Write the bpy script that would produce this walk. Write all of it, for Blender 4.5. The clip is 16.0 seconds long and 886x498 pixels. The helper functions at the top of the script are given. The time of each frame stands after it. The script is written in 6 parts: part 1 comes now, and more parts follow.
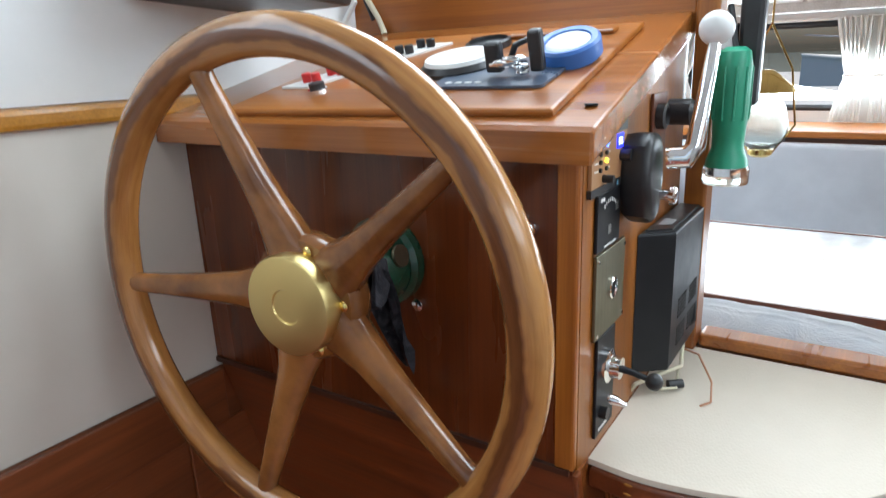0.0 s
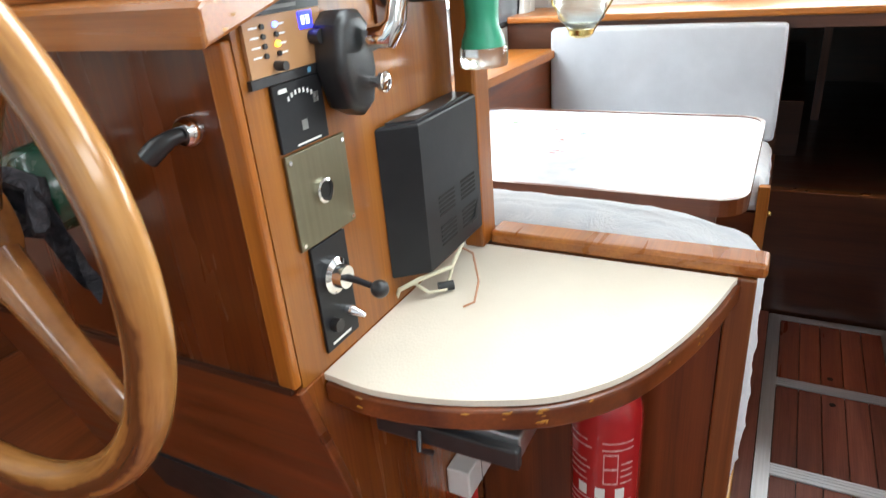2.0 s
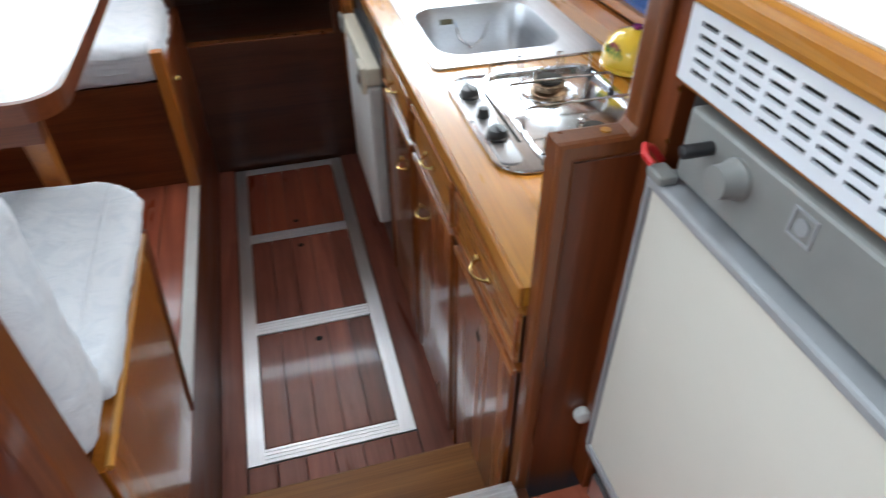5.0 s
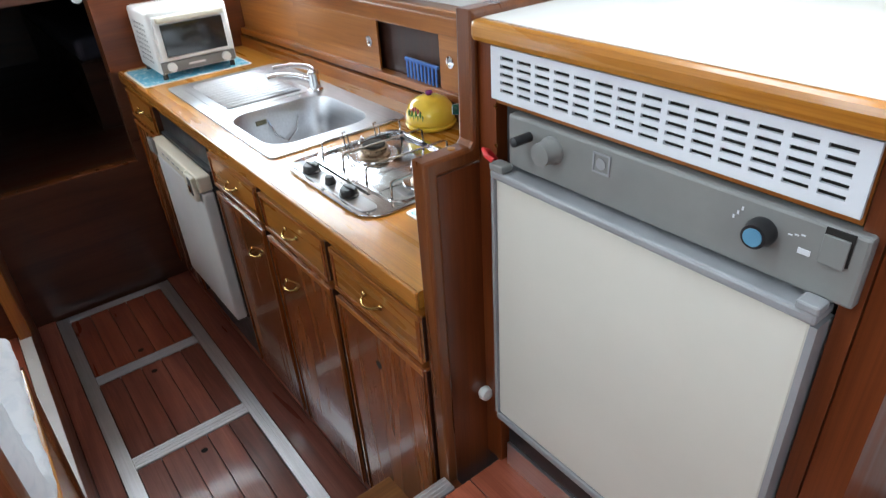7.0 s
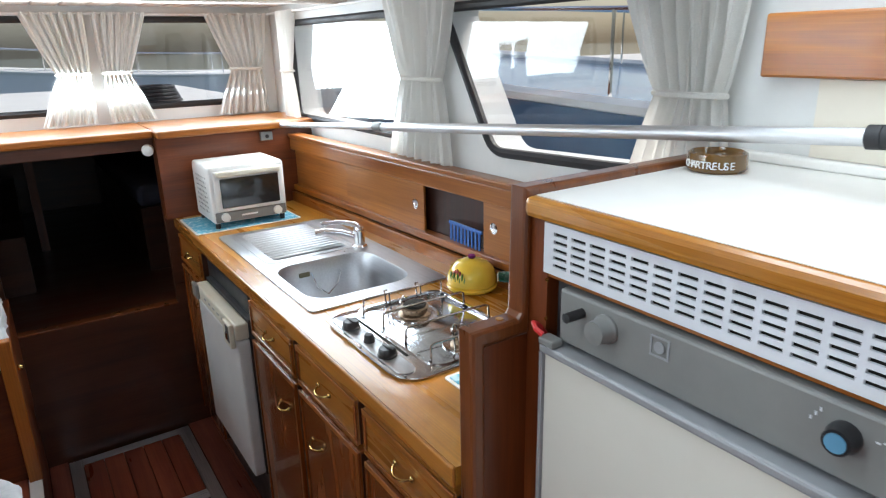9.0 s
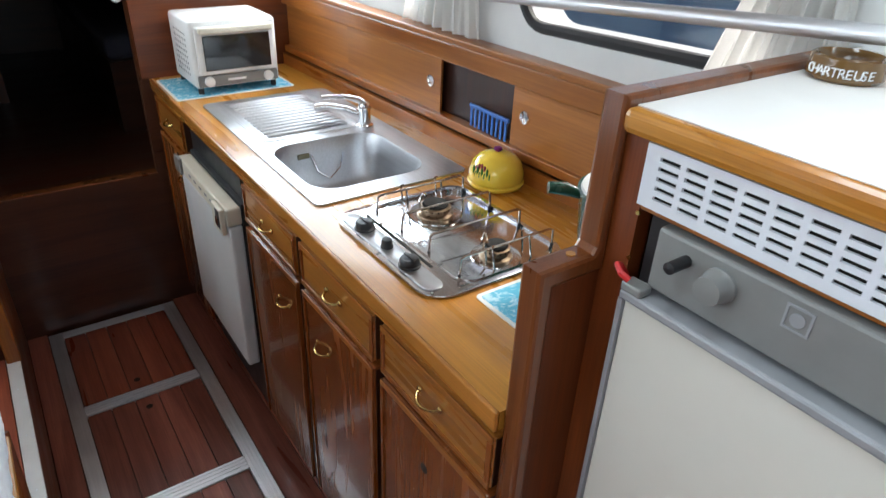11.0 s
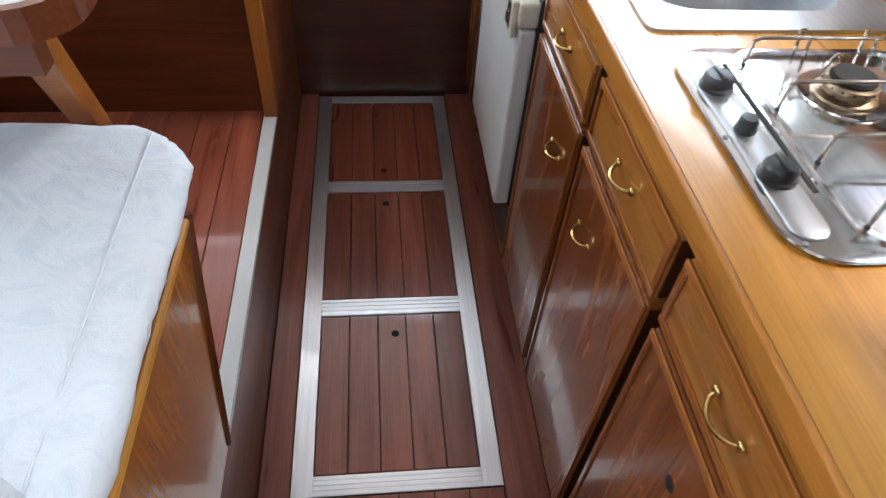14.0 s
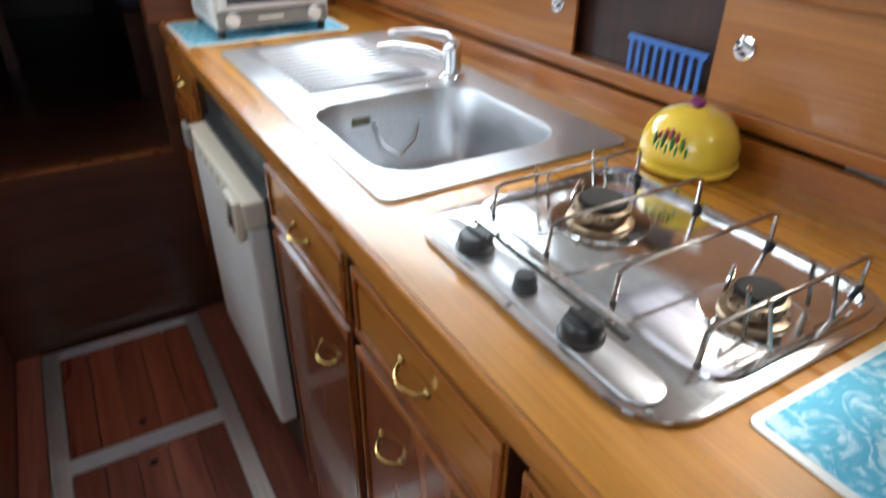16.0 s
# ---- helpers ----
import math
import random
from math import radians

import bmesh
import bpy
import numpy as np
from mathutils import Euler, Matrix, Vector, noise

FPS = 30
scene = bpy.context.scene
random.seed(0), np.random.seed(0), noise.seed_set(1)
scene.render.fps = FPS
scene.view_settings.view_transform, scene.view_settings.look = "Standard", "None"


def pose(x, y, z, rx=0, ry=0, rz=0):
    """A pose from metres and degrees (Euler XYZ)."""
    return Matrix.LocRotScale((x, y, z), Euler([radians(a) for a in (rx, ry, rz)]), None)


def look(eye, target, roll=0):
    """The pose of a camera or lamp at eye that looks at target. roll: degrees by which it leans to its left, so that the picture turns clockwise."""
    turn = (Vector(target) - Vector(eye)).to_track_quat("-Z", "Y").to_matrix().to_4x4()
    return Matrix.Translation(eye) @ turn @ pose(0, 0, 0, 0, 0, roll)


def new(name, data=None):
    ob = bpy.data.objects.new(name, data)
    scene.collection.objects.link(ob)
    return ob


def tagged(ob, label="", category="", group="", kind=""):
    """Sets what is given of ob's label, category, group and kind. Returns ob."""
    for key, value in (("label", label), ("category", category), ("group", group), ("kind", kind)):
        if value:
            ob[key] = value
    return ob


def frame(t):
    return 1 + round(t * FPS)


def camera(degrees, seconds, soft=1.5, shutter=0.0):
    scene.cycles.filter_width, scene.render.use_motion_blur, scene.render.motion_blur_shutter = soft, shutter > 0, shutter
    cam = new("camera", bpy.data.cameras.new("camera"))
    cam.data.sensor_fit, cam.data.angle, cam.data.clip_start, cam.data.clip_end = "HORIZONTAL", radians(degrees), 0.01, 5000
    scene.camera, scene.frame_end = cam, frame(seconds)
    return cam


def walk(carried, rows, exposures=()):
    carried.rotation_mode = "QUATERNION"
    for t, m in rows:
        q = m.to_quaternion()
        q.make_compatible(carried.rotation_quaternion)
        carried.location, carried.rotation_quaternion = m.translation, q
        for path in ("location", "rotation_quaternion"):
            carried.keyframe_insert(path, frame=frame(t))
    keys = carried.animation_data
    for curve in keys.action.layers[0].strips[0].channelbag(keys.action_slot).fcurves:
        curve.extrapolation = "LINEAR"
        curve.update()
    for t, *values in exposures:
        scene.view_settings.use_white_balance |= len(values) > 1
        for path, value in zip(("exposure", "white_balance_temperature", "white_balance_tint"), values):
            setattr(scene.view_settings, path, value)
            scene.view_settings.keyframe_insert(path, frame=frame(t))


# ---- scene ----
cam = camera(69.2, 16.0, soft=1.2, shutter=0.4)
PATH = [
    (0, (-0.23, 0.047, 1.599), (-1.296, 1.642, 1.036), -2.3),
    (0.5, (-0.215, 0.041, 1.581), (-1.218, 1.623, 0.881), -0.9),
    (1, (-0.163, 0.08, 1.566), (-1.081, 1.625, 0.689), -1.5),
    (1.5, (-0.098, 0.163, 1.559), (-0.968, 1.673, 0.579), -3.6),
    (2, (-0.061, 0.217, 1.56), (-0.946, 1.802, 0.72), -5.0),
    (2.5, (-0.043, 0.259, 1.547), (-0.956, 1.852, 0.755), -5.8),
    (3, (-0.027, 0.341, 1.537), (-0.861, 1.934, 0.661), -4.6),
    (3.5, (0.05, 0.388, 1.527), (-0.4, 2.022, 0.466), -3.0),
    (4, (0.149, 0.428, 1.531), (0.036, 2.026, 0.333), -2.0),
    (4.5, (0.234, 0.454, 1.525), (0.381, 2.003, 0.267), -1.4),
    (5, (0.258, 0.459, 1.528), (0.657, 1.949, 0.255), -0.4),
    (5.2, (0.25, 0.462, 1.528), (0.807, 1.897, 0.251), 0.8),
    (7.3, (0.035, 0.291, 1.563), (1.046, 1.719, 0.595), -4.8),
    (7.5, (0.029, 0.288, 1.572), (1.04, 1.756, 0.666), -4.9),
    (8, (0.019, 0.268, 1.588), (1.064, 1.824, 0.891), -4.0),
    (8.2, (0.02, 0.268, 1.584), (1.078, 1.851, 0.973), -3.2),
    (10.3, (0.088, 0.51, 1.546), (1.142, 2.026, 0.777), 1.5),
    (10.5, (0.063, 0.514, 1.544), (1.128, 1.997, 0.727), 2.4),
    (11, (0.07, 0.566, 1.563), (1.091, 1.97, 0.571), 2.5),
    (11.5, (0.141, 0.619, 1.536), (1.042, 2.028, 0.44), 3.7),
    (12, (0.222, 0.685, 1.528), (0.833, 2.157, 0.32), 3.9),
    (12.5, (0.247, 0.719, 1.509), (0.677, 2.186, 0.219), 4.9),
    (13, (0.245, 0.805, 1.455), (0.6, 2.233, 0.101), 5.4),
    (13.5, (0.231, 0.886, 1.412), (0.5, 2.223, -0.051), 5.7),
    (14, (0.201, 0.941, 1.364), (0.399, 2.299, -0.09), 4.5),
    (14.5, (0.189, 0.998, 1.314), (0.347, 2.232, -0.252), 5.4),
    (15, (0.219, 1.088, 1.274), (0.411, 2.416, -0.21), 4.3),
    (15.5, (0.26, 1.109, 1.285), (0.821, 2.439, -0.1), 4.2),
    (16, (0.292, 1.107, 1.298), (1.158, 2.58, 0.259), 0.5),
]
EXPOSURES = [(t, stops, kelvin, 10.0) for t, stops, kelvin in ((0.0, -0.17, 6450.0), (0.5, 0.25, 6850.0), (1.0, 0.45, 7500.0), (1.5, 0.55, 7700.0), (2.0, 0.35, 6950.0), (3.0, -0.1, 6800.0), (3.5, -0.05, 6500.0), (4.0, -0.05, 6500.0), (5.0, 0.2, 6450.0), (8.0, -0.05, 6500.0), (10.5, -0.21, 6450.0), (11.5, 0.15, 6500.0), (12.5, 0.25, 6350.0), (13.0, 0.35, 6300.0), (14.5, 0.6, 6400.0), (15.0, 0.8, 6450.0), (15.5, 0.75, 6450.0), (16.0, 0.1, 6450.0))]
walk(cam, [(t, look(eye, target, roll)) for t, eye, target, roll in PATH], EXPOSURES)

# ---- light ----
def make_world():
    w = bpy.data.worlds.new("sky")
    scene.world = w
    w.use_nodes = True
    nt = w.node_tree
    nt.nodes.clear()
    sky = nt.nodes.new("ShaderNodeTexSky")
    sky.sky_type = "NISHITA"
    sky.sun_disc = False
    sky.sun_elevation = radians(48)
    sky.sun_rotation = radians(90)
    sky.dust_density = 3.0
    bg = nt.nodes.new("ShaderNodeBackground")
    bg.inputs["Strength"].default_value = 0.15
    out = nt.nodes.new("ShaderNodeOutputWorld")
    nt.links.new(sky.outputs[0], bg.inputs["Color"])
    nt.links.new(bg.outputs[0], out.inputs["Surface"])


make_world()
sun_data = bpy.data.lights.new("sun", "SUN")
sun_data.energy, sun_data.angle, sun_data.color = 3.8, radians(12), (1.0, 0.96, 0.9)
sun = new("sun", sun_data)
sun.matrix_basis = look((6, 0.5, 7.7), (0, 0.5, 1))


def sky_lamp(name, eye, target, w, h, watts, colour=(0.81, 0.95, 1.05)):
    d = bpy.data.lights.new(name, "AREA")
    d.shape, d.size, d.size_y, d.energy, d.color = "RECTANGLE", w, h, watts, colour
    ob = new(name, d)
    ob.matrix_basis = look(eye, target)
    return ob


# daylight in the openings: windscreen, wheelhouse sides, cockpit door, saloon windows
sky_lamp("daylight_windscreen", (0.1, 0.98, 2.1), (0.1, 0.2, 1.2), 2.0, 0.42, 25)
sky_lamp("daylight_cockpit", (0.1, -1.45, 1.6), (0.1, 1.0, 1.1), 1.3, 1.4, 2.5)
sky_lamp("daylight_wheelhouse_starboard", (1.2, -0.2, 2.0), (0.0, -0.1, 1.2), 1.4, 0.5, 12)
sky_lamp("daylight_wheelhouse_port", (-1.12, -0.2, 2.05), (0.2, 0.1, 1.0), 1.4, 0.5, 11)
sky_lamp("daylight_saloon_starboard", (1.118, 2.62, 1.46), (0.0, 2.2, 0.9), 0.94, 0.36, 9)
sky_lamp("daylight_saloon_forward", (0.1, 3.3, 1.52), (0.0, 1.5, 0.9), 1.9, 0.32, 24)
sky_lamp("daylight_saloon_port", (-1.19, 2.1, 1.5), (0.0, 2.1, 0.9), 1.6, 0.32, 15)


# ---- materials ----
def nodes_of(name, rough=0.5, metal=0.0, coat=0.0, spec=0.5):
    m = bpy.data.materials.new(name)
    m.use_nodes = True
    nt = m.node_tree
    b = nt.nodes["Principled BSDF"]
    b.inputs["Roughness"].default_value = rough
    b.inputs["Metallic"].default_value = metal
    b.inputs["Coat Weight"].default_value = coat
    b.inputs["Coat Roughness"].default_value = 0.08
    b.inputs["Specular IOR Level"].default_value = spec
    return m, nt, b


def mapped(nt, scale):
    tc = nt.nodes.new("ShaderNodeTexCoord")
    info = nt.nodes.new("ShaderNodeObjectInfo")
    mul = nt.nodes.new("ShaderNodeMath")
    mul.operation = "MULTIPLY"
    mul.inputs[1].default_value = 9.0
    nt.links.new(info.outputs["Random"], mul.inputs[0])
    add = nt.nodes.new("ShaderNodeVectorMath")
    add.operation = "ADD"
    nt.links.new(tc.outputs["Object"], add.inputs[0])
    nt.links.new(mul.outputs[0], add.inputs[1])
    mp = nt.nodes.new("ShaderNodeMapping")
    mp.inputs["Scale"].default_value = scale
    nt.links.new(add.outputs[0], mp.inputs["Vector"])
    return mp, info


def noise_node(nt, vec, scale, detail=4.0, rough=0.6, distort=0.0):
    n = nt.nodes.new("ShaderNodeTexNoise")
    n.inputs["Scale"].default_value = scale
    n.inputs["Detail"].default_value = detail
    n.inputs["Roughness"].default_value = rough
    n.inputs["Distortion"].default_value = distort
    if vec is not None:
        nt.links.new(vec, n.inputs["Vector"])
    return n


def ramp(nt, fac, stops):
    r = nt.nodes.new("ShaderNodeValToRGB")
    while len(r.color_ramp.elements) < len(stops):
        r.color_ramp.elements.new(0.5)
    for e, (p, c) in zip(r.color_ramp.elements, stops):
        e.position, e.color = p, (*c, 1)
    nt.links.new(fac, r.inputs["Fac"])
    return r


def bump(nt, b, height, strength=0.2, dist=0.002):
    n = nt.nodes.new("ShaderNodeBump")
    n.inputs["Strength"].default_value = strength
    n.inputs["Distance"].default_value = dist
    nt.links.new(height, n.inputs["Height"])
    nt.links.new(n.outputs["Normal"], b.inputs["Normal"])
    return n


def mix_rgb(nt, fac, a, b, kind="MIX"):
    n = nt.nodes.new("ShaderNodeMix")
    n.data_type, n.blend_type = "RGBA", kind
    if isinstance(fac, float):
        n.inputs[0].default_value = fac
    else:
        nt.links.new(fac, n.inputs[0])
    for sock, v in ((n.inputs[6], a), (n.inputs[7], b)):
        if isinstance(v, tuple):
            sock.default_value = (*v, 1)
        else:
            nt.links.new(v, sock)
    return n.outputs[2]


def wood(name, dark, light, axis, rough=0.35, coat=0.25, vary=0.25, worn=0.0):
    """Varnished wood: long grain along one axis, broad colour bands and fine pores."""
    m, nt, b = nodes_of(name, rough, 0, coat)
    s = {"x": (1.2, 14, 14), "y": (14, 1.2, 14), "z": (14, 14, 1.2)}[axis]
    mp, info = mapped(nt, s)
    broad = noise_node(nt, mp.outputs[0], 1.3, 3, 0.55, 0.8)
    mp2 = nt.nodes.new("ShaderNodeMapping")
    mp2.inputs["Scale"].default_value = tuple(1.0 if v < 5 else 6.0 for v in s)
    nt.links.new(mp.outputs[0], mp2.inputs["Vector"])
    fine = noise_node(nt, mp2.outputs[0], 3.0, 5, 0.7)
    mid = tuple((a + c) / 2 for a, c in zip(dark, light))
    r1 = ramp(nt, broad.outputs["Fac"], [(0.25, dark), (0.5, mid), (0.75, light)])
    r2 = ramp(nt, fine.outputs["Fac"], [(0.3, (0.62, 0.55, 0.5)), (0.62, (1.0, 1.0, 1.0))])
    c = mix_rgb(nt, 0.75, r1.outputs["Color"], r2.outputs["Color"], "MULTIPLY")
    hsv = nt.nodes.new("ShaderNodeHueSaturation")
    rng = nt.nodes.new("ShaderNodeMapRange")
    rng.inputs["To Min"].default_value = 1.0 - vary
    rng.inputs["To Max"].default_value = 1.0 + vary
    nt.links.new(info.outputs["Random"], rng.inputs["Value"])
    nt.links.new(rng.outputs[0], hsv.inputs["Value"])
    nt.links.new(c, hsv.inputs["Color"])
    col = hsv.outputs["Color"]
    if worn:
        tc = nt.nodes.new("ShaderNodeTexCoord")
        st = noise_node(nt, tc.outputs["Object"], 5.0, 6, 0.65)
        rs = ramp(nt, st.outputs["Fac"], [(0.5, (0, 0, 0)), (0.72, (1, 1, 1))])
        amt = nt.nodes.new("ShaderNodeMath")
        amt.operation = "MULTIPLY"
        amt.inputs[1].default_value = worn
        nt.links.new(rs.outputs["Color"], amt.inputs[0])
        col = mix_rgb(nt, amt.outputs[0], col, tuple(0.55 * v for v in dark))
    nt.links.new(col, b.inputs["Base Color"])
    rr = ramp(nt, broad.outputs["Fac"], [(0.3, (rough * 0.8,) * 3), (0.7, (min(1, rough * 1.3),) * 3)])
    nt.links.new(rr.outputs["Color"], b.inputs["Roughness"])
    bump(nt, b, fine.outputs["Fac"], 0.12, 0.001)
    return m


def mottled(name, c1, c2, scale=8.0, rough=0.5, metal=0.0, coat=0.0, bump_s=0.08, bump_scale=120.0, spec=0.5):
    """Paint, plastic, laminate or metal with faint blotches and fine relief."""
    m, nt, b = nodes_of(name, rough, metal, coat, spec)
    tc = nt.nodes.new("ShaderNodeTexCoord")
    n1 = noise_node(nt, tc.outputs["Object"], scale, 5, 0.6)
    n2 = noise_node(nt, tc.outputs["Object"], bump_scale, 3, 0.6)
    r = ramp(nt, n1.outputs["Fac"], [(0.3, c1), (0.7, c2)])
    nt.links.new(r.outputs["Color"], b.inputs["Base Color"])
    rr = ramp(nt, n1.outputs["Fac"], [(0.25, (rough * 0.8,) * 3), (0.75, (min(1.0, rough * 1.25),) * 3)])
    nt.links.new(rr.outputs["Color"], b.inputs["Roughness"])
    bump(nt, b, n2.outputs["Fac"], bump_s, 0.001)
    return m


def brushed(name, colour, rough, axis="y"):
    m, nt, b = nodes_of(name, rough, 1.0)
    tc = nt.nodes.new("ShaderNodeTexCoord")
    mp = nt.nodes.new("ShaderNodeMapping")
    mp.inputs["Scale"].default_value = {"x": (4, 160, 160), "y": (160, 4, 160), "z": (160, 160, 4)}[axis]
    nt.links.new(tc.outputs["Object"], mp.inputs["Vector"])
    n = noise_node(nt, mp.outputs[0], 1.0, 3, 0.6)
    st = noise_node(nt, tc.outputs["Object"], 9.0, 5, 0.6)
    r = ramp(nt, n.outputs["Fac"], [(0.3, tuple(0.86 * c for c in colour)), (0.7, colour)])
    nt.links.new(r.outputs["Color"], b.inputs["Base Color"])
    rr = ramp(nt, st.outputs["Fac"], [(0.3, (rough * 0.75,) * 3), (0.7, (rough * 1.35,) * 3)])
    nt.links.new(rr.outputs["Color"], b.inputs["Roughness"])
    bump(nt, b, n.outputs["Fac"], 0.05, 0.0006)
    return m


def fabric(name, c1, c2, wrinkle=0.6, scale=16.0):
    """Creased cotton cover with a faint printed pattern."""
    m, nt, b = nodes_of(name, 0.9, 0, 0, 0.2)
    tc = nt.nodes.new("ShaderNodeTexCoord")
    n1 = noise_node(nt, tc.outputs["Object"], scale, 4, 0.6, 1.6)
    n2 = noise_node(nt, tc.outputs["Object"], 420.0, 2, 0.5)
    v = nt.nodes.new("ShaderNodeTexVoronoi")
    v.inputs["Scale"].default_value = 26.0
    nt.links.new(tc.outputs["Object"], v.inputs["Vector"])
    r = ramp(nt, n1.outputs["Fac"], [(0.38, c2), (0.5, c1), (0.6, c1), (0.7, c2)])
    nt.links.new(r.outputs["Color"], b.inputs["Base Color"])
    mixn = nt.nodes.new("ShaderNodeMath")
    mixn.operation = "MULTIPLY_ADD"
    mixn.inputs[1].default_value = 0.12
    nt.links.new(n2.outputs["Fac"], mixn.inputs[0])
    nt.links.new(n1.outputs["Fac"], mixn.inputs[2])
    bump(nt, b, mixn.outputs[0], wrinkle, 0.012)
    return m


def leatherette(name, c1, c2):
    m, nt, b = nodes_of(name, 0.55, 0, 0, 0.4)
    tc = nt.nodes.new("ShaderNodeTexCoord")
    v = nt.nodes.new("ShaderNodeTexVoronoi")
    v.inputs["Scale"].default_value = 300.0
    nt.links.new(tc.outputs["Object"], v.inputs["Vector"])
    n1 = noise_node(nt, tc.outputs["Object"], 6.0, 5, 0.6)
    r = ramp(nt, n1.outputs["Fac"], [(0.3, c1), (0.7, c2)])
    nt.links.new(r.outputs["Color"], b.inputs["Base Color"])
    bump(nt, b, v.outputs["Distance"], 0.3, 0.001)
    return m


def marble_print(name, base, spots):
    """Table laminate: pale ground with small red, green and blue sprigs."""
    m, nt, b = nodes_of(name, 0.16, 0, 0.3)
    tc = nt.nodes.new("ShaderNodeTexCoord")
    n = noise_node(nt, tc.outputs["Object"], 14.0, 5, 0.65)
    r = ramp(nt, n.outputs["Fac"], [(0.3, tuple(0.8 * c for c in base)), (0.6, base)])
    v = nt.nodes.new("ShaderNodeTexVoronoi")
    v.inputs["Scale"].default_value = 9.0
    nt.links.new(tc.outputs["Object"], v.inputs["Vector"])
    rv = ramp(nt, v.outputs["Distance"], [(0.12, (1, 1, 1)), (0.2, (0, 0, 0))])
    n3 = noise_node(nt, tc.outputs["Object"], 70.0, 2, 0.5)
    rn = ramp(nt, n3.outputs["Fac"], [(0.5, (0, 0, 0)), (0.58, (1, 1, 1))])
    mask = mix_rgb(nt, 1.0, rv.outputs["Color"], rn.outputs["Color"], "MULTIPLY")
    hue = ramp(nt, v.outputs["Color"], [(0.25, spots[0]), (0.5, spots[1]), (0.75, spots[2])])
    nt.links.new(mix_rgb(nt, mask, r.outputs["Color"], hue.outputs["Color"]), b.inputs["Base Color"])
    return m


def glass_mat(name, colour=(1, 1, 1), rough=0.0):
    m, nt, b = nodes_of(name, rough)
    b.inputs["Base Color"].default_value = (*colour, 1)
    b.inputs["Transmission Weight"].default_value = 1.0
    b.inputs["IOR"].default_value = 1.45
    return m


def sheer(name, colour):
    m, nt, b = nodes_of(name, 0.9, 0, 0, 0.1)
    tc = nt.nodes.new("ShaderNodeTexCoord")
    n = noise_node(nt, tc.outputs["Object"], 500.0, 2, 0.5)
    r = ramp(nt, n.outputs["Fac"], [(0.3, tuple(0.9 * c for c in colour)), (0.7, colour)])
    nt.links.new(r.outputs["Color"], b.inputs["Base Color"])
    tr = nt.nodes.new("ShaderNodeBsdfTranslucent")
    nt.links.new(r.outputs["Color"], tr.inputs["Color"])
    mx = nt.nodes.new("ShaderNodeMixShader")
    mx.inputs[0].default_value = 0.5
    nt.links.new(b.outputs[0], mx.inputs[1])
    nt.links.new(tr.outputs[0], mx.inputs[2])
    nt.links.new(mx.outputs[0], nt.nodes["Material Output"].inputs["Surface"])
    return m


def glow(name, colour, strength):
    m, nt, b = nodes_of(name, 0.4)
    b.inputs["Base Color"].default_value = (*colour, 1)
    b.inputs["Emission Color"].default_value = (*colour, 1)
    b.inputs["Emission Strength"].default_value = strength
    return m


MAH_D, MAH_L = (0.075, 0.016, 0.004), (0.22, 0.054, 0.012)
TEAK_D, TEAK_L = (0.24, 0.066, 0.008), (0.47, 0.165, 0.022)
GOLD_D, GOLD_L = (0.38, 0.15, 0.016), (0.58, 0.27, 0.036)
mah_x, mah_y, mah_z = (wood("mahogany_" + a, MAH_D, MAH_L, a, worn=0.2) for a in "xyz")
teak_x, teak_y, teak_z = (wood("teak_" + a, TEAK_D, TEAK_L, a) for a in "xyz")
gold_y = wood("worktop_wood", GOLD_D, GOLD_L, "y", 0.28, 0.4, 0.05, 0.16)
# Red wood kept darker than top and side: the upright face's shade in colour.
face_z = wood("shaded_face_wood", (0.09, 0.018, 0.0035), (0.175, 0.039, 0.0075), "z", 0.24, 0.3, 0.1, 0.12)
top_x = wood("console_top_wood", (0.26, 0.078, 0.014), (0.43, 0.15, 0.034), "x", 0.22, 0.4, 0.08, 0.12)
tread_x = wood("step_wood", (0.2, 0.07, 0.015), (0.4, 0.17, 0.04), "x", 0.35, 0.3, 0.1, 0.35)
frame_z = wood("cabinet_frame_wood", (0.11, 0.03, 0.008), (0.24, 0.075, 0.018), "z", 0.3, 0.4, 0.1, 0.25)
# Dark brown that paints shade on drawer and door ends and inside the locker.
shade_wood = wood("shade_brown_wood", (0.02, 0.007, 0.004), (0.07, 0.02, 0.009), "z", 0.4, 0.2, 0.1)
drawer_y = wood("drawer_wood", (0.28, 0.095, 0.014), (0.5, 0.2, 0.034), "y", 0.28, 0.5, 0.1, 0.2)
gold_x = wood("oak_trim_x", GOLD_D, GOLD_L, "x", 0.35, 0.3, 0.1)
cab_y = wood("cabinet_wood_y", (0.24, 0.065, 0.01), (0.46, 0.16, 0.025), "y", 0.3, 0.5, 0.12, 0.2)
cab_z = wood("cabinet_wood_z", (0.16, 0.04, 0.008), (0.34, 0.1, 0.02), "z", 0.24, 0.5, 0.12, 0.08)
bench_z = wood("bench_end_wood", (0.26, 0.075, 0.008), (0.42, 0.145, 0.018), "z", 0.2, 0.55, 0.05, 0.1)
locker_y = wood("locker_wood", (0.26, 0.085, 0.016), (0.46, 0.18, 0.038), "y", 0.35, 0.3, 0.1)
plank_y = wood("floor_plank_y", (0.2, 0.058, 0.04), (0.42, 0.14, 0.095), "y", 0.34, 0.35, 0.28, 0.25)
plank_red = wood("floor_plank_red", (0.25, 0.055, 0.028), (0.47, 0.13, 0.07), "y", 0.34, 0.3, 0.2, 0.2)


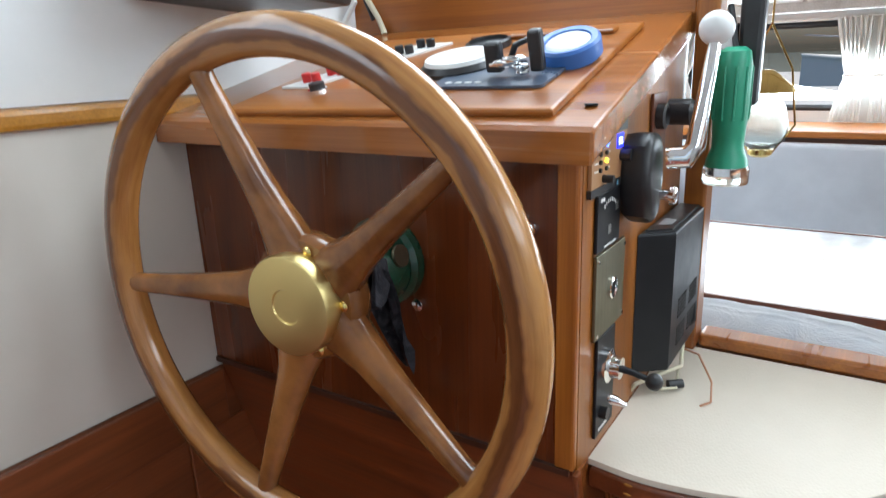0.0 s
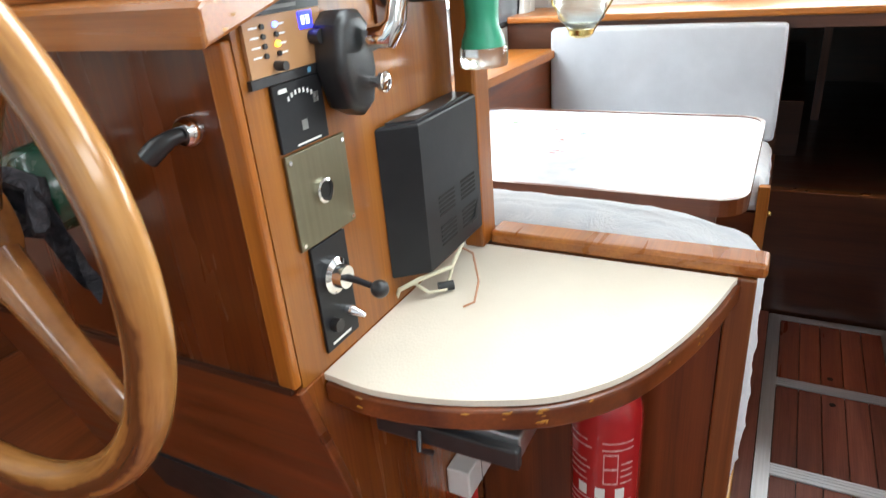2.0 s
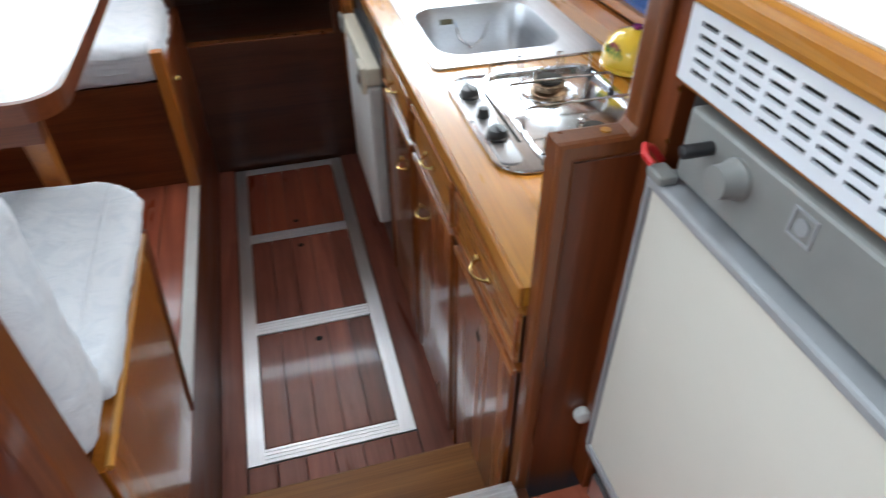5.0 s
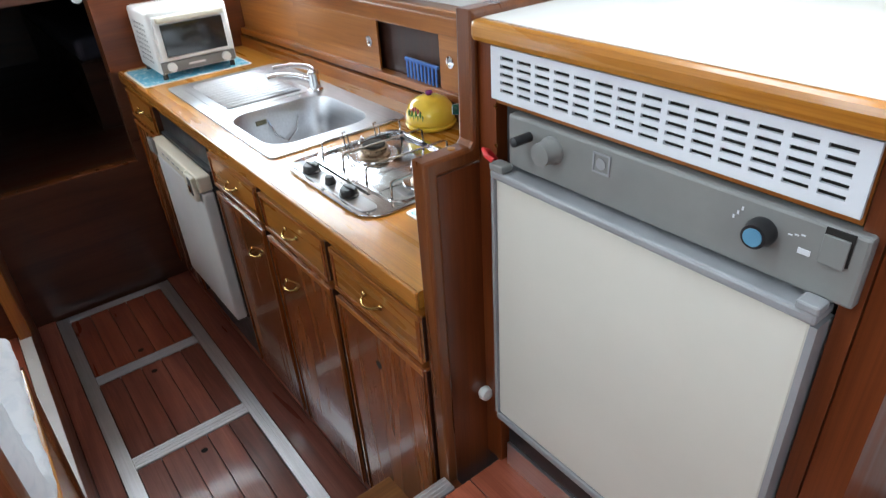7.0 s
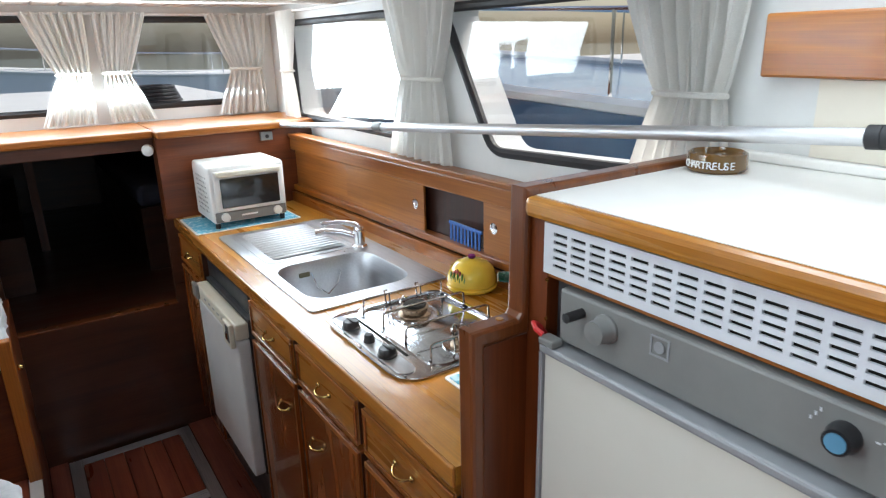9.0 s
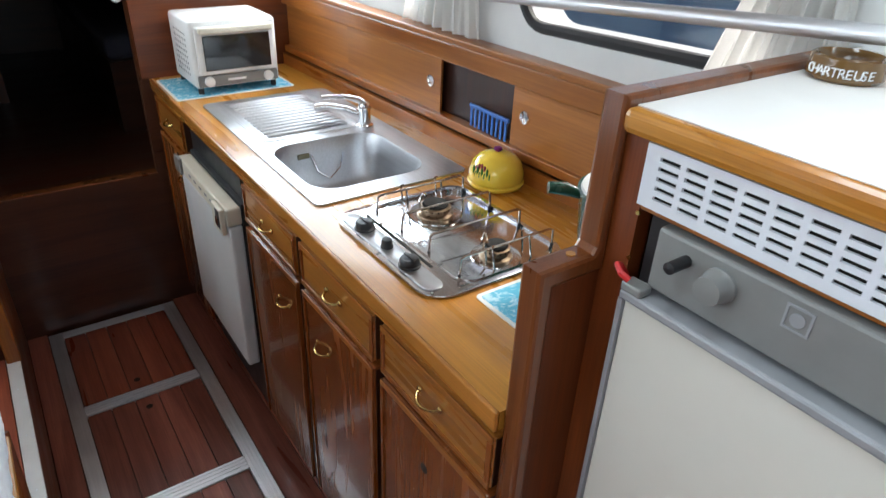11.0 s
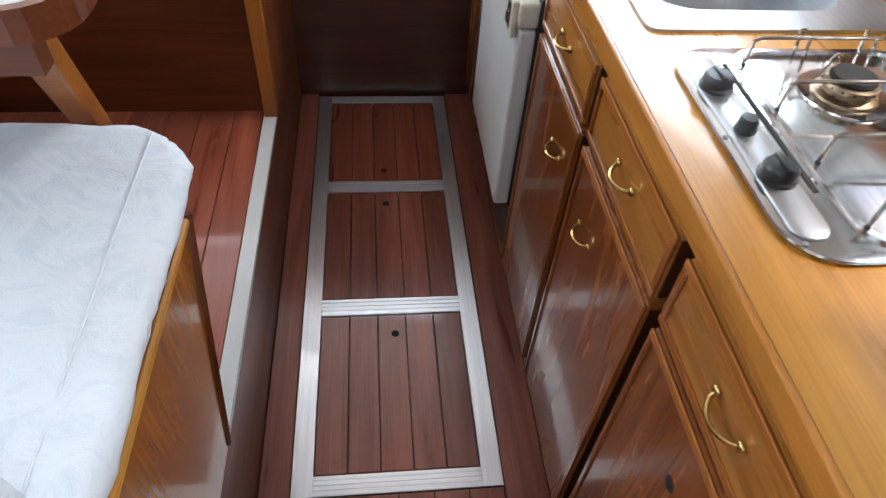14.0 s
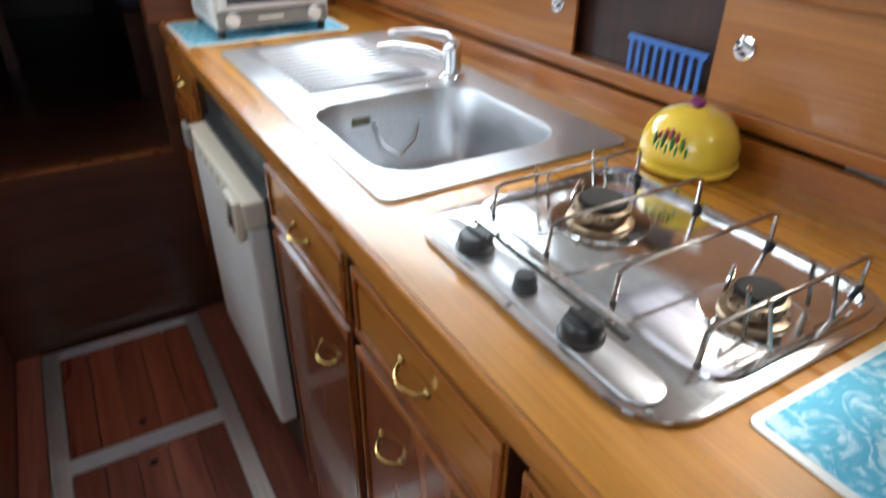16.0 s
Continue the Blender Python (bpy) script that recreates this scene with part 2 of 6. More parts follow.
def laminated(name):
    """Bent, laminated wheel rim: pale outer strips, a dark middle one, streaks that follow the curve."""
    m, nt, b = nodes_of(name, 0.2, 0, 0.45)
    tc = nt.nodes.new("ShaderNodeTexCoord")
    sp = nt.nodes.new("ShaderNodeSeparateXYZ")
    nt.links.new(tc.outputs["Object"], sp.inputs[0])

    def calc(op, a, c):
        n = nt.nodes.new("ShaderNodeMath")
        n.operation = op
        for i, v in enumerate((a, c)):
            if isinstance(v, (int, float)):
                n.inputs[i].default_value = v
            else:
                nt.links.new(v, n.inputs[i])
        return n.outputs[0]
    x, y, z = sp.outputs
    r = calc("SQRT", calc("ADD", calc("MULTIPLY", x, x), calc("MULTIPLY", z, z)), 0)
    ang = calc("ARCTAN2", z, calc("ADD", x, 0.0))
    cb = nt.nodes.new("ShaderNodeCombineXYZ")
    nt.links.new(calc("MULTIPLY", calc("ABSOLUTE", ang, 0), 2.2), cb.inputs[0])
    nt.links.new(calc("MULTIPLY", r, 150.0), cb.inputs[1])
    nt.links.new(calc("MULTIPLY", y, 110.0), cb.inputs[2])
    streak = noise_node(nt, cb.outputs[0], 1.0, 5, 0.65, 0.3)
    blot = noise_node(nt, tc.outputs["Object"], 7.0, 4, 0.6)
    wob = calc("MULTIPLY", calc("SUBTRACT", blot.outputs["Fac"], 0.5), 0.035)
    pos = calc("DIVIDE", calc("SUBTRACT", calc("ADD", r, wob), 0.2325), 0.039)
    band = ramp(nt, pos, [(0.0, (0.46, 0.2, 0.055)), (0.28, (0.36, 0.15, 0.04)), (0.36, (0.16, 0.055, 0.018)), (0.62, (0.13, 0.045, 0.015)), (0.72, (0.38, 0.16, 0.045)), (1.0, (0.5, 0.24, 0.075))])
    sr = ramp(nt, streak.outputs["Fac"], [(0.3, (0.6, 0.52, 0.46)), (0.6, (1.0, 1.0, 1.0))])
    nt.links.new(mix_rgb(nt, 0.85, band.outputs["Color"], sr.outputs["Color"], "MULTIPLY"), b.inputs["Base Color"])
    bump(nt, b, streak.outputs["Fac"], 0.06, 0.001)
    return m


rim_wood = laminated("rim_wood")
wheel_wood = mottled("wheel_wood", (0.085, 0.026, 0.008), (0.34, 0.13, 0.033), 11.0, 0.2, 0, 0.45, 0.05, 90.0)
bulkhead_x = wood("bulkhead_wood", (0.06, 0.019, 0.009), (0.13, 0.043, 0.02), "x", 0.34, 0.2, 0.1, 0.3)
# Dark base wood; in the forecabin its darkness also stands for shade.
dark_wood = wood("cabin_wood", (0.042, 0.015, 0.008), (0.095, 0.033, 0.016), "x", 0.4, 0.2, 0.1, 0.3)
white_wall = mottled("white_panel", (0.62, 0.63, 0.62), (0.74, 0.74, 0.72), 3.0, 0.5, bump_scale=60)
cream_wall = mottled("cream_panel", (0.66, 0.6, 0.5), (0.74, 0.68, 0.58), 3.0, 0.55)
hull_out = mottled("hull_paint", (0.6, 0.6, 0.58), (0.7, 0.7, 0.68), 2.0, 0.4)
tray_cream = leatherette("cream_laminate", (0.7, 0.62, 0.51), (0.77, 0.69, 0.58))
worktop_white = mottled("white_laminate", (0.76, 0.74, 0.7), (0.84, 0.82, 0.78), 6.0, 0.35)
cushion_mat = fabric("cushion_cover", (0.7, 0.72, 0.75), (0.64, 0.67, 0.71), 0.4, 14.0)
cushion_vinyl = leatherette("grey_vinyl", (0.46, 0.48, 0.52), (0.54, 0.56, 0.6))
table_mat = marble_print("table_laminate", (0.72, 0.74, 0.77), ((0.6, 0.16, 0.18), (0.3, 0.42, 0.2), (0.35, 0.42, 0.6)))
steel = brushed("stainless_steel", (0.56, 0.57, 0.59), 0.36, "y")
steel_bright = brushed("polished_steel", (0.72, 0.72, 0.73), 0.13, "y")
chrome = mottled("chrome", (0.82, 0.82, 0.83), (0.88, 0.88, 0.88), 8, 0.07, 1.0, bump_s=0.01)
alu = brushed("aluminium_strip", (0.88, 0.91, 0.95), 0.36, "y")
pole_alu = brushed("satin_tube", (0.72, 0.73, 0.75), 0.48, "y")
locker_side = wood("side_locker_wood", (0.11, 0.028, 0.007), (0.27, 0.073, 0.018), "y", 0.32, 0.4, 0.1, 0.25)
alu_x = brushed("aluminium_strip_x", (0.88, 0.91, 0.95), 0.36, "x")
brass = mottled("brass", (0.72, 0.5, 0.16), (0.86, 0.66, 0.26), 14, 0.2, 1.0, bump_s=0.03)
handle_brass = mottled("tarnished_brass", (0.42, 0.29, 0.1), (0.62, 0.45, 0.17), 60, 0.22, 1.0, bump_s=0.03)
brass_dull = mottled("brushed_brass", (0.74, 0.58, 0.24), (0.8, 0.64, 0.29), 4, 0.38, 1.0, bump_s=0.06)
black_plastic = mottled("black_plastic", (0.012, 0.012, 0.013), (0.03, 0.03, 0.032), 20, 0.35)
black_metal = mottled("black_painted_metal", (0.008, 0.0085, 0.01), (0.016, 0.017, 0.02), 12, 0.42, spec=0.3)
rubber = mottled("black_rubber", (0.01, 0.01, 0.012), (0.025, 0.025, 0.028), 20, 0.6)
white_plastic = mottled("white_plastic", (0.68, 0.68, 0.66), (0.76, 0.76, 0.74), 9, 0.35)
cream_plastic = mottled("cream_plastic", (0.64, 0.6, 0.48), (0.72, 0.67, 0.55), 9, 0.4)
fridge_front = mottled("fridge_door_laminate", (0.64, 0.62, 0.55), (0.7, 0.68, 0.61), 2.5, 0.35)
fridge_grey = mottled("grey_plastic", (0.17, 0.17, 0.165), (0.22, 0.22, 0.21), 7, 0.4)
fridge_frame = mottled("grey_door_frame", (0.24, 0.245, 0.255), (0.32, 0.325, 0.335), 7, 0.4)
grille_white = mottled("lacquered_grille", (0.6, 0.62, 0.66), (0.68, 0.7, 0.73), 6, 0.35)
green_enamel = mottled("green_enamel", (0.004, 0.04, 0.022), (0.01, 0.08, 0.045), 14, 0.25, coat=0.5)
green_plastic = mottled("green_plastic", (0.02, 0.26, 0.15), (0.03, 0.35, 0.2), 10, 0.35)
red_paint = mottled("red_paint", (0.36, 0.009, 0.014), (0.48, 0.016, 0.022), 9, 0.22, coat=0.6)
red_plastic = mottled("red_plastic", (0.5, 0.02, 0.02), (0.6, 0.03, 0.03), 10, 0.4)
blue_plastic = mottled("blue_plastic", (0.03, 0.12, 0.4), (0.05, 0.17, 0.5), 10, 0.4)
dial_blue = mottled("blue_knob_face", (0.08, 0.22, 0.34), (0.12, 0.3, 0.44), 10, 0.4)
white_paint = mottled("white_label", (0.74, 0.74, 0.72), (0.8, 0.8, 0.78), 9, 0.5)
plate_grey = brushed("olive_metal_plate", (0.24, 0.22, 0.15), 0.45, "z")
# Near black that stands for shade in holes and slots; also burner caps.
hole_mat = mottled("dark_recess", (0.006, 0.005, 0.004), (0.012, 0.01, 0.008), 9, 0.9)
yellow_glaze = mottled("yellow_glaze", (0.72, 0.48, 0.03), (0.84, 0.62, 0.08), 7, 0.12, coat=0.7)
mat_blue = fabric("blue_place_mat", (0.12, 0.45, 0.62), (0.5, 0.72, 0.8), 0.2, 30.0)
curtain_mat = sheer("curtain_net", (0.88, 0.87, 0.84))
window_glass = glass_mat("window_glass", (0.97, 0.99, 1.0))
oven_glass = mottled("oven_glass", (0.012, 0.012, 0.012), (0.02, 0.02, 0.02), 1.5, 0.06, coat=0.8)
clear_plastic = glass_mat("clear_plastic", (0.9, 0.95, 0.92), 0.15)
lcd_blue = glow("blue_display", (0.02, 0.03, 0.9), 3.0)
led_blue = glow("blue_led", (0.1, 0.2, 1.0), 5.0)
led_yellow = glow("yellow_led", (1.0, 0.7, 0.05), 4.0)
rag_cloth = fabric("rag_cloth", (0.055, 0.055, 0.065), (0.1, 0.1, 0.115), 0.6, 40.0)
wire_cream = mottled("cream_wire", (0.55, 0.5, 0.36), (0.65, 0.6, 0.45), 20, 0.5)
wire_copper = mottled("copper_wire", (0.45, 0.2, 0.1), (0.55, 0.26, 0.14), 20, 0.4)


# ---- mesh helpers ----
def thing(name, at, label, category, group="", kind=""):
    ob = new(name)
    ob.location = at
    ob.empty_display_size = 0.05
    return tagged(ob, label, category, group, kind)


def part(name, bm, material, parent=None, label="", local=False, smooth=False):
    """Links a bmesh as one mesh object under a thing or a part. Coordinates are the world's unless local."""
    if parent is not None and not local:
        root = parent
        while root.parent:
            root = root.parent
        bmesh.ops.translate(bm, verts=bm.verts, vec=-root.location)
    me = bpy.data.meshes.new(name)
    if smooth:
        for f in bm.faces:
            f.smooth = True
    bm.to_mesh(me)
    bm.free()
    for mm in material if isinstance(material, (list, tuple)) else (material,):
        me.materials.append(mm)
    if smooth:
        me.set_sharp_from_angle(angle=radians(40))
    ob = new(name, me)
    if parent is not None:
        ob.parent = parent
    if label:
        ob["label"] = label
    return ob


def settle(ob, pivot, to, k=1.0, turn=0.0):
    """Scales a finished thing about a pivot, turns it about z and carries the pivot to its place."""
    m = Matrix.Translation(to) @ Matrix.Rotation(turn, 4, "Z") @ Matrix.Scale(k, 4) @ Matrix.Translation(-Vector(pivot))
    ob.matrix_basis = m @ ob.matrix_basis
    return ob


def solid(name, bm, material, label, category="", kind="structure", smooth=False):
    return tagged(part(name, bm, material, smooth=smooth), label, category, kind=kind)


def box(bm, x0, x1, y0, y1, z0, z1, bev=0.0, seg=2):
    ret = bmesh.ops.create_cube(bm, size=1.0)
    vs = ret["verts"]
    for v in vs:
        v.co = Vector((x0 + (v.co.x + 0.5) * (x1 - x0), y0 + (v.co.y + 0.5) * (y1 - y0), z0 + (v.co.z + 0.5) * (z1 - z0)))
    if bev:
        es = list({e for v in vs for e in v.link_edges})
        bmesh.ops.bevel(bm, geom=es, offset=bev, segments=seg, profile=0.5, affect="EDGES")
    return bm


def bx(*a, **k):
    return box(bmesh.new(), *a, **k)


def prism(bm, pts, lo, hi, axis="z", bev=0.0, seg=2):
    """A flat outline pushed from lo to hi along an axis. Outline coordinates are the two other axes in order."""
    def at(p, w):
        return {"z": (p[0], p[1], w), "y": (p[0], w, p[1]), "x": (w, p[0], p[1])}[axis]
    a = [bm.verts.new(at(p, lo)) for p in pts]
    b = [bm.verts.new(at(p, hi)) for p in pts]
    n = len(pts)
    fs = [bm.faces.new(a[::-1]), bm.faces.new(b)]
    for i in range(n):
        fs.append(bm.faces.new((a[i], a[(i + 1) % n], b[(i + 1) % n], b[i])))
    bmesh.ops.recalc_face_normals(bm, faces=fs)
    if bev:
        es = [e for f in fs[:2] for e in f.edges]
        bmesh.ops.bevel(bm, geom=list(set(es)), offset=bev, segments=seg, profile=0.5, affect="EDGES")
    return bm


def rounded(x0, x1, y0, y1, r, n=5):
    """Outline of a rectangle with rounded corners."""
    out = []
    for cx, cy, a0 in ((x1 - r, y1 - r, 0), (x0 + r, y1 - r, 90), (x0 + r, y0 + r, 180), (x1 - r, y0 + r, 270)):
        for i in range(n + 1):
            a = radians(a0 + 90 * i / n)
            out.append((cx + r * math.cos(a), cy + r * math.sin(a)))
    return out


def cyl(bm, a, b, r, r2=None, n=16):
    """A round bar from a to b."""
    a, b = Vector(a), Vector(b)
    d = b - a
    m = Matrix.Translation((a + b) / 2) @ d.to_track_quat("Z", "Y").to_matrix().to_4x4()
    bmesh.ops.create_cone(bm, cap_ends=True, segments=n, radius1=r, radius2=r if r2 is None else r2, depth=d.length, matrix=m)
    return bm


def ball(bm, c, r, n=14, scale=(1, 1, 1)):
    m = Matrix.Translation(c) @ Matrix.Diagonal((*scale, 1))
    bmesh.ops.create_uvsphere(bm, u_segments=n, v_segments=max(6, n * 2 // 3), radius=r, matrix=m)
    return bm


def lathe(bm, prof, n=28, at=(0, 0, 0), axis=(0, 0, 1)):
    """A turned body: rows of radius and height along the axis."""
    m = Matrix.Translation(at) @ Vector(axis).to_track_quat("Z", "Y").to_matrix().to_4x4()
    rings = []
    for r, h in prof:
        rings.append([bm.verts.new(m @ Vector((max(r, 1e-5) * math.cos(2 * math.pi * i / n), max(r, 1e-5) * math.sin(2 * math.pi * i / n), h))) for i in range(n)])
    fs = []
    for p, q in zip(rings, rings[1:]):
        for i in range(n):
            fs.append(bm.faces.new((p[i], p[(i + 1) % n], q[(i + 1) % n], q[i])))
    fs.append(bm.faces.new(rings[0][::-1]))
    fs.append(bm.faces.new(rings[-1]))
    bmesh.ops.recalc_face_normals(bm, faces=fs)
    return bm


def tube(bm, pts, r, n=8, closed=False):
    """A bent round bar along points; r is one radius or one for each point."""
    pts = [Vector(p) for p in pts]
    k = len(pts)
    rs = r if isinstance(r, (list, tuple)) else [r] * k
    rings, up = [], None
    for i, p in enumerate(pts):
        a = pts[i - 1] if i or closed else p
        c = pts[(i + 1) % k] if i < k - 1 or closed else p
        d = (c - a).normalized()
        if up is None:
            up = d.orthogonal().normalized()
        up = (up - d * up.dot(d)).normalized()
        side = d.cross(up)
        rings.append([bm.verts.new(p + rs[i] * (math.cos(2 * math.pi * j / n) * up + math.sin(2 * math.pi * j / n) * side)) for j in range(n)])
    fs = []
    pairs = list(zip(rings, rings[1:])) + ([(rings[-1], rings[0])] if closed else [])
    for p, q in pairs:
        for j in range(n):
            fs.append(bm.faces.new((p[j], p[(j + 1) % n], q[(j + 1) % n], q[j])))
    if not closed:
        fs += [bm.faces.new(rings[0][::-1]), bm.faces.new(rings[-1])]
    bmesh.ops.recalc_face_normals(bm, faces=fs)
    return bm


def bow(p, q, out, n=10):
    """Points of a bow handle between two feet, bulging by out."""
    p, q, out = Vector(p), Vector(q), Vector(out)
    return [p + (q - p) * (i / n) + out * math.sin(math.pi * i / n) ** 0.6 for i in range(n + 1)]


def pillow(x0, x1, y0, y1, z0, z1, r=0.03, cuts=9, puff=0.01, lump=0.004, seed=0, crease=0.0):
    """A soft upholstered block with rounded edges, a little crowned and uneven."""
    bm = bmesh.new()
    bmesh.ops.create_cube(bm, size=1.0)
    for v in bm.verts:
        v.co = Vector((x0 + (v.co.x + 0.5) * (x1 - x0), y0 + (v.co.y + 0.5) * (y1 - y0), z0 + (v.co.z + 0.5) * (z1 - z0)))
    bmesh.ops.bevel(bm, geom=list(bm.edges), offset=r, segments=4, profile=0.5, affect="EDGES")
    long_edges = [e for e in bm.edges if e.calc_length() > 0.05]
    bmesh.ops.subdivide_edges(bm, edges=long_edges, cuts=cuts, use_grid_fill=True)
    cx, cy, cz = (x0 + x1) / 2, (y0 + y1) / 2, (z0 + z1) / 2
    for v in bm.verts:
        u = (2 * (v.co.x - cx) / (x1 - x0), 2 * (v.co.y - cy) / (y1 - y0), 2 * (v.co.z - cz) / (z1 - z0))
        d = [(1 - min(1, abs(u[(i + 1) % 3])) ** 4) * (1 - min(1, abs(u[(i + 2) % 3])) ** 4) for i in range(3)]
        nz = noise.noise(Vector((v.co.x * 9 + seed, v.co.y * 9, v.co.z * 9)))
        for i in range(3):
            v.co[i] += puff * u[i] * d[i] + lump * nz * (1 if abs(u[i]) > 0.8 else 0)
    if crease:
        bm.normal_update()
        moves = []
        for v in bm.verts:
            q = v.co + 0.05 * noise.noise_vector(v.co * 5 + Vector((seed, 0, 0)))
            ridge = 1 - abs(noise.noise(Vector((q.x * 26, q.y * 11, q.z * 18)) + Vector((seed, 3, 1)))) * 2.2
            folds = 1 - abs(noise.noise(Vector((q.x * 13 + q.y * 9, q.y * 16, q.z * 34)) + Vector((7, seed, 2)))) * 2.0
            moves.append(v.normal * crease * (max(0, ridge) ** 3 + 0.8 * max(0, folds) ** 4 - 0.35))
        for v, m in zip(bm.verts, moves):
            v.co += m
    return bm


def sheet_with_holes(outer, holes, lo, hi, axis):
    """A wall from its outline with openings cut through it."""
    bm = bmesh.new()

    def at(p, w):
        return {"z": (p[0], p[1], w), "y": (p[0], w, p[1]), "x": (w, p[0], p[1])}[axis]
    loops = [outer, *holes]
    edges = []
    for pts in loops:
        vs = [bm.verts.new(at(p, lo)) for p in pts]
        edges += [bm.edges.new((vs[i], vs[(i + 1) % len(vs)])) for i in range(len(vs))]
    bmesh.ops.triangle_fill(bm, use_beauty=True, use_dissolve=False, edges=edges)
    ret = bmesh.ops.extrude_face_region(bm, geom=list(bm.faces))
    d = {"z": (0, 0, hi - lo), "y": (0, hi - lo, 0), "x": (hi - lo, 0, 0)}[axis]
    bmesh.ops.translate(bm, verts=[g for g in ret["geom"] if isinstance(g, bmesh.types.BMVert)], vec=d)
    bmesh.ops.recalc_face_normals(bm, faces=bm.faces)
    return bm


def rect(a, b, c, d):
    return [(a, c), (b, c), (b, d), (a, d)]


# ---- setting ----
WH = 0.49      # wheelhouse floor
DIN = 0.31     # dinette floor
TOP = 0.93     # galley worktop

solid("water", bx(-400, 400, -400, 400, -1.6, -1.5), mottled("harbour_water", (0.02, 0.05, 0.07), (0.05, 0.1, 0.12), 0.6, 0.08, bump_s=0.5, bump_scale=2.5), "dark rippled harbour water around the boat", "water")

floor = solid("floor", bx(-0.07, 0.62, 1.0, 3.02, -0.05, -0.012), dark_wood, "red-brown planked galley floor with aluminium-edged hatches", "floor")
floor_dinette = solid("floor_dinette", bx(-1.2, -0.085, 1.0, 3.02, DIN - 0.05, DIN - 0.012), dark_wood, "raised reddish plank floor under the dinette table", "floor")
floor_wheelhouse = solid("floor_wheelhouse", bx(-1.15, 1.25, -1.6, 0.989, WH - 0.06, WH - 0.012), dark_wood, "red-brown planked wheelhouse floor with metal strips", "floor")
solid("riser_dinette", bx(-0.085, -0.07, 1.03, 3.02, -0.012, DIN - 0.004), mah_y, "dark varnished board facing the dinette platform", "riser")
solid("step_riser_upper", bx(-0.07, 0.553, 0.99, 1.012, -0.012, WH - 0.014), mah_x, "dark wooden riser below the wheelhouse floor", "riser")
step = thing("step", (0.24, 1.13, 0.0), "worn orange-brown varnished wooden step down to the galley", "step")
part("tread", bx(-0.069, 0.552, 1.013, 1.26, 0.235, 0.27, bev=0.006), tread_x, step)
part("riser", bx(-0.069, 0.552, 1.2, 1.23, -0.01, 0.234), mah_x, step)

# hull sides, bulkheads and roof


def soft(pts, r=0.05, n=4):
    """Rounds the corners of an outline."""
    out = []
    k = len(pts)
    for i in range(k):
        p, a, c = Vector(pts[i]), Vector(pts[i - 1]), Vector(pts[(i + 1) % k])
        s, e = p + (a - p).normalized() * r, p + (c - p).normalized() * r
        for j in range(n + 1):
            t = j / n
            q = s.lerp(p, t).lerp(p.lerp(e, t), t)
            out.append((q.x, q.y))
    return out


S1 = soft([(2.12, 1.272), (3.1, 1.272), (3.12, 1.66), (2.2, 1.66)])
S2 = soft([(1.02, 1.325), (1.2, 1.3), (1.72, 1.28), (1.95, 1.66), (1.2, 1.66)], 0.045)
P1 = soft([(1.35, 1.24), (2.2, 1.24), (2.25, 1.67), (1.3, 1.67)])
P2 = soft([(2.35, 1.24), (3.2, 1.24), (3.2, 1.67), (2.35, 1.67)])
WS = rect(-1.2, 0.5, 1.85, 2.25)
solid("wall_starboard", sheet_with_holes(rect(-1.6, 3.4, -0.6, 1.78), [S1, S2], 1.13, 1.25, "x"), white_wall, "off-white lined side of the saloon with windows", "wall")
solid("wall_port", sheet_with_holes(rect(1.06, 3.4, -0.6, 1.78), [P1, P2], -1.25, -1.2, "x"), white_wall, "off-white lined port side of the saloon", "wall")
W1, W2, W3 = (soft(rect(a, b, 1.335, 1.685), 0.04) for a, b in ((-0.98, -0.31), (-0.21, 0.31), (0.42, 1.02)))
solid("wall_forward", sheet_with_holes(rect(-1.25, 1.25, 1.245, 1.78), [W1, W2, W3], 3.36, 3.41, "y"), white_wall, "white forward wall with a row of small windows", "wall")
solid("bulkhead_forward", sheet_with_holes(rect(-1.2, 1.2, -0.05, 1.245), [rect(-0.075, 0.5, 0.56, 1.2)], 3.02, 3.055, "y"), bulkhead_x, "dark varnished bulkhead with an opening to the forecabin", "bulkhead")
roof_bm = bx(-1.25, 1.25, 1.0, 3.45, 1.752, 1.8)
for i in range(26):
    x = -1.2 + i * 0.0935
    box(roof_bm, x, x + 0.088, 1.06, 3.36, 1.735, 1.755, bev=0.004, seg=1)
for y in (1.75, 2.55):
    box(roof_bm, -1.2, 1.2, y, y + 0.05, 1.705, 1.74, bev=0.005, seg=1)
solid("ceiling", roof_bm, wood("ceiling_plank", (0.55, 0.46, 0.4), (0.74, 0.66, 0.6), "y", 0.35, 0.3, 0.1), "pale planked saloon ceiling with cross beams", "ceiling")
# wheelhouse shell
solid("wall_wheelhouse_port", sheet_with_holes(rect(-1.6, 1.06, 0.4, 2.5), [rect(-1.2, 0.15, 1.8, 2.25)], -1.2, -1.155, "x"), white_wall, "white panelled wheelhouse side", "wall")
solid("wall_wheelhouse_starboard", sheet_with_holes(rect(-1.6, 1.0, 1.782, 2.5), [WS], 1.2, 1.25, "x"), white_wall, "white wheelhouse side with a window", "wall")
solid("wall_wheelhouse_aft", sheet_with_holes(rect(-1.2, 1.25, 0.4, 2.5), [rect(-0.55, 0.75, 0.6, 2.3)], -1.6, -1.55, "y"), white_wall, "white aft wall with an open cockpit door", "wall")
solid("wall_windscreen", sheet_with_holes(rect(-1.2, 1.25, 1.803, 2.5), [rect(-0.95, 1.05, 1.9, 2.32)], 1.0, 1.05, "y"), white_wall, "windscreen wall above the saloon roof", "wall")
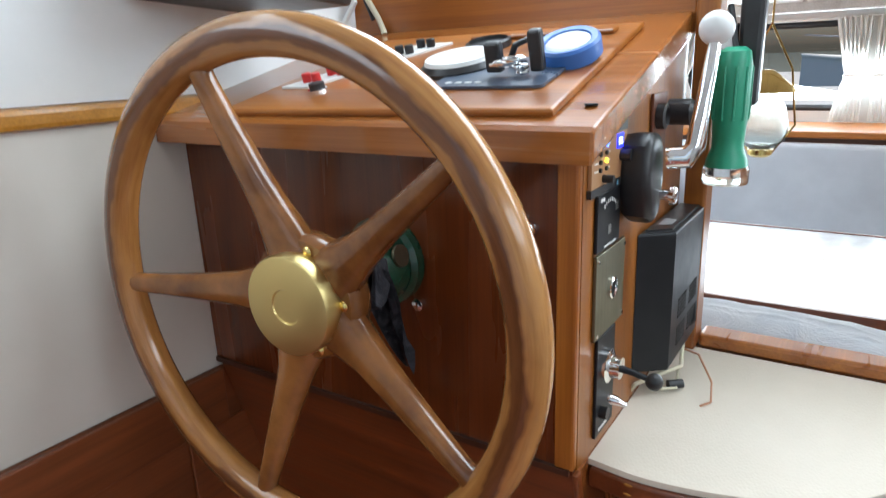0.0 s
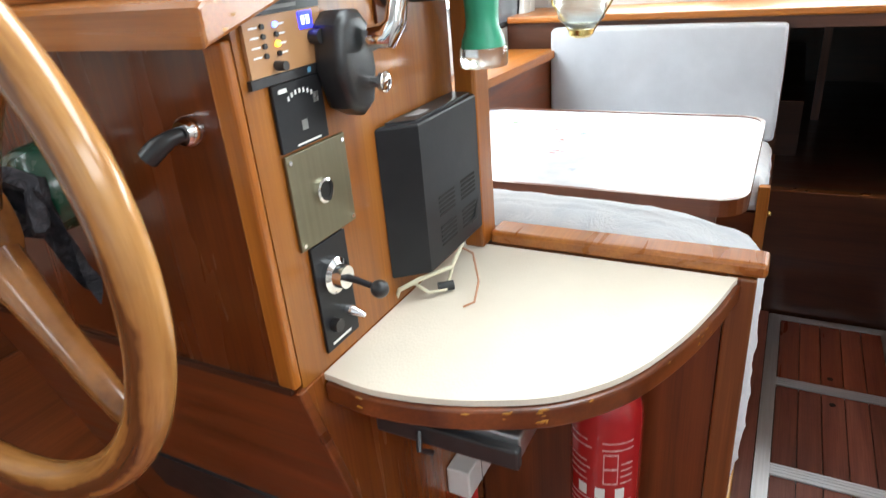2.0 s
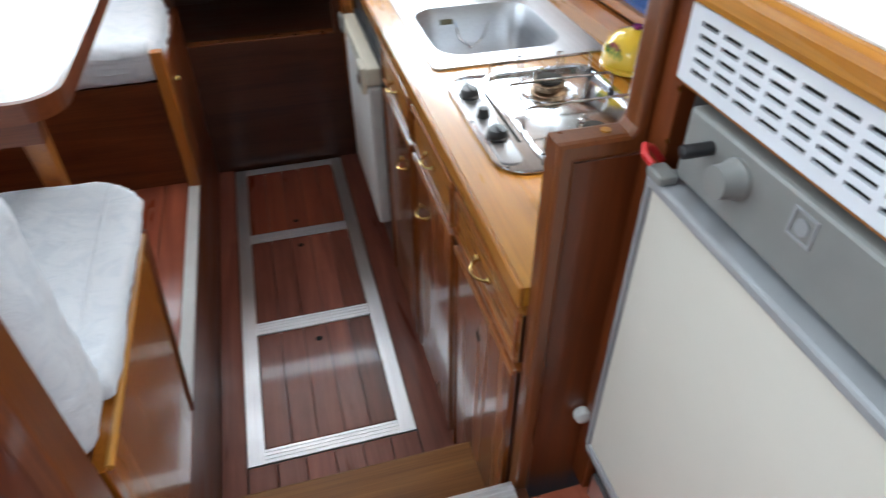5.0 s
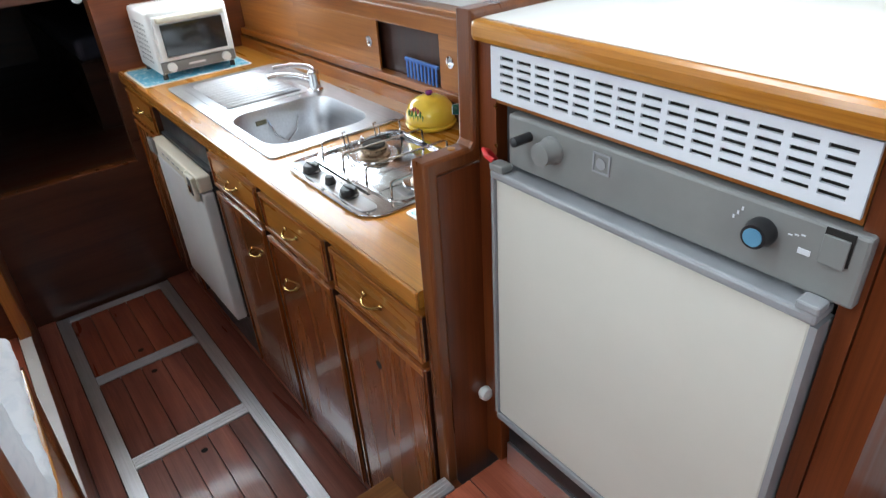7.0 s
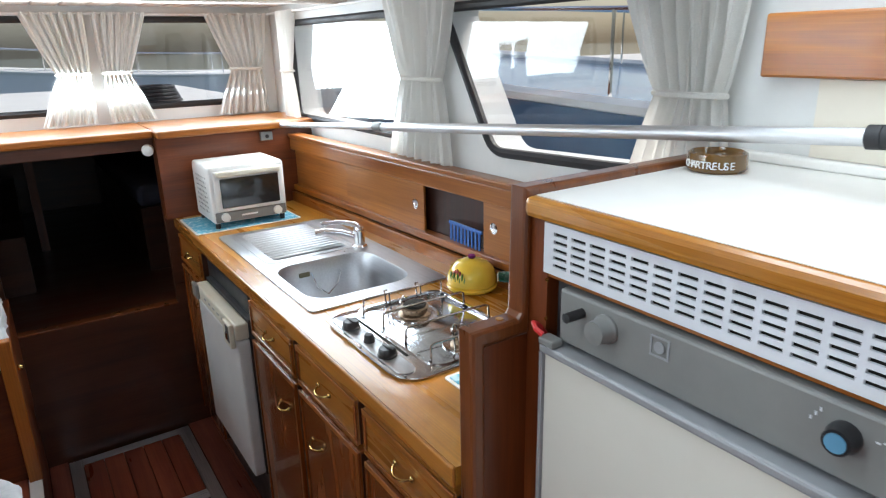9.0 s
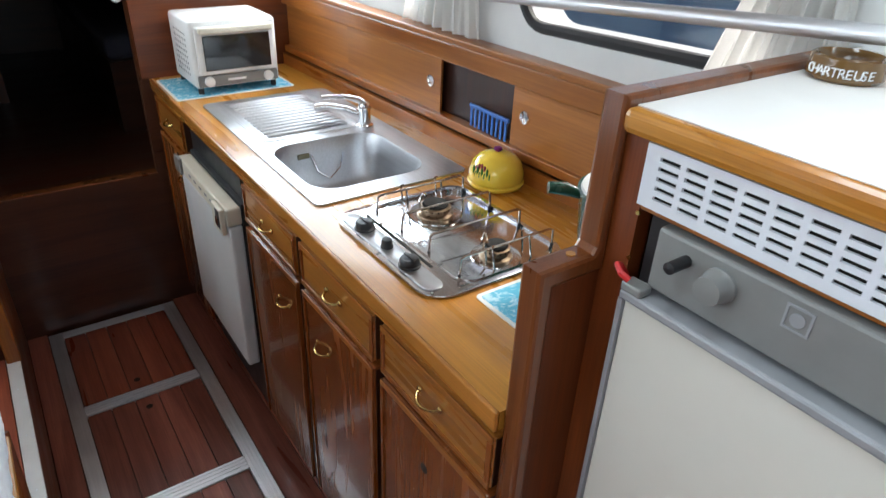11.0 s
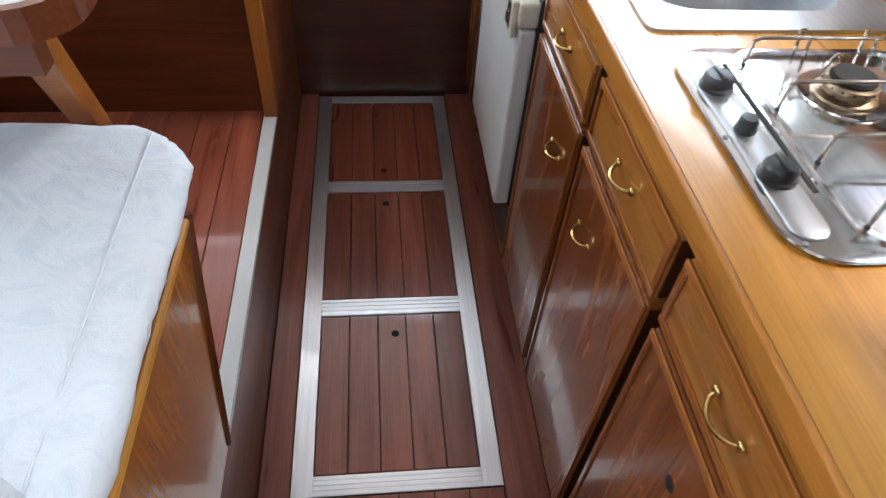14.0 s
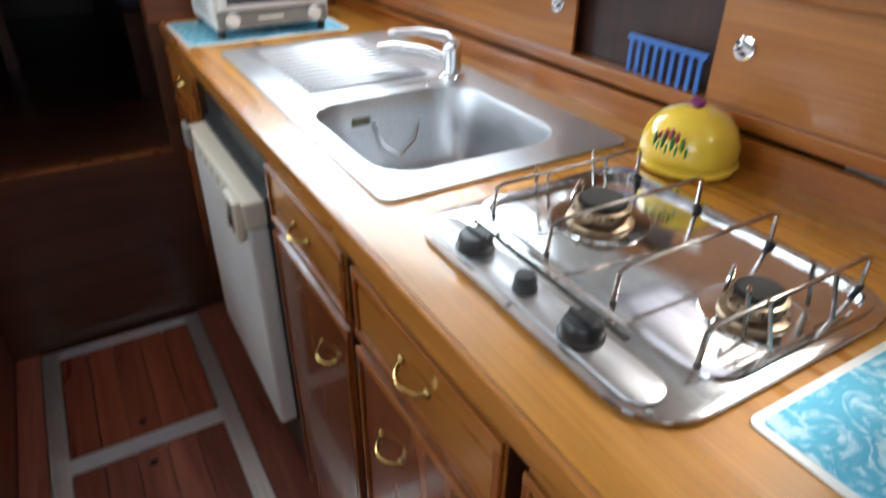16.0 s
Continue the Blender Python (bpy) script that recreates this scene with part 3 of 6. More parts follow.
solid("roof_wheelhouse", bx(-1.25, 1.3, -1.65, 1.1, 2.5, 2.55), white_wall, "white wheelhouse roof", "roof")
# port lining beside the helm: upper panel, rail, lower panel, dark trim
solid("lining_port_upper", bx(-1.155, -1.03, -1.55, 1.05, 1.567, 1.795), mottled("grey_white_lining", (0.74, 0.75, 0.75), (0.82, 0.82, 0.81), 5, 0.45), "grey-white painted lining above the wooden rail", "lining")
solid("lining_port_lower", bx(-1.155, -1.005, -1.55, 1.05, 1.173, 1.542), mottled("cream_lining", (0.62, 0.57, 0.5), (0.7, 0.65, 0.58), 3, 0.5), "cream painted lining beside the helm", "lining")
solid("rail_port", bx(-1.155, -0.99, -1.55, 0.95, 1.543, 1.566, bev=0.006), gold_x, "golden wooden rail along the wheelhouse side", "trim")
locker_hole = cyl(bmesh.new(), (-1.0002, 0.36, 1.037), (-0.9985, 0.36, 1.037), 0.012)
solid("locker_port_front", bx(-1.155, -1.0, -1.55, 0.96, WH, 1.172, bev=0.003), locker_side, "dark red wooden side locker below the lining", "locker")
part("finger_hole", locker_hole, hole_mat, bpy.data.objects["locker_port_front"], "dark finger hole")

part("top_board", bx(-1.0, -0.993, -1.55, 0.587, 1.088, 1.171, bev=0.002), locker_side, bpy.data.objects["locker_port_front"])
part("stile", bx(-1.0, -0.994, 0.514, 0.7, WH + 0.001, 1.087, bev=0.002), locker_side, bpy.data.objects["locker_port_front"])
part("skirting", bx(-1.0, -0.985, -1.55, 0.76, WH + 0.001, WH + 0.06, bev=0.003), mah_y, bpy.data.objects["locker_port_front"], "dark skirting board")

# forecabin, dark: its shade is put into the wood and mattress colours
solid("forecabin_floor", bx(-1.2, 1.2, 3.06, 5.4, 0.49, 0.54), dark_wood, "plank floor of the forecabin, coloured dark for the shade", "floor")
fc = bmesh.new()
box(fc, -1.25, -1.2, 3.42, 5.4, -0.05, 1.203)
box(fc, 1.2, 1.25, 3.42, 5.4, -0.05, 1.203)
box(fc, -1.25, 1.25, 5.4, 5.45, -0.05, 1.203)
solid("wall_forecabin", fc, dark_wood, "wooden forecabin lining, its shade put into the dark colour", "wall")
solid("ceiling_forecabin", bx(-1.25, 1.25, 3.056, 5.45, 1.205, 1.239), dark_wood, "forecabin ceiling, coloured dark for the shade", "ceiling")
vb = thing("berth", (0.7, 4.4, 0.54), "wooden berth with a mattress in the forecabin, both coloured dark for shade", "berth")
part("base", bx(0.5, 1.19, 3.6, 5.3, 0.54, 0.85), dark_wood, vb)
part("mattress", pillow(0.5, 1.18, 3.62, 5.28, 0.85, 0.95), mottled("shaded_blue_cover", (0.03, 0.03, 0.05), (0.06, 0.06, 0.08), 8, 0.9), vb)
vb2 = thing("berth", (-0.5, 4.4, 0.54), "wooden berth seen through the opening, coloured dark for shade", "berth")
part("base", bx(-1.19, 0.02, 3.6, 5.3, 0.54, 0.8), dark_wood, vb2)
fdoor = thing("forecabin_partition", (0.0, 3.5, 0.54), "panelled partition in the forecabin, coloured dark for shade", "partition")
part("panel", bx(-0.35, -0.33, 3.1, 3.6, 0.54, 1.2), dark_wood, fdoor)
part("post", bx(0.08, 0.12, 4.3, 4.34, 0.54, 1.2), mah_z, fdoor)

# shelf below the forward windows
solid("shelf_forward", bx(-1.19, 0.5, 2.985, 3.36, 1.246, 1.275, bev=0.008), teak_x, "orange varnished shelf below the forward windows", "shelf")
solid("shelf_forward_starboard", bx(0.502, 1.19, 2.93, 3.36, 1.246, 1.275, bev=0.008), teak_x, "varnished shelf end above the galley", "shelf")
solid("threshold", bx(-0.075, 0.5, 3.012, 3.056, 0.561, 0.569, bev=0.002), frame_z, "worn light wooden threshold of the forecabin opening", "threshold")
solid("wall_behind_oven", bx(0.5, 1.19, 2.97, 3.018, 0.93, 1.245), mah_x, "dark varnished panel at the end of the galley", "wall")
solid("ledge_port", prism(bmesh.new(), [(-1.2, 1.06), (-1.06, 1.06), (-0.95, 2.98), (-1.2, 2.98)], 1.11, 1.14), teak_y, "varnished ledge below the port windows", "ledge")
solid("lining_port_saloon", prism(bmesh.new(), [(-1.2, 1.06), (-1.09, 1.06), (-0.98, 2.98), (-1.2, 2.98)], DIN, 1.108), mah_y, "dark wooden lining of the port side", "lining")


def window(name, outline, axis, w, sill=True, label=""):
    th = tagged(new(name), label or "small cabin window with black rubber frame", "window", kind="structure")

    def at(p, d=0.0):
        return {"y": (p[0], w + d, p[1]), "x": (w + d, p[0], p[1])}[axis]
    part("frame", tube(bmesh.new(), [at(p) for p in outline], 0.014, 8, True), rubber, th, smooth=True)
    bm = bmesh.new()
    vs = [bm.verts.new(at(p)) for p in outline]
    f = bm.faces.new(vs)
    ret = bmesh.ops.extrude_face_region(bm, geom=[f])
    bmesh.ops.translate(bm, verts=[g for g in ret["geom"] if isinstance(g, bmesh.types.BMVert)], vec={"y": (0, 0.005, 0), "x": (0.005, 0, 0)}[axis])
    bmesh.ops.recalc_face_normals(bm, faces=bm.faces)
    p = part("pane", bm, window_glass, th, "clear pane")
    p.visible_shadow = False
    return th


window("window_1", S1, "x", 1.135)
window("window_2", S2, "x", 1.135, label="slanted cabin window with rounded black rubber frame")
window("window_3", W1, "y", 3.365)
window("window_4", W2, "y", 3.365)
window("window_5", W3, "y", 3.365)
window("window_6", P1, "x", -1.21)
window("window_7", P2, "x", -1.21)


def curtain(axis, w, a, b, z0, z1, tie=0.45, pull=0.0, folds=7, seed=0, label="gathered white net curtain tied at its waist"):
    """A tied curtain hanging along a wall between a and b."""
    th = thing("curtain", {"y": ((a + b) / 2, w, z0), "x": (w, (a + b) / 2, z0)}[axis], label, "curtain", "curtains")
    bm = bmesh.new()
    nu, nv = 72, 26
    rows = []
    mid = (a + b) / 2 + pull
    rng = random.Random(seed)
    ph = [rng.uniform(0, 6.28) for _ in range(4)]

    def width(v):
        return 0.5 + 0.5 * abs((v - tie) / (1 - tie if v > tie else tie * 1.5)) ** 0.8
    for j in range(nv + 1):
        v = j / nv
        z = z0 + (z1 - z0) * v
        s = width(v)
        c = mid + ((a + b) / 2 - mid) * abs(v - tie) / (1 - tie if v > tie else tie)
        row = []
        for i in range(nu + 1):
            u = i / nu
            g = c + (u - 0.5) * (b - a) * s
            d = 0.011 * math.sin(u * folds * 6.283 + ph[0] + 0.8 * math.sin(3 * v + ph[1])) + 0.006 * math.sin(u * folds * 14 + ph[2] + 2 * v)
            row.append(bm.verts.new({"y": (g, w + d, z), "x": (w + d, g, z)}[axis]))
        rows.append(row)
    for p, q in zip(rows, rows[1:]):
        for i in range(nu):
            bm.faces.new((p[i], p[i + 1], q[i + 1], q[i]))
    part("cloth", bm, curtain_mat, th, smooth=True)
    zt = z0 + (z1 - z0) * tie
    h = (b - a) * 0.27
    pts = [(mid + h * math.cos(t * 0.5236), 0.022 * math.sin(t * 0.5236)) for t in range(12)]
    bm = bmesh.new()
    tube(bm, [{"y": (p, w + q, zt + 0.004 * math.sin(3 * p)), "x": (w + q, p, zt)}[axis] for p, q in pts], 0.006, 6, True)
    part("tie_band", bm, curtain_mat, th, "white band", smooth=True)
    return th


def rod(axis, w, a, b, z):
    th = thing("curtain_rod", {"y": (a, w, z), "x": (w, a, z)}[axis], "thin white curtain rod above the windows", "curtain rod")
    part("rod", cyl(bmesh.new(), {"y": (a, w, z), "x": (w, a, z)}[axis], {"y": (b, w, z), "x": (w, b, z)}[axis], 0.005), white_plastic, th, smooth=True)


rod("y", 3.315, -1.1, 1.12, 1.705)
rod("x", 1.1, 1.0, 3.28, 1.705)
rod("x", -1.165, 1.1, 3.28, 1.705)
for k, (a, b, pl) in enumerate(((-1.12, -0.9, -0.03), (-0.4, -0.265, 0.02), (-0.255, -0.12, -0.02), (0.15, 0.375, 0.04), (0.395, 0.6, -0.04), (0.82, 1.09, 0.03))):
    curtain("y", 3.31, a, b, 1.285, 1.71, seed=k, pull=pl)
for k, (a, b, pl) in enumerate(((2.98, 3.16, 0.03), (1.84, 2.24, -0.02), (0.98, 1.27, -0.03))):
    curtain("x", 1.095, a, b, 1.222, 1.71, seed=20 + k, pull=pl, tie=0.5)
for k, (a, b, pl) in enumerate(((3.06, 3.24, 0.03), (2.15, 2.4, 0.0), (1.1, 1.32, -0.03))):
    curtain("x", -1.16, a, b, 1.145, 1.71, seed=40 + k, pull=pl)

# ---- galley ----
counter = thing("worktop", (0.8, 2.0, 0.895), "golden varnished wooden galley worktop", "worktop")
HOLE = rect(0.615, 0.935, 1.81, 2.135)
part("slab", sheet_with_holes([(0.53, 1.048), (1.12, 1.048), (1.035, 2.968), (0.53, 2.968)], [HOLE], 0.895, TOP, "z"), gold_y, counter)
part("front_edge", bx(0.522, 0.53, 1.048, 2.968, 0.893, TOP + 0.001, bev=0.003), drawer_y, counter, "rounded golden nosing")
part("upstand", prism(bmesh.new(), [(1.102, 1.049), (1.114, 1.049), (1.033, 2.967), (1.017, 2.967)], TOP, TOP + 0.04), cab_y, counter, "low wooden upstand")


def cabinet(y0, y1, handle=True, hole=False, high=0.89):
    th = thing("cabinet", (0.56, (y0 + y1) / 2, 0.0), "varnished mahogany galley unit with drawer and door", "cabinet", "galley units")
    part("body", bx(0.566, 1.03, y0, y1, 0.07, high), frame_z, th)
    if high < 0.89:
        part("front_rail", bx(0.566, 0.59, y0, y1, high, 0.89), frame_z, th)
    part("plinth", bx(0.565, 0.6, y0, y1, 0.001, 0.07), mah_y, th, "dark recessed plinth")
    a, b = y0 + (0.004 if y0 < 1.1 else 0.016), y1 - 0.01
    dr = part("drawer", bx(0.531, 0.566, a, b, 0.765, 0.874, bev=0.005), drawer_y, th, "orange varnished drawer front")
    # Thin dark skin: shade on the drawer's aft end, put in as colour.
    part("end_grain", bx(0.535, 0.565, a - 0.0015, a + 0.002, 0.77, 0.869), shade_wood, dr, "end grain coloured dark as in shade")
    for y2, y3, z2, z3, mt in ((a + 0.001, b - 0.001, 0.8605, 0.8735, cab_y), (a + 0.001, b - 0.001, 0.7655, 0.778, cab_y), (a + 0.001, a + 0.013, 0.7785, 0.86, cab_z), (b - 0.013, b - 0.001, 0.7785, 0.86, cab_z)):
        part("moulding", bx(0.527, 0.5315, y2, y3, z2, z3, bev=0.002), mt, dr, "darker moulded rim")
    m = (a + b) / 2
    dh = bmesh.new()
    tube(dh, bow((0.53, m - 0.03, 0.822), (0.53, m + 0.03, 0.822), (-0.02, 0, -0.005)), 0.0028, 8)
    for yy in (m - 0.03, m + 0.03):
        ball(dh, (0.528, yy, 0.822), 0.0065, 10, (0.6, 1, 1))
    part("handle", dh, handle_brass, dr, "brass bow handle", smooth=True)
    do = part("door", bx(0.529, 0.566, a, b, 0.1, 0.75, bev=0.005), cab_z, th, "dark red varnished door")
    # The door's aft end gets its shade from the same dark skin.
    part("end_grain", bx(0.534, 0.565, a - 0.0015, a + 0.002, 0.105, 0.745), shade_wood, do, "end grain coloured dark as in shade")
    for y2, y3, z2, z3, mt in ((a + 0.001, b - 0.001, 0.736, 0.7495, cab_y), (a + 0.001, a + 0.012, 0.101, 0.7355, cab_z), (b - 0.012, b - 0.001, 0.101, 0.7355, cab_z)):
        part("moulding", bx(0.5255, 0.5295, y2, y3, z2, z3, bev=0.0018), mt, do, "moulded rim")
    if handle:
        hh = bmesh.new()
        hy = y0 + (0.115 if y0 > 1.7 else 0.25)
        tube(hh, bow((0.53, hy - 0.028, 0.64), (0.53, hy + 0.028, 0.64), (-0.018, 0, -0.005)), 0.0028, 8)
        for yy in (hy - 0.028, hy + 0.028):
            ball(hh, (0.528, yy, 0.64), 0.0065, 10, (0.6, 1, 1))
        part("handle", hh, handle_brass, do, "brass bow handle", smooth=True)
    if hole:
        part("finger_hole", cyl(bmesh.new(), (0.53, m + 0.01, 0.65), (0.5284, m + 0.01, 0.65), 0.0105), hole_mat, do, "dark finger hole")
    return th


cabinet(1.05, 1.388, handle=False, hole=True)
cabinet(1.39, 1.743)
cabinet(1.745, 2.1, high=0.775)
cabinet(2.62, 2.966)

# small white refrigerator between the units
fr2 = thing("refrigerator", (0.5, 2.35, 0.0), "white under-counter refrigerator with its door slightly proud", "refrigerator")
part("body", bx(0.545, 1.0, 2.15, 2.6, 0.06, 0.86), black_plastic, fr2)
d2 = part("door", bx(0.492, 0.53, 2.12, 2.575, 0.262, 0.735, bev=0.008), white_plastic, fr2, "white door")
part("top_bar", bx(0.488, 0.53, 2.12, 2.575, 0.738, 0.79, bev=0.006), cream_plastic, d2, "cream bar")
lat = part("latch", bx(0.474, 0.489, 2.13, 2.205, 0.712, 0.79, bev=0.005), cream_plastic, d2, "cream latch with dark slot")
part("slot", bx(0.4725, 0.4745, 2.14, 2.168, 0.73, 0.785, bev=0.0008), black_plastic, lat)
part("catch", bx(0.468, 0.474, 2.146, 2.16, 0.74, 0.765, bev=0.002), chrome, lat)
part("hinge_block", bx(0.478, 0.489, 2.525, 2.585, 0.742, 0.795, bev=0.004), fridge_grey, d2, "grey hinge block")
for k in range(5):
    part("marking", bx(0.4868, 0.488, 2.24 + 0.05 * k, 2.262 + 0.05 * k, 0.762, 0.768), fridge_grey, d2)
part("seal", bx(0.529, 0.556, 2.115, 2.578, 0.262, 0.8), rubber, fr2, "black rubber seal")

# sink
sink = thing("sink", (0.79, 2.14, TOP), "stainless steel sink with ribbed draining board set in the worktop", "sink")
rim = sheet_with_holes(rounded(0.587, 1.0, 1.754, 2.585, 0.02), [rounded(0.618, 0.932, 1.813, 2.132, 0.07)], TOP + 0.0005, TOP + 0.005, "z")
part("rim", rim, steel, sink, smooth=True)
bm = bmesh.new()
rings = []
for k, (ins, z) in enumerate(((0.0, TOP + 0.005), (0.004, TOP - 0.004), (0.01, TOP - 0.06), (0.018, TOP - 0.12), (0.035, TOP - 0.14), (0.07, TOP - 0.146))):
    rings.append([bm.verts.new((x, y, z)) for x, y in rounded(0.618 + ins, 0.932 - ins, 1.813 + ins, 2.132 - ins, max(0.02, 0.07 - ins * 0.5), 6)])
for p, q in zip(rings, rings[1:]):
    for i in range(len(p)):
        bm.faces.new((p[i], p[(i + 1) % len(p)], q[(i + 1) % len(p)], q[i]))
bm.faces.new(rings[-1])
bmesh.ops.recalc_face_normals(bm, faces=bm.faces)
for f in bm.faces:
    f.normal_flip()
part("bowl", bm, steel, sink, smooth=True)
part("drain", lathe(bmesh.new(), [(0.0, 0.0), (0.032, 0.0), (0.036, 0.003), (0.03, 0.004), (0.012, 0.002), (0.0, 0.002)], 24, (0.775, 1.97, TOP - 0.146)), chrome, sink, smooth=True)
part("overflow_grid", bx(0.7, 0.735, 2.12, 2.124, TOP - 0.04, TOP - 0.025, bev=0.002), plate_grey, sink)
part("drainer_dish", sheet_with_holes(rounded(0.625, 0.935, 2.175, 2.56, 0.03), [rounded(0.637, 0.923, 2.187, 2.548, 0.025)], TOP + 0.005, TOP + 0.0062, "z"), steel, sink, smooth=True)
for i in range(13):
    y = 2.212 + i * 0.0257
    bmr = bmesh.new()
    tube(bmr, [(0.655, y, TOP + 0.003), (0.665, y, TOP + 0.0062), (0.89, y, TOP + 0.0062), (0.9, y, TOP + 0.003)], 0.0065, 8)
    part("rib", bmr, steel, sink, smooth=True)
part("chain", tube(bmesh.new(), [(0.74, 2.123, TOP - 0.03), (0.75, 2.105, TOP - 0.075), (0.78, 2.095, TOP - 0.1), (0.82, 2.11, TOP - 0.08), (0.85, 2.135, TOP - 0.02), (0.87, 2.152, TOP + 0.006)], 0.0022, 6), chrome, sink, smooth=True)

tap = thing("mixer_tap", (0.93, 2.15, TOP), "chrome single-lever mixer tap on the sink", "tap")
part("body", lathe(bmesh.new(), [(0.025, 0.0), (0.025, 0.004), (0.018, 0.008), (0.017, 0.045), (0.019, 0.055), (0.016, 0.064), (0.0, 0.067)], 24, (0.93, 2.15, TOP + 0.005)), chrome, tap, smooth=True)
part("spout", tube(bmesh.new(), [(0.925, 2.16, TOP + 0.035), (0.89, 2.185, TOP + 0.05), (0.84, 2.22, TOP + 0.056), (0.815, 2.235, TOP + 0.05)], [0.011, 0.011, 0.011, 0.012], 12), chrome, tap, smooth=True)
part("lever", tube(bmesh.new(), [(0.93, 2.15, TOP + 0.066), (0.92, 2.16, TOP + 0.08), (0.88, 2.19, TOP + 0.088), (0.83, 2.22, TOP + 0.084)], [0.014, 0.01, 0.007, 0.006], 10), chrome, tap, smooth=True)

settle(tap, (0.93, 2.15, TOP), (0.935, 2.172, TOP))

# hob
dark_chrome = mottled("heat_stained_chrome", (0.35, 0.3, 0.26), (0.6, 0.56, 0.52), 40, 0.18, 1.0)
burner_bronze = mottled("burner_bronze", (0.16, 0.1, 0.06), (0.42, 0.32, 0.22), 60, 0.3, 1.0)
hob = thing("gas_hob", (0.755, 1.5, TOP), "polished steel two-burner gas hob with black knobs", "hob")
part("tray", prism(bmesh.new(), rounded(0.59, 0.929, 1.307, 1.7, 0.06, 8), TOP + 0.0005, TOP + 0.008, bev=0.004), steel_bright, hob, smooth=True)
part("well", sheet_with_holes(rounded(0.668, 0.918, 1.321, 1.687, 0.04), [rounded(0.676, 0.91, 1.329, 1.679, 0.035)], TOP + 0.008, TOP + 0.013, "z"), steel_bright, hob, "raised rim", smooth=True)
part("control_strip", prism(bmesh.new(), rounded(0.6, 0.642, 1.335, 1.676, 0.02), TOP + 0.008, TOP + 0.012, bev=0.003), steel, hob, smooth=True)
part("slot", bx(0.653, 0.659, 1.405, 1.655, TOP + 0.0078, TOP + 0.0095), hole_mat, hob, "dark slot")
for y, r in ((1.426, 0.0205), (1.597, 0.0205), (1.508, 0.012)):
    kb = bmesh.new()
    lathe(kb, [(r * 1.05, 0.0), (r * 1.05, 0.004), (r * 0.95, 0.006), (r * 0.92, 0.014), (r * 0.78, 0.018), (0.0, 0.019)], 24, (0.62, y, TOP + 0.012))
    if r > 0.015:
        box(kb, 0.617, 0.623, y - r * 0.8, y + r * 0.8, TOP + 0.029, TOP + 0.0335, bev=0.001)
    part("knob", kb, black_plastic, hob, smooth=True)
for y, r in ((1.375, 0.027), (1.584, 0.034)):
    bu = part("burner", lathe(bmesh.new(), [(r + 0.006, 0.0), (r + 0.005, 0.003), (r * 0.9, 0.006), (r * 0.86, 0.012), (r, 0.014), (r, 0.02), (r * 0.8, 0.022), (0.0, 0.022)], 28, (0.785, y, TOP + 0.0095)), burner_bronze, hob, "bronze heat-stained burner ring", smooth=True)
    for k in range(16):
        ca, sa = math.cos(k * 0.3927), math.sin(k * 0.3927)
        part("gas_port", cyl(bmesh.new(), (0.785 + r * 0.98 * ca, y + r * 0.98 * sa, TOP + 0.0265), (0.785 + r * 1.02 * ca, y + r * 1.02 * sa, TOP + 0.0265), 0.0016, n=6), hole_mat, bu)
    part("cap", lathe(bmesh.new(), [(r * 0.8, -0.004), (r * 0.84, 0.001), (r * 0.76, 0.005), (r * 0.4, 0.007), (0.0, 0.0072)], 24, (0.785, y, TOP + 0.0325)), hole_mat, bu, smooth=True)
    part("bracket", tube(bmesh.new(), bow((0.79 - r, y + 0.02, TOP + 0.03), (0.79 - r * 0.2, y + 0.03, TOP + 0.03), (0, 0, 0.02)), 0.0022, 6), chrome, bu, smooth=True)
for i in range(4):
    y = 1.348 + i * 0.1
    bmr = bmesh.new()
    tube(bmr, [(0.678, y, TOP + 0.012), (0.68, y, TOP + 0.046), (0.688, y, TOP + 0.05), (0.897, y, TOP + 0.05), (0.905, y, TOP + 0.046), (0.907, y, TOP + 0.012)], 0.0026, 8)
    pb = part("pan_bar", bmr, dark_chrome, hob, smooth=True)
    for x in (0.678, 0.907):
        part("foot", lathe(bmesh.new(), [(0.0038, 0.0), (0.0036, 0.005), (0.0028, 0.007), (0.0, 0.007)], 10, (x, y, TOP + 0.0085)), rubber, pb, "black rubber foot", smooth=True)
for x in (0.745, 0.835):
    for y0, y1 in ((1.33, 1.352), (1.355, 1.37), (1.63, 1.645), (1.652, 1.67)):
        part("pan_finger", tube(bmesh.new(), [(x, y0, TOP + 0.012), (x, (y0 + y1) / 2, TOP + 0.055), (x + 0.012, y1, TOP + 0.05)], 0.0022, 6), dark_chrome, hob, smooth=True)

for x, y in ((0.608, 1.332), (0.595, 1.5), (0.608, 1.672), (0.922, 1.4), (0.922, 1.6)):
    part("screw", lathe(bmesh.new(), [(0.0035, 0.0), (0.003, 0.0015), (0.0, 0.002)], 10, (x, y, TOP + 0.008)), fridge_grey, hob, smooth=True)
part("drip_dish", lathe(bmesh.new(), [(0.05, 0.0), (0.049, 0.0025), (0.04, 0.0012), (0.0, 0.0008)], 32, (0.785, 1.375, TOP + 0.0082)), steel_bright, hob, smooth=True)
part("drip_dish", lathe(bmesh.new(), [(0.058, 0.0), (0.057, 0.0025), (0.047, 0.0012), (0.0, 0.0008)], 32, (0.785, 1.584, TOP + 0.0082)), steel_bright, hob, smooth=True)

# locker wall behind the worktop
LK = Matrix.Translation((1.116, 1.048, 0)) @ Matrix.Rotation(math.atan2(0.084, 1.92), 4, "Z")
locker = new("galley_locker")
locker.matrix_basis = LK
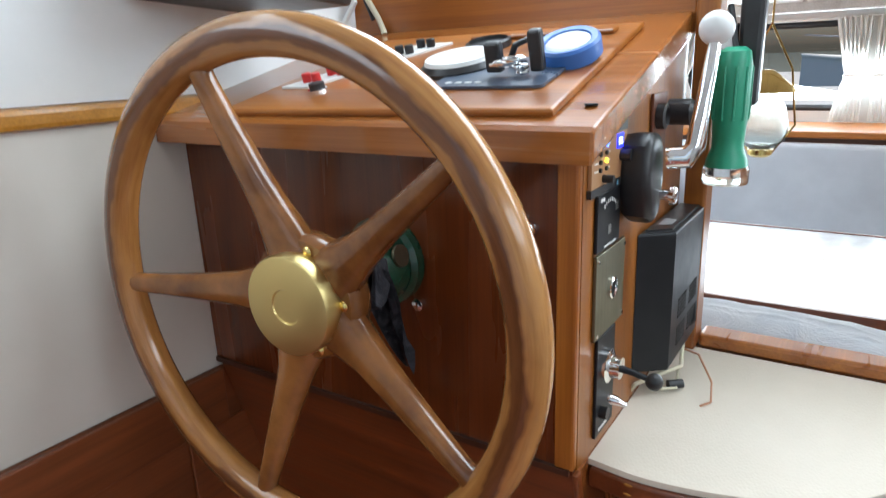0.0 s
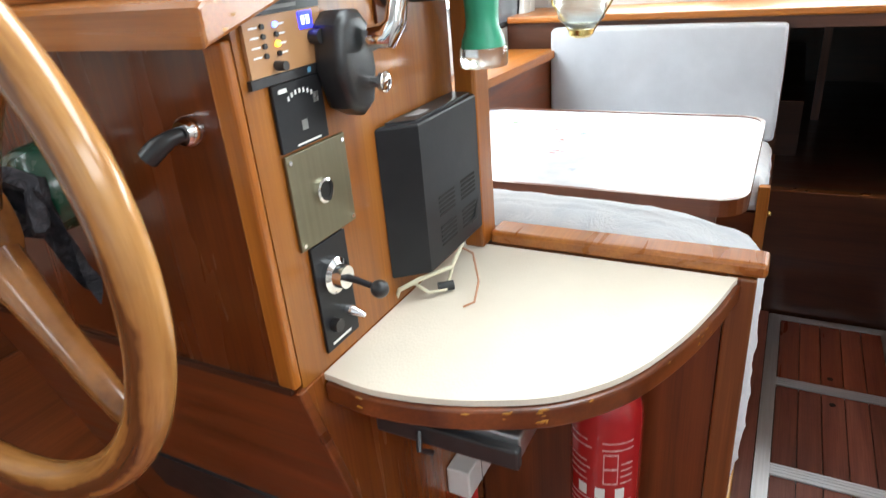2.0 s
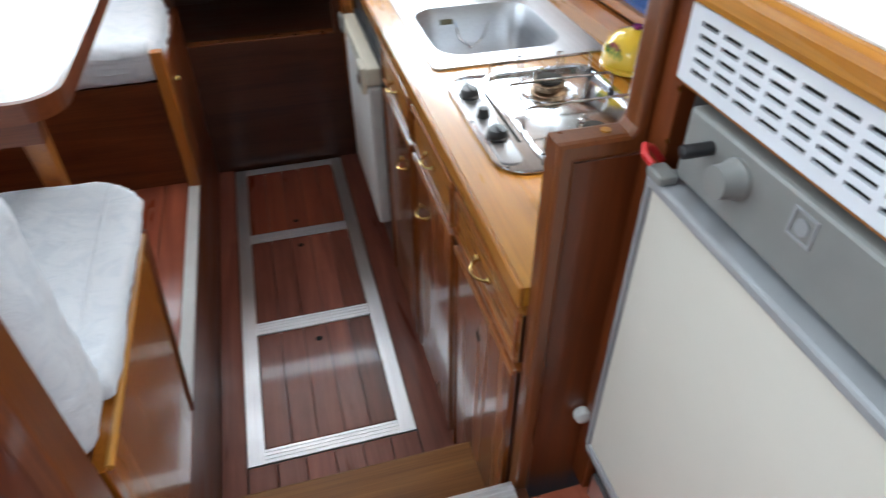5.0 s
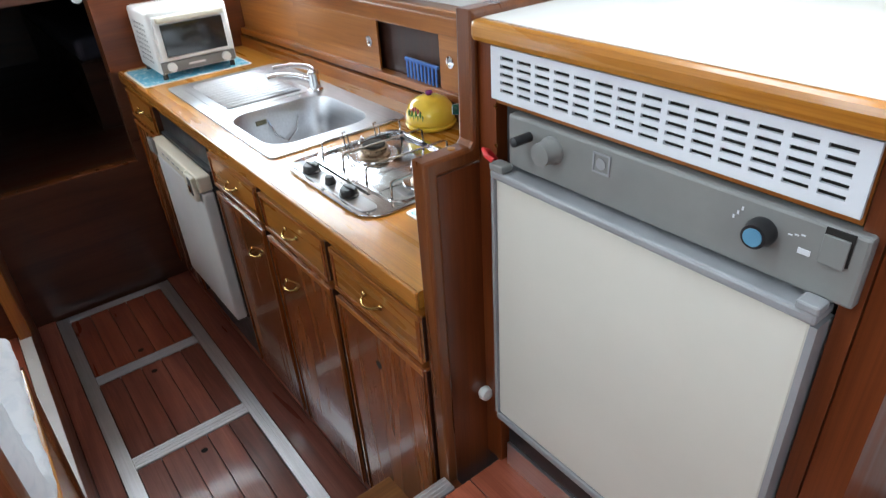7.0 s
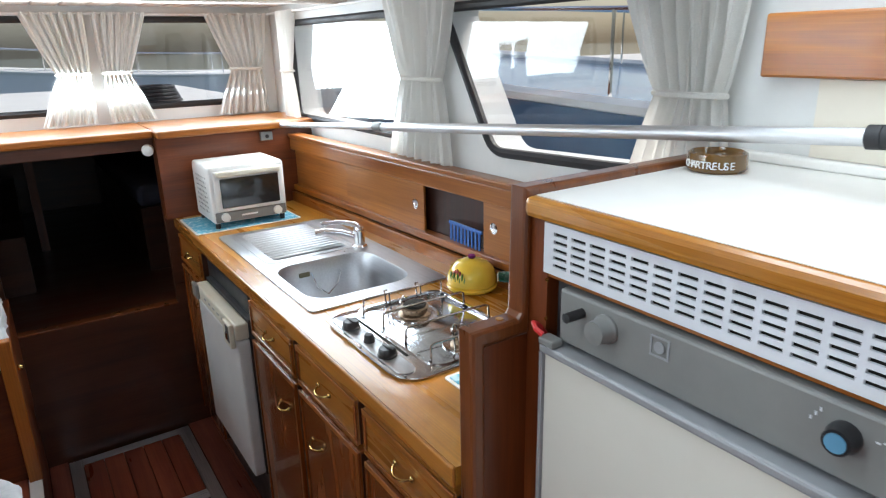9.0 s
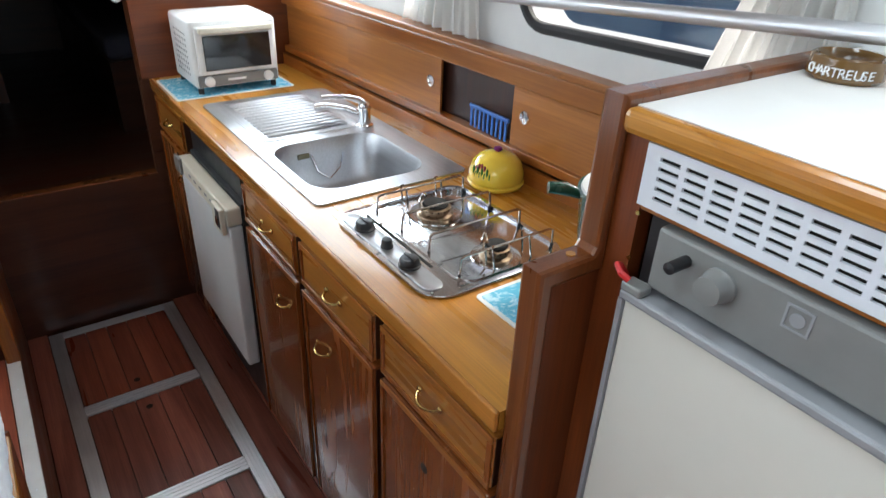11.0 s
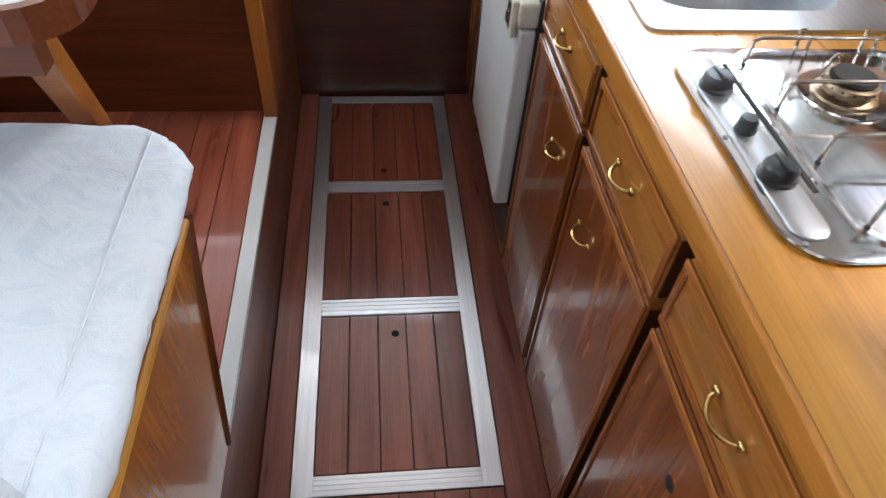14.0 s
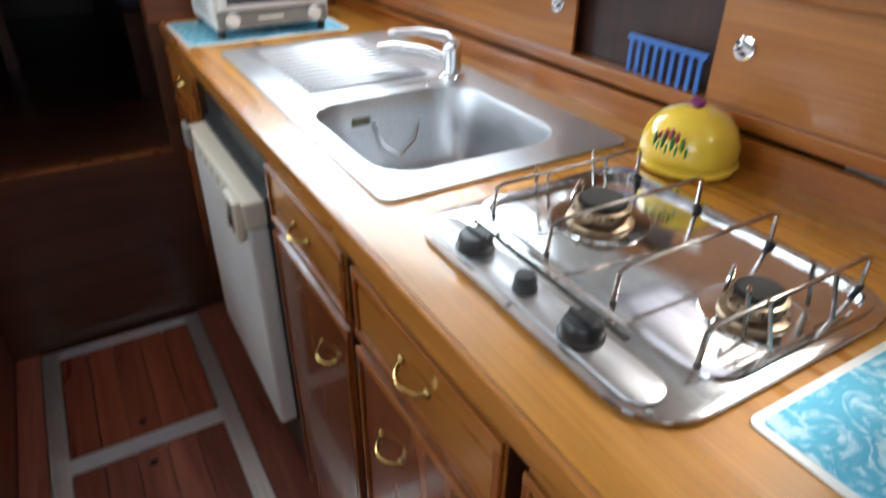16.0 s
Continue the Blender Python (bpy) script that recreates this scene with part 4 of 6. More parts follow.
tagged(locker, "orange varnished galley locker with sliding doors, one open", "locker")
L = 1.925


def lpart(name, bm, mat, lab="", par=None):
    return part(name, bm, mat, par or locker, lab, local=True)


lpart("top_rail", bx(-0.005, 0.03, 0, L, 1.15, 1.2, bev=0.004), teak_y)
lpart("bottom_rail", bx(-0.005, 0.03, 0, L, 0.976, 1.0, bev=0.003), teak_y)
lpart("top", bx(-0.012, 0.045, 0, L, 1.201, 1.218, bev=0.004), teak_y, "varnished locker top")
# Back in near-black brown: the open locker's inner shade is painted on.
lpart("back", bx(0.034, 0.037, 0, L, 0.93, 1.2), shade_wood, "locker back coloured dark for the shade inside")
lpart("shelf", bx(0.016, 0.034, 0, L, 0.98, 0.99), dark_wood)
for a, b, off, ry in ((0.02, 0.665, 0.008, 0.62), (0.955, 1.46, 0.008, 1.0), (1.44, L, 0.016, None)):
    dd = lpart("sliding_door", bx(off, off + 0.007, a, b, 1.0, 1.15), locker_y)
    if ry is not None:
        bmr = lathe(bmesh.new(), [(0.016, 0), (0.016, 0.003), (0.012, 0.004), (0.011, 0.001), (0.0, 0.0)], 20, (off, ry, 1.08), (-1, 0, 0))
        part("finger_ring", bmr, chrome, dd, "chrome finger ring", local=True, smooth=True)
lpart("slat", bx(0.004, 0.0085, 0.22, 0.24, 1.0, 1.15), locker_y)
bk = thing("basket", (1.1, 1.8, 0.991), "blue plastic basket inside the open locker", "basket")
for i in range(9):
    part("slat", bx(1.093, 1.096, 1.728 + i * 0.0175, 1.736 + i * 0.0175, 0.996, 1.05), blue_plastic, bk)
part("rim", bx(1.091, 1.098, 1.72, 1.88, 1.05, 1.06, bev=0.002), blue_plastic, bk)
part("base", bx(1.092, 1.112, 1.72, 1.88, 0.991, 0.9955), blue_plastic, bk)

# toaster oven
oven = thing("toaster_oven", (0.735, 2.75, TOP), "white toaster oven with a dark glass door, standing on a mat", "toaster oven")
part("body", bx(0.598, 0.878, 2.625, 2.86, TOP + 0.022, TOP + 0.232, bev=0.012, seg=3), white_plastic, oven, smooth=True)
od = part("door", bx(0.612, 0.864, 2.612, 2.626, TOP + 0.068, TOP + 0.215, bev=0.004), white_plastic, oven)
part("glass", bx(0.632, 0.848, 2.6085, 2.613, TOP + 0.08, TOP + 0.188, bev=0.002), oven_glass, od, "dark glass pane")
part("handle", bx(0.62, 0.856, 2.592, 2.614, TOP + 0.196, TOP + 0.216, bev=0.006), cream_plastic, od)
cp = part("control_panel", bx(0.606, 0.87, 2.618, 2.627, TOP + 0.028, TOP + 0.064, bev=0.002), fridge_grey, oven)
for x in (0.64, 0.836):
    part("dial", lathe(bmesh.new(), [(0.016, 0), (0.015, 0.012), (0.0, 0.013)], 20, (x, 2.618, TOP + 0.046), (0, -1, 0)), white_plastic, cp, smooth=True)
part("marking", bx(0.70, 0.76, 2.6168, 2.6178, TOP + 0.043, TOP + 0.049), white_paint, cp)
for x in (0.615, 0.86):
    for y in (2.64, 2.845):
        part("foot", cyl(bmesh.new(), (x, y, TOP + 0.003), (x, y, TOP + 0.022), 0.009, n=10), black_plastic, oven)
vents = bmesh.new()
for i in range(7):
    for k in range(8):
        cyl(vents, (0.5985, 2.68 + 0.02 * i, TOP + 0.06 + 0.018 * k), (0.5972, 2.68 + 0.02 * i, TOP + 0.06 + 0.018 * k), 0.004, n=6)
tagged(part("vent_holes", vents, fridge_grey, oven), kind="stuff")

settle(oven, (0, 0, 0), (0.008, 0.058, 0))


def place_mat(x0, x1, y0, y1):
    th = thing("place_mat", ((x0 + x1) / 2, (y0 + y1) / 2, TOP), "glossy blue printed mat with white border on the worktop", "mat")
    part("mat", prism(bmesh.new(), rounded(x0, x1, y0, y1, 0.01), TOP + 0.0005, TOP + 0.0025), white_paint, th)
    part("print", prism(bmesh.new(), rounded(x0 + 0.008, x1 - 0.008, y0 + 0.008, y1 - 0.008, 0.006), TOP + 0.0025, TOP + 0.0032), mat_blue, th, "blue patterned print")


place_mat(0.535, 0.93, 2.66, 2.93)
place_mat(0.672, 0.965, 1.06, 1.294)

dome = thing("cheese_dome", (1.02, 1.65, TOP), "yellow glazed ceramic dome with lavender sprigs and purple knob", "dome")
part("base", lathe(bmesh.new(), [(0.058, 0.001), (0.07, 0.004), (0.073, 0.012), (0.067, 0.016), (0.0, 0.016)], 32, (1.02, 1.65, TOP)), yellow_glaze, dome, smooth=True)
part("cover", lathe(bmesh.new(), [(0.069, 0.018), (0.071, 0.026), (0.069, 0.044), (0.06, 0.065), (0.044, 0.08), (0.022, 0.0875), (0.0, 0.089)], 36, (1.02, 1.65, TOP)), yellow_glaze, dome, smooth=True)
part("knob", lathe(bmesh.new(), [(0.005, 0.087), (0.011, 0.093), (0.01, 0.099), (0.0, 0.102)], 20, (1.02, 1.65, TOP)), mottled("purple_glaze", (0.16, 0.02, 0.12), (0.25, 0.04, 0.18), 9, 0.15), dome, smooth=True)
sprig = bmesh.new()
for a, hgt in ((178, 0.075), (186, 0.085), (194, 0.088), (202, 0.082), (210, 0.072)):
    ca, sa = math.cos(radians(a)), math.sin(radians(a))
    ball(sprig, (1.02 + 0.062 * ca, 1.65 + 0.062 * sa, TOP + hgt * 0.7), 0.006, 8, (0.6, 0.6, 1.8))
part("sprig", sprig, mottled("red_glaze", (0.3, 0.05, 0.04), (0.4, 0.08, 0.05), 9, 0.2), dome, smooth=True)
leaf = bmesh.new()
for a in range(174, 218, 6):
    ca, sa = math.cos(radians(a)), math.sin(radians(a))
    ball(leaf, (1.02 + 0.067 * ca, 1.65 + 0.067 * sa, TOP + 0.038 + 0.006 * (a % 4)), 0.006, 8, (0.5, 0.5, 2.2))
part("leaf", leaf, mottled("green_glaze", (0.05, 0.16, 0.02), (0.1, 0.24, 0.04), 9, 0.2), dome, smooth=True)

settle(dome, (1.02, 1.65, TOP), (1.014, 1.66, TOP), 0.95)

pot = thing("saucepan", (0.89, 1.15, TOP), "green enamelled pan with white inside standing by the bulkhead", "pan")
PC = (0.89, 1.155, TOP)
part("body", lathe(bmesh.new(), [(0.055, 0.001), (0.068, 0.01), (0.09, 0.12), (0.098, 0.2), (0.101, 0.204), (0.101, 0.207), (0.096, 0.207), (0.0, 0.206)], 40, PC), green_enamel, pot, smooth=True)
part("inside", lathe(bmesh.new(), [(0.096, 0.2075), (0.094, 0.212), (0.05, 0.216), (0.0, 0.217)], 40, PC), white_plastic, pot, "white enamel top", smooth=True)
part("handle", tube(bmesh.new(), [(0.82, 1.22, TOP + 0.195), (0.8, 1.235, TOP + 0.203), (0.775, 1.25, TOP + 0.205)], [0.009, 0.012, 0.01], 10), green_enamel, pot, smooth=True)

# ---- fridge island and bulkhead ----
bh = thing("galley_bulkhead", (0.8, 1.02, 0.0), "stepped varnished bulkhead with capped top between galley and wheelhouse", "bulkhead")
bhm = prism(bmesh.new(), [(0.553, -0.012), (1.129, -0.012), (1.129, 1.34), (0.66, 1.34), (0.66, 1.14), (0.553, 1.14)], 1.018, 1.04, "y")
part("panel", bhm, mah_z, bh)
cap = bmesh.new()
prism(cap, [(0.535, -0.012), (0.56, -0.012), (0.56, 1.145), (0.645, 1.145), (0.645, 1.345), (1.129, 1.345), (1.129, 1.37), (0.632, 1.37), (0.628, 1.18), (0.622, 1.172), (0.535, 1.172)], 1.01, 1.046, "y", bev=0.006)
part("capping", cap, frame_z, bh, "lighter capping rail")
for x, z in ((0.6, 1.1715),):
    part("screw_plug", cyl(bmesh.new(), (x, 1.028, z), (x, 1.028, z + 0.002), 0.006, n=12), gold_x, bh)
for z in (1.21, 1.31):
    part("screw", cyl(bmesh.new(), (0.66, 1.0105, z), (0.66, 1.0085, z), 0.004, n=10), brass, bh)
part("door_stop", lathe(bmesh.new(), [(0.012, 0), (0.015, 0.006), (0.013, 0.016), (0.0, 0.02)], 18, (0.636, 1.017, 0.66), (0, -1, 0)), white_plastic, bh, "white rubber door stop", smooth=True)

nosing_y = wood("nosing_wood", (0.34, 0.12, 0.013), (0.56, 0.25, 0.035), "y", 0.28, 0.4, 0.05, 0.1)
isl = thing("refrigerator_cabinet", (0.9, 0.7, WH), "varnished wooden cabinet housing the large refrigerator", "cabinet")
part("side_near", bx(0.65, 1.129, 0.42, 0.46, WH, 1.33), mah_z, isl)
part("stile", bx(0.645, 0.67, 0.976, 1.017, WH, 1.33), mah_z, isl)
part("stile", bx(0.645, 0.67, 0.461, 0.481, WH, 1.33), mah_z, isl)
part("rail", bx(0.645, 0.67, 0.482, 0.975, 1.246, 1.33), cab_y, isl)
part("plinth", bx(0.65, 0.68, 0.486, 0.964, WH, WH + 0.06), alu, isl, "aluminium kick strip")
wt = thing("worktop", (0.9, 0.7, 1.33), "white laminate top with golden wooden edge above the refrigerator", "worktop")
part("slab", bx(0.65, 1.129, 0.40, 1.009, 1.331, 1.358), worktop_white, wt)
part("edge", bx(0.626, 0.65, 0.40, 1.009, 1.33, 1.36, bev=0.009), nosing_y, wt, "golden wooden nosing")
part("back_lip", bx(1.105, 1.129, 0.40, 1.009, 1.358, 1.375, bev=0.004), worktop_white, wt)
grl = thing("ventilation_grille", (0.64, 0.72, 1.25), "white lacquered metal grille with rows of slots", "grille")
slots = []
for c in range(14):
    for r in range(5):
        y = 0.499 + c * 0.0332
        z = 1.267 + r * 0.0112
        slots.append(rect(y, y + 0.0255, z, z + 0.005))
part("plate", sheet_with_holes(rect(0.483, 0.975, 1.255, 1.328), slots, 0.636, 0.64, "x"), grille_white, grl)
# Sheet added close behind the plate; its colour is the slots' inner shade.
part("shade_sheet", bx(0.642, 0.6445, 0.49, 0.97, 1.257, 1.326), hole_mat, grl, "dark sheet painting the shade behind the slots")
fr = thing("refrigerator", (0.66, 0.72, WH + 0.06), "cream built-in absorption refrigerator with grey frame and control strip", "refrigerator")
part("body", bx(0.655, 1.1, 0.487, 0.963, WH + 0.062, 1.244), black_plastic, fr)
ctl = part("control_strip", bx(0.634, 0.655, 0.466, 0.938, 1.164, 1.242, bev=0.004), fridge_grey, fr, "grey control strip")
part("knob", lathe(bmesh.new(), [(0.0195, 0), (0.0195, 0.004), (0.0168, 0.007), (0.0155, 0.024), (0.0, 0.026)], 24, (0.634, 0.853, 1.212), (-1, 0, 0)), fridge_grey, ctl, smooth=True)
part("knob", lathe(bmesh.new(), [(0.007, 0), (0.007, 0.03), (0.0, 0.032)], 14, (0.634, 0.896, 1.219), (-1, 0, 0)), black_plastic, ctl, "black push button", smooth=True)
dial = part("dial", lathe(bmesh.new(), [(0.0158, 0), (0.0158, 0.005), (0.0138, 0.009), (0.013, 0.018), (0.0, 0.018)], 24, (0.634, 0.563, 1.211), (-1, 0, 0)), black_plastic, ctl, smooth=True)
part("face", cyl(bmesh.new(), (0.616, 0.563, 1.211), (0.6145, 0.563, 1.211), 0.0098, n=20), dial_blue, dial, "blue face")
emb = part("emblem", sheet_with_holes(rect(0.757, 0.784, 1.205, 1.232), [rect(0.7595, 0.7815, 1.2075, 1.2295)], 0.6325, 0.6345, "x"), fridge_frame, ctl, "pale square emblem")
part("emblem_disc", cyl(bmesh.new(), (0.6328, 0.7705, 1.2185), (0.6318, 0.7705, 1.2185), 0.0075, n=18), fridge_frame, emb)
for k in range(3):
    part("marking", bx(0.6332, 0.6343, 0.586 + 0.004 * k, 0.588 + 0.004 * k, 1.226 - 0.006 * k, 1.23 - 0.006 * k), grille_white, ctl)
    part("marking", bx(0.6332, 0.6343, 0.522 + 0.006 * k, 0.526 + 0.006 * k, 1.222 - 0.002 * k, 1.2235 - 0.002 * k), grille_white, ctl)
part("marking", bx(0.6332, 0.6343, 0.514, 0.526, 1.203, 1.209), grille_white, ctl)
part("display", bx(0.6325, 0.6345, 0.48, 0.506, 1.206, 1.24), hole_mat, ctl, "dark edge of the switch flap")
part("flap", bx(0.6295, 0.6325, 0.482, 0.5055, 1.203, 1.234, bev=0.001), fridge_grey, ctl, "grey switch flap")
fd = part("door", bx(0.624, 0.652, 0.492, 0.955, 0.66, 1.14, bev=0.003), fridge_front, fr, "cream door panel")
part("frame_top", bx(0.616, 0.654, 0.486, 0.96, 1.142, 1.156, bev=0.004), fridge_frame, fd)
part("frame_bottom", bx(0.62, 0.654, 0.486, 0.96, 0.644, 0.6595, bev=0.003), fridge_frame, fd)
part("frame_side", bx(0.62, 0.654, 0.9555, 0.962, 0.66, 1.14), fridge_frame, fd)
part("frame_side", bx(0.62, 0.654, 0.484, 0.4915, 0.66, 1.14), fridge_frame, fd)
part("hinge", bx(0.612, 0.634, 0.928, 0.957, 1.157, 1.169, bev=0.003), fridge_grey, fr)
part("hinge", bx(0.612, 0.634, 0.484, 0.508, 1.157, 1.168, bev=0.003), fridge_frame, fr)
for z in (1.24, 1.18):
    part("screw", cyl(bmesh.new(), (0.645, 0.976, z), (0.6435, 0.976, z), 0.003, n=10), brass, isl)
part("red_wire", tube(bmesh.new(), [(0.64, 0.972, 1.16), (0.625, 0.972, 1.178), (0.612, 0.966, 1.186), (0.606, 0.955, 1.182), (0.61, 0.945, 1.176)], 0.004, 8), red_plastic, fr, "red wire loop", smooth=True)

ash = thing("ashtray", (0.928, 0.91, 1.358), "round brown ashtray with raised cream lettering", "ashtray")
part("bowl", lathe(bmesh.new(), [(0.042, 0.0005), (0.0455, 0.005), (0.0435, 0.028), (0.04, 0.03), (0.036, 0.025), (0.035, 0.011), (0.0, 0.009)], 40, (0.928, 0.91, 1.358)), mottled("amber_ceramic", (0.1, 0.05, 0.014), (0.2, 0.105, 0.03), 14, 0.14, coat=0.6), ash, smooth=True)


def letters(text, size, mat, parent, m, depth=0.0006, name="lettering"):
    """Raised lettering; m places its lower left corner."""
    cu = bpy.data.curves.new(name, "FONT")
    cu.body, cu.size, cu.extrude = text, size, depth
    tmp = bpy.data.objects.new(name, cu)
    scene.collection.objects.link(tmp)
    bpy.context.view_layer.update()
    me = bpy.data.meshes.new_from_object(tmp)
    bpy.data.objects.remove(tmp)
    me.transform(m)
    if parent.location.length:
        me.transform(Matrix.Translation(-parent.location))
    me.materials.append(mat)
    ob = new(name, me)
    ob.parent = parent
    return ob


word = "CHARTREUSE"
for i, ch in enumerate(word):
    a = radians(146 + 10.8 * i)
    p = Vector((0.928 + 0.0455 * math.cos(a), 0.91 + 0.0455 * math.sin(a), 1.366))
    letters(ch, 0.016, white_paint, ash, Matrix.Translation(p) @ Matrix.Rotation(a + math.pi / 2, 4, "Z") @ Matrix.Rotation(math.pi / 2, 4, "X") @ Matrix.Translation((-0.005, 0, 0)), name="letter")

settle(ash, (0.928, 0.91, 1.358), (0.995, 0.957, 1.358), 1.05)

hook = thing("boat_hook", (1.0, 0.7, 1.4), "telescopic aluminium boat hook with black grip lying along the side", "boat hook")
A, B = Vector((0.985, 3.2, 1.239)), Vector((0.985, 0.735, 1.435))
part("pole", cyl(bmesh.new(), A.lerp(B, 0.45), B, 0.0125), pole_alu, hook, smooth=True)
part("inner_pole", cyl(bmesh.new(), A, A.lerp(B, 0.46), 0.0105), pole_alu, hook, smooth=True)
part("collar", cyl(bmesh.new(), A.lerp(B, 0.44), A.lerp(B, 0.46), 0.0145), fridge_grey, hook, smooth=True)
gb = bmesh.new()
dv = (B - A).normalized()
for i in range(16):
    cyl(gb, B + dv * 0.02 * i, B + dv * (0.02 * i + 0.0185), 0.0165, 0.0165)
cyl(gb, B, B + dv * 0.32, 0.0155)
part("grip", gb, rubber, hook, "black rubber grip", smooth=True)
part("tip", cyl(bmesh.new(), A, A - dv * 0.05, 0.008), fridge_grey, hook, smooth=True)

brd = thing("wall_board", (1.11, 0.7, 1.5), "orange varnished board fixed to the white side", "board")
part("board", bx(1.1, 1.129, 0.3, 0.965, 1.5, 1.6, bev=0.004), teak_y, brd)
solid("lining_starboard_beige", bx(1.12, 1.1295, -0.6, 0.875, 1.376, 1.498), cream_wall, "beige lining panel below the board", "lining")

# ---- dinette ----
seat_n = thing("dinette_bench", (-0.6, 1.3, DIN), "varnished bench with white quilted cushion, its end facing the aisle", "bench")
part("base", prism(bmesh.new(), [(1.052, DIN), (1.48, DIN), (1.6, 0.728), (1.052, 0.728)], -0.98, -0.092, "x"), mah_x, seat_n)
part("side_panel", prism(bmesh.new(), [(1.052, DIN - 0.003), (1.482, DIN - 0.003), (1.615, 0.73), (1.052, 0.73)], -0.09, -0.066, "x", bev=0.003), bench_z, seat_n, "orange varnished end panel")
def chamfered(bm, x1, y1, size):
    """Cuts a cushion's aisle corner round."""
    for v in bm.verts:
        c = Vector((x1 - size, y1 - size))
        d = Vector((v.co.x, v.co.y)) - c
        if d.x > 0 and d.y > 0:
            m = max(d.x, d.y)
            p = c + d.normalized() * m
            v.co.x, v.co.y = p.x, p.y
    return bm


def sagging(bm, x0, x1, z0, drop):
    """Lets a back cushion's free end droop."""
    for v in bm.verts:
        if v.co.x > x0:
            f = (v.co.x - x0) / (x1 - x0)
            v.co.z -= drop * f ** 1.8 * max(0, v.co.z - z0) / 0.4
    return bm


part("cushion", chamfered(pillow(-0.97, -0.066, 1.17, 1.775, 0.732, 0.77, 0.018, cuts=34, puff=0.006, crease=0.004), -0.066, 1.775, 0.12), cushion_mat, seat_n, "white-blue quilted seat cushion", smooth=True)
part("back_cushion", sagging(pillow(-0.97, -0.06, 1.034, 1.168, 0.76, 1.193, 0.04, cuts=34, puff=0.006, lump=0.002, crease=0.003, seed=3), -0.3, -0.06, 0.8, 0.035), cushion_mat, seat_n, "white quilted back cushion", smooth=True)

part("welt", tube(bmesh.new(), [(-0.125, y, 0.7735 + 0.002 * math.sin(9 * y)) for y in (1.18, 1.28, 1.38, 1.48, 1.58, 1.68, 1.74)], 0.0018, 6), cushion_mat, seat_n, "stitched seam", smooth=True)
part("edge_moulding", tube(bmesh.new(), [(-0.07, 1.482, DIN), (-0.068, 1.55, 0.523), (-0.066, 1.615, 0.73)], 0.009, 8), mah_z, seat_n, "rounded dark edge moulding", smooth=True)

part("top_trim", tube(bmesh.new(), [(-0.064, 1.06, 0.727), (-0.064, 1.3, 0.727), (-0.064, 1.6, 0.727)], 0.007, 8), nosing_y, seat_n, "golden trim below the cushion", smooth=True)

seat_f = thing("dinette_bench", (-0.5, 2.75, DIN), "varnished bench with white seat cushion and grey vinyl back", "bench")
part("base", bx(-0.98, -0.086, 2.465, 3.0, DIN, 0.675), mah_x, seat_f, "dark wooden front")
part("side_panel", bx(-0.084, -0.066, 2.46, 3.015, DIN, 0.72, bev=0.004), mah_z, seat_f, "dark end panel towards the aisle")
part("corner_post", bx(-0.1, -0.064, 2.432, 2.464, DIN, 0.78, bev=0.004), teak_z, seat_f)
part("cushion", pillow(-0.97, -0.085, 2.45, 2.93, 0.68, 0.8, 0.03, cuts=30, puff=0.008, seed=5, crease=0.005), cushion_mat, seat_f, "white quilted seat cushion", smooth=True)
part("back_cushion", pillow(-0.97, -0.082, 2.93, 3.005, 0.79, 1.225, 0.015, puff=0.005, lump=0.001, seed=9), cushion_vinyl, seat_f, "grey vinyl back cushion", smooth=True)
part("knob", ball(bmesh.new(), (-0.06, 2.56, 0.64), 0.01, 12), brass, seat_f, "small brass knob", smooth=True)

table = thing("dinette_table", (-0.5, 1.92, DIN), "dinette table with pale patterned top and wooden rim", "table")
TY0, TY1, TX0, TX1 = 1.565, 2.262, -0.97, -0.112
part("top", prism(bmesh.new(), rounded(TX0, TX1, TY0, TY1, 0.06, 6), 1.028, 1.05), table_mat, table, "pale printed laminate")
part("rim", sheet_with_holes(rounded(TX0 - 0.01, TX1 + 0.012, TY0 - 0.012, TY1 + 0.012, 0.07, 6), [rounded(TX0, TX1, TY0, TY1, 0.06, 6)], 1.016, 1.053, "z"), mah_x, table, "dark wooden rim")
part("apron", bx(-0.9, -0.16, 1.6, 1.63, 0.955, 1.015), mah_x, table)
legm = prism(bmesh.new(), [(1.61, 1.015), (1.655, 1.015), (2.22, DIN), (2.175, DIN)], -0.02, 0.02, "x", bev=0.004)
for v in legm.verts:
    v.co.x += -0.19 - 0.2 * (1.0 - v.co.z) / 0.69
part("leg", legm, teak_z, table, "slanted orange leg")

# ---- helm ----
def zt(y):
    return 1.541 + (y - 0.545) * 0.2585


con = thing("helm_console", (-0.75, 0.8, WH), "varnished mahogany helm console with sloping instrument top", "console")
part("front_face", bx(-1.003, -0.462, 0.587, 0.602, 1.189, 1.522), face_z, con, "dark red upright face, shade put into its colour")
part("corner_stile", bx(-0.462, -0.4405, 0.584, 0.5955, 1.189, 1.512, bev=0.003), teak_z, con, "orange corner stile")
part("side_face", prism(bmesh.new(), [(0.596, 1.184), (0.958, 1.184), (0.958, zt(0.958) - 0.034), (0.596, zt(0.596) - 0.034)], -0.456, -0.441, "x"), teak_z, con, "orange side panel with instruments")
part("kick_panel", prism(bmesh.new(), [(0.588, 1.186), (0.606, 1.186), (0.791, WH), (0.773, WH)], -0.998, -0.443, "x"), mah_x, con, "sloping dark lower panel")
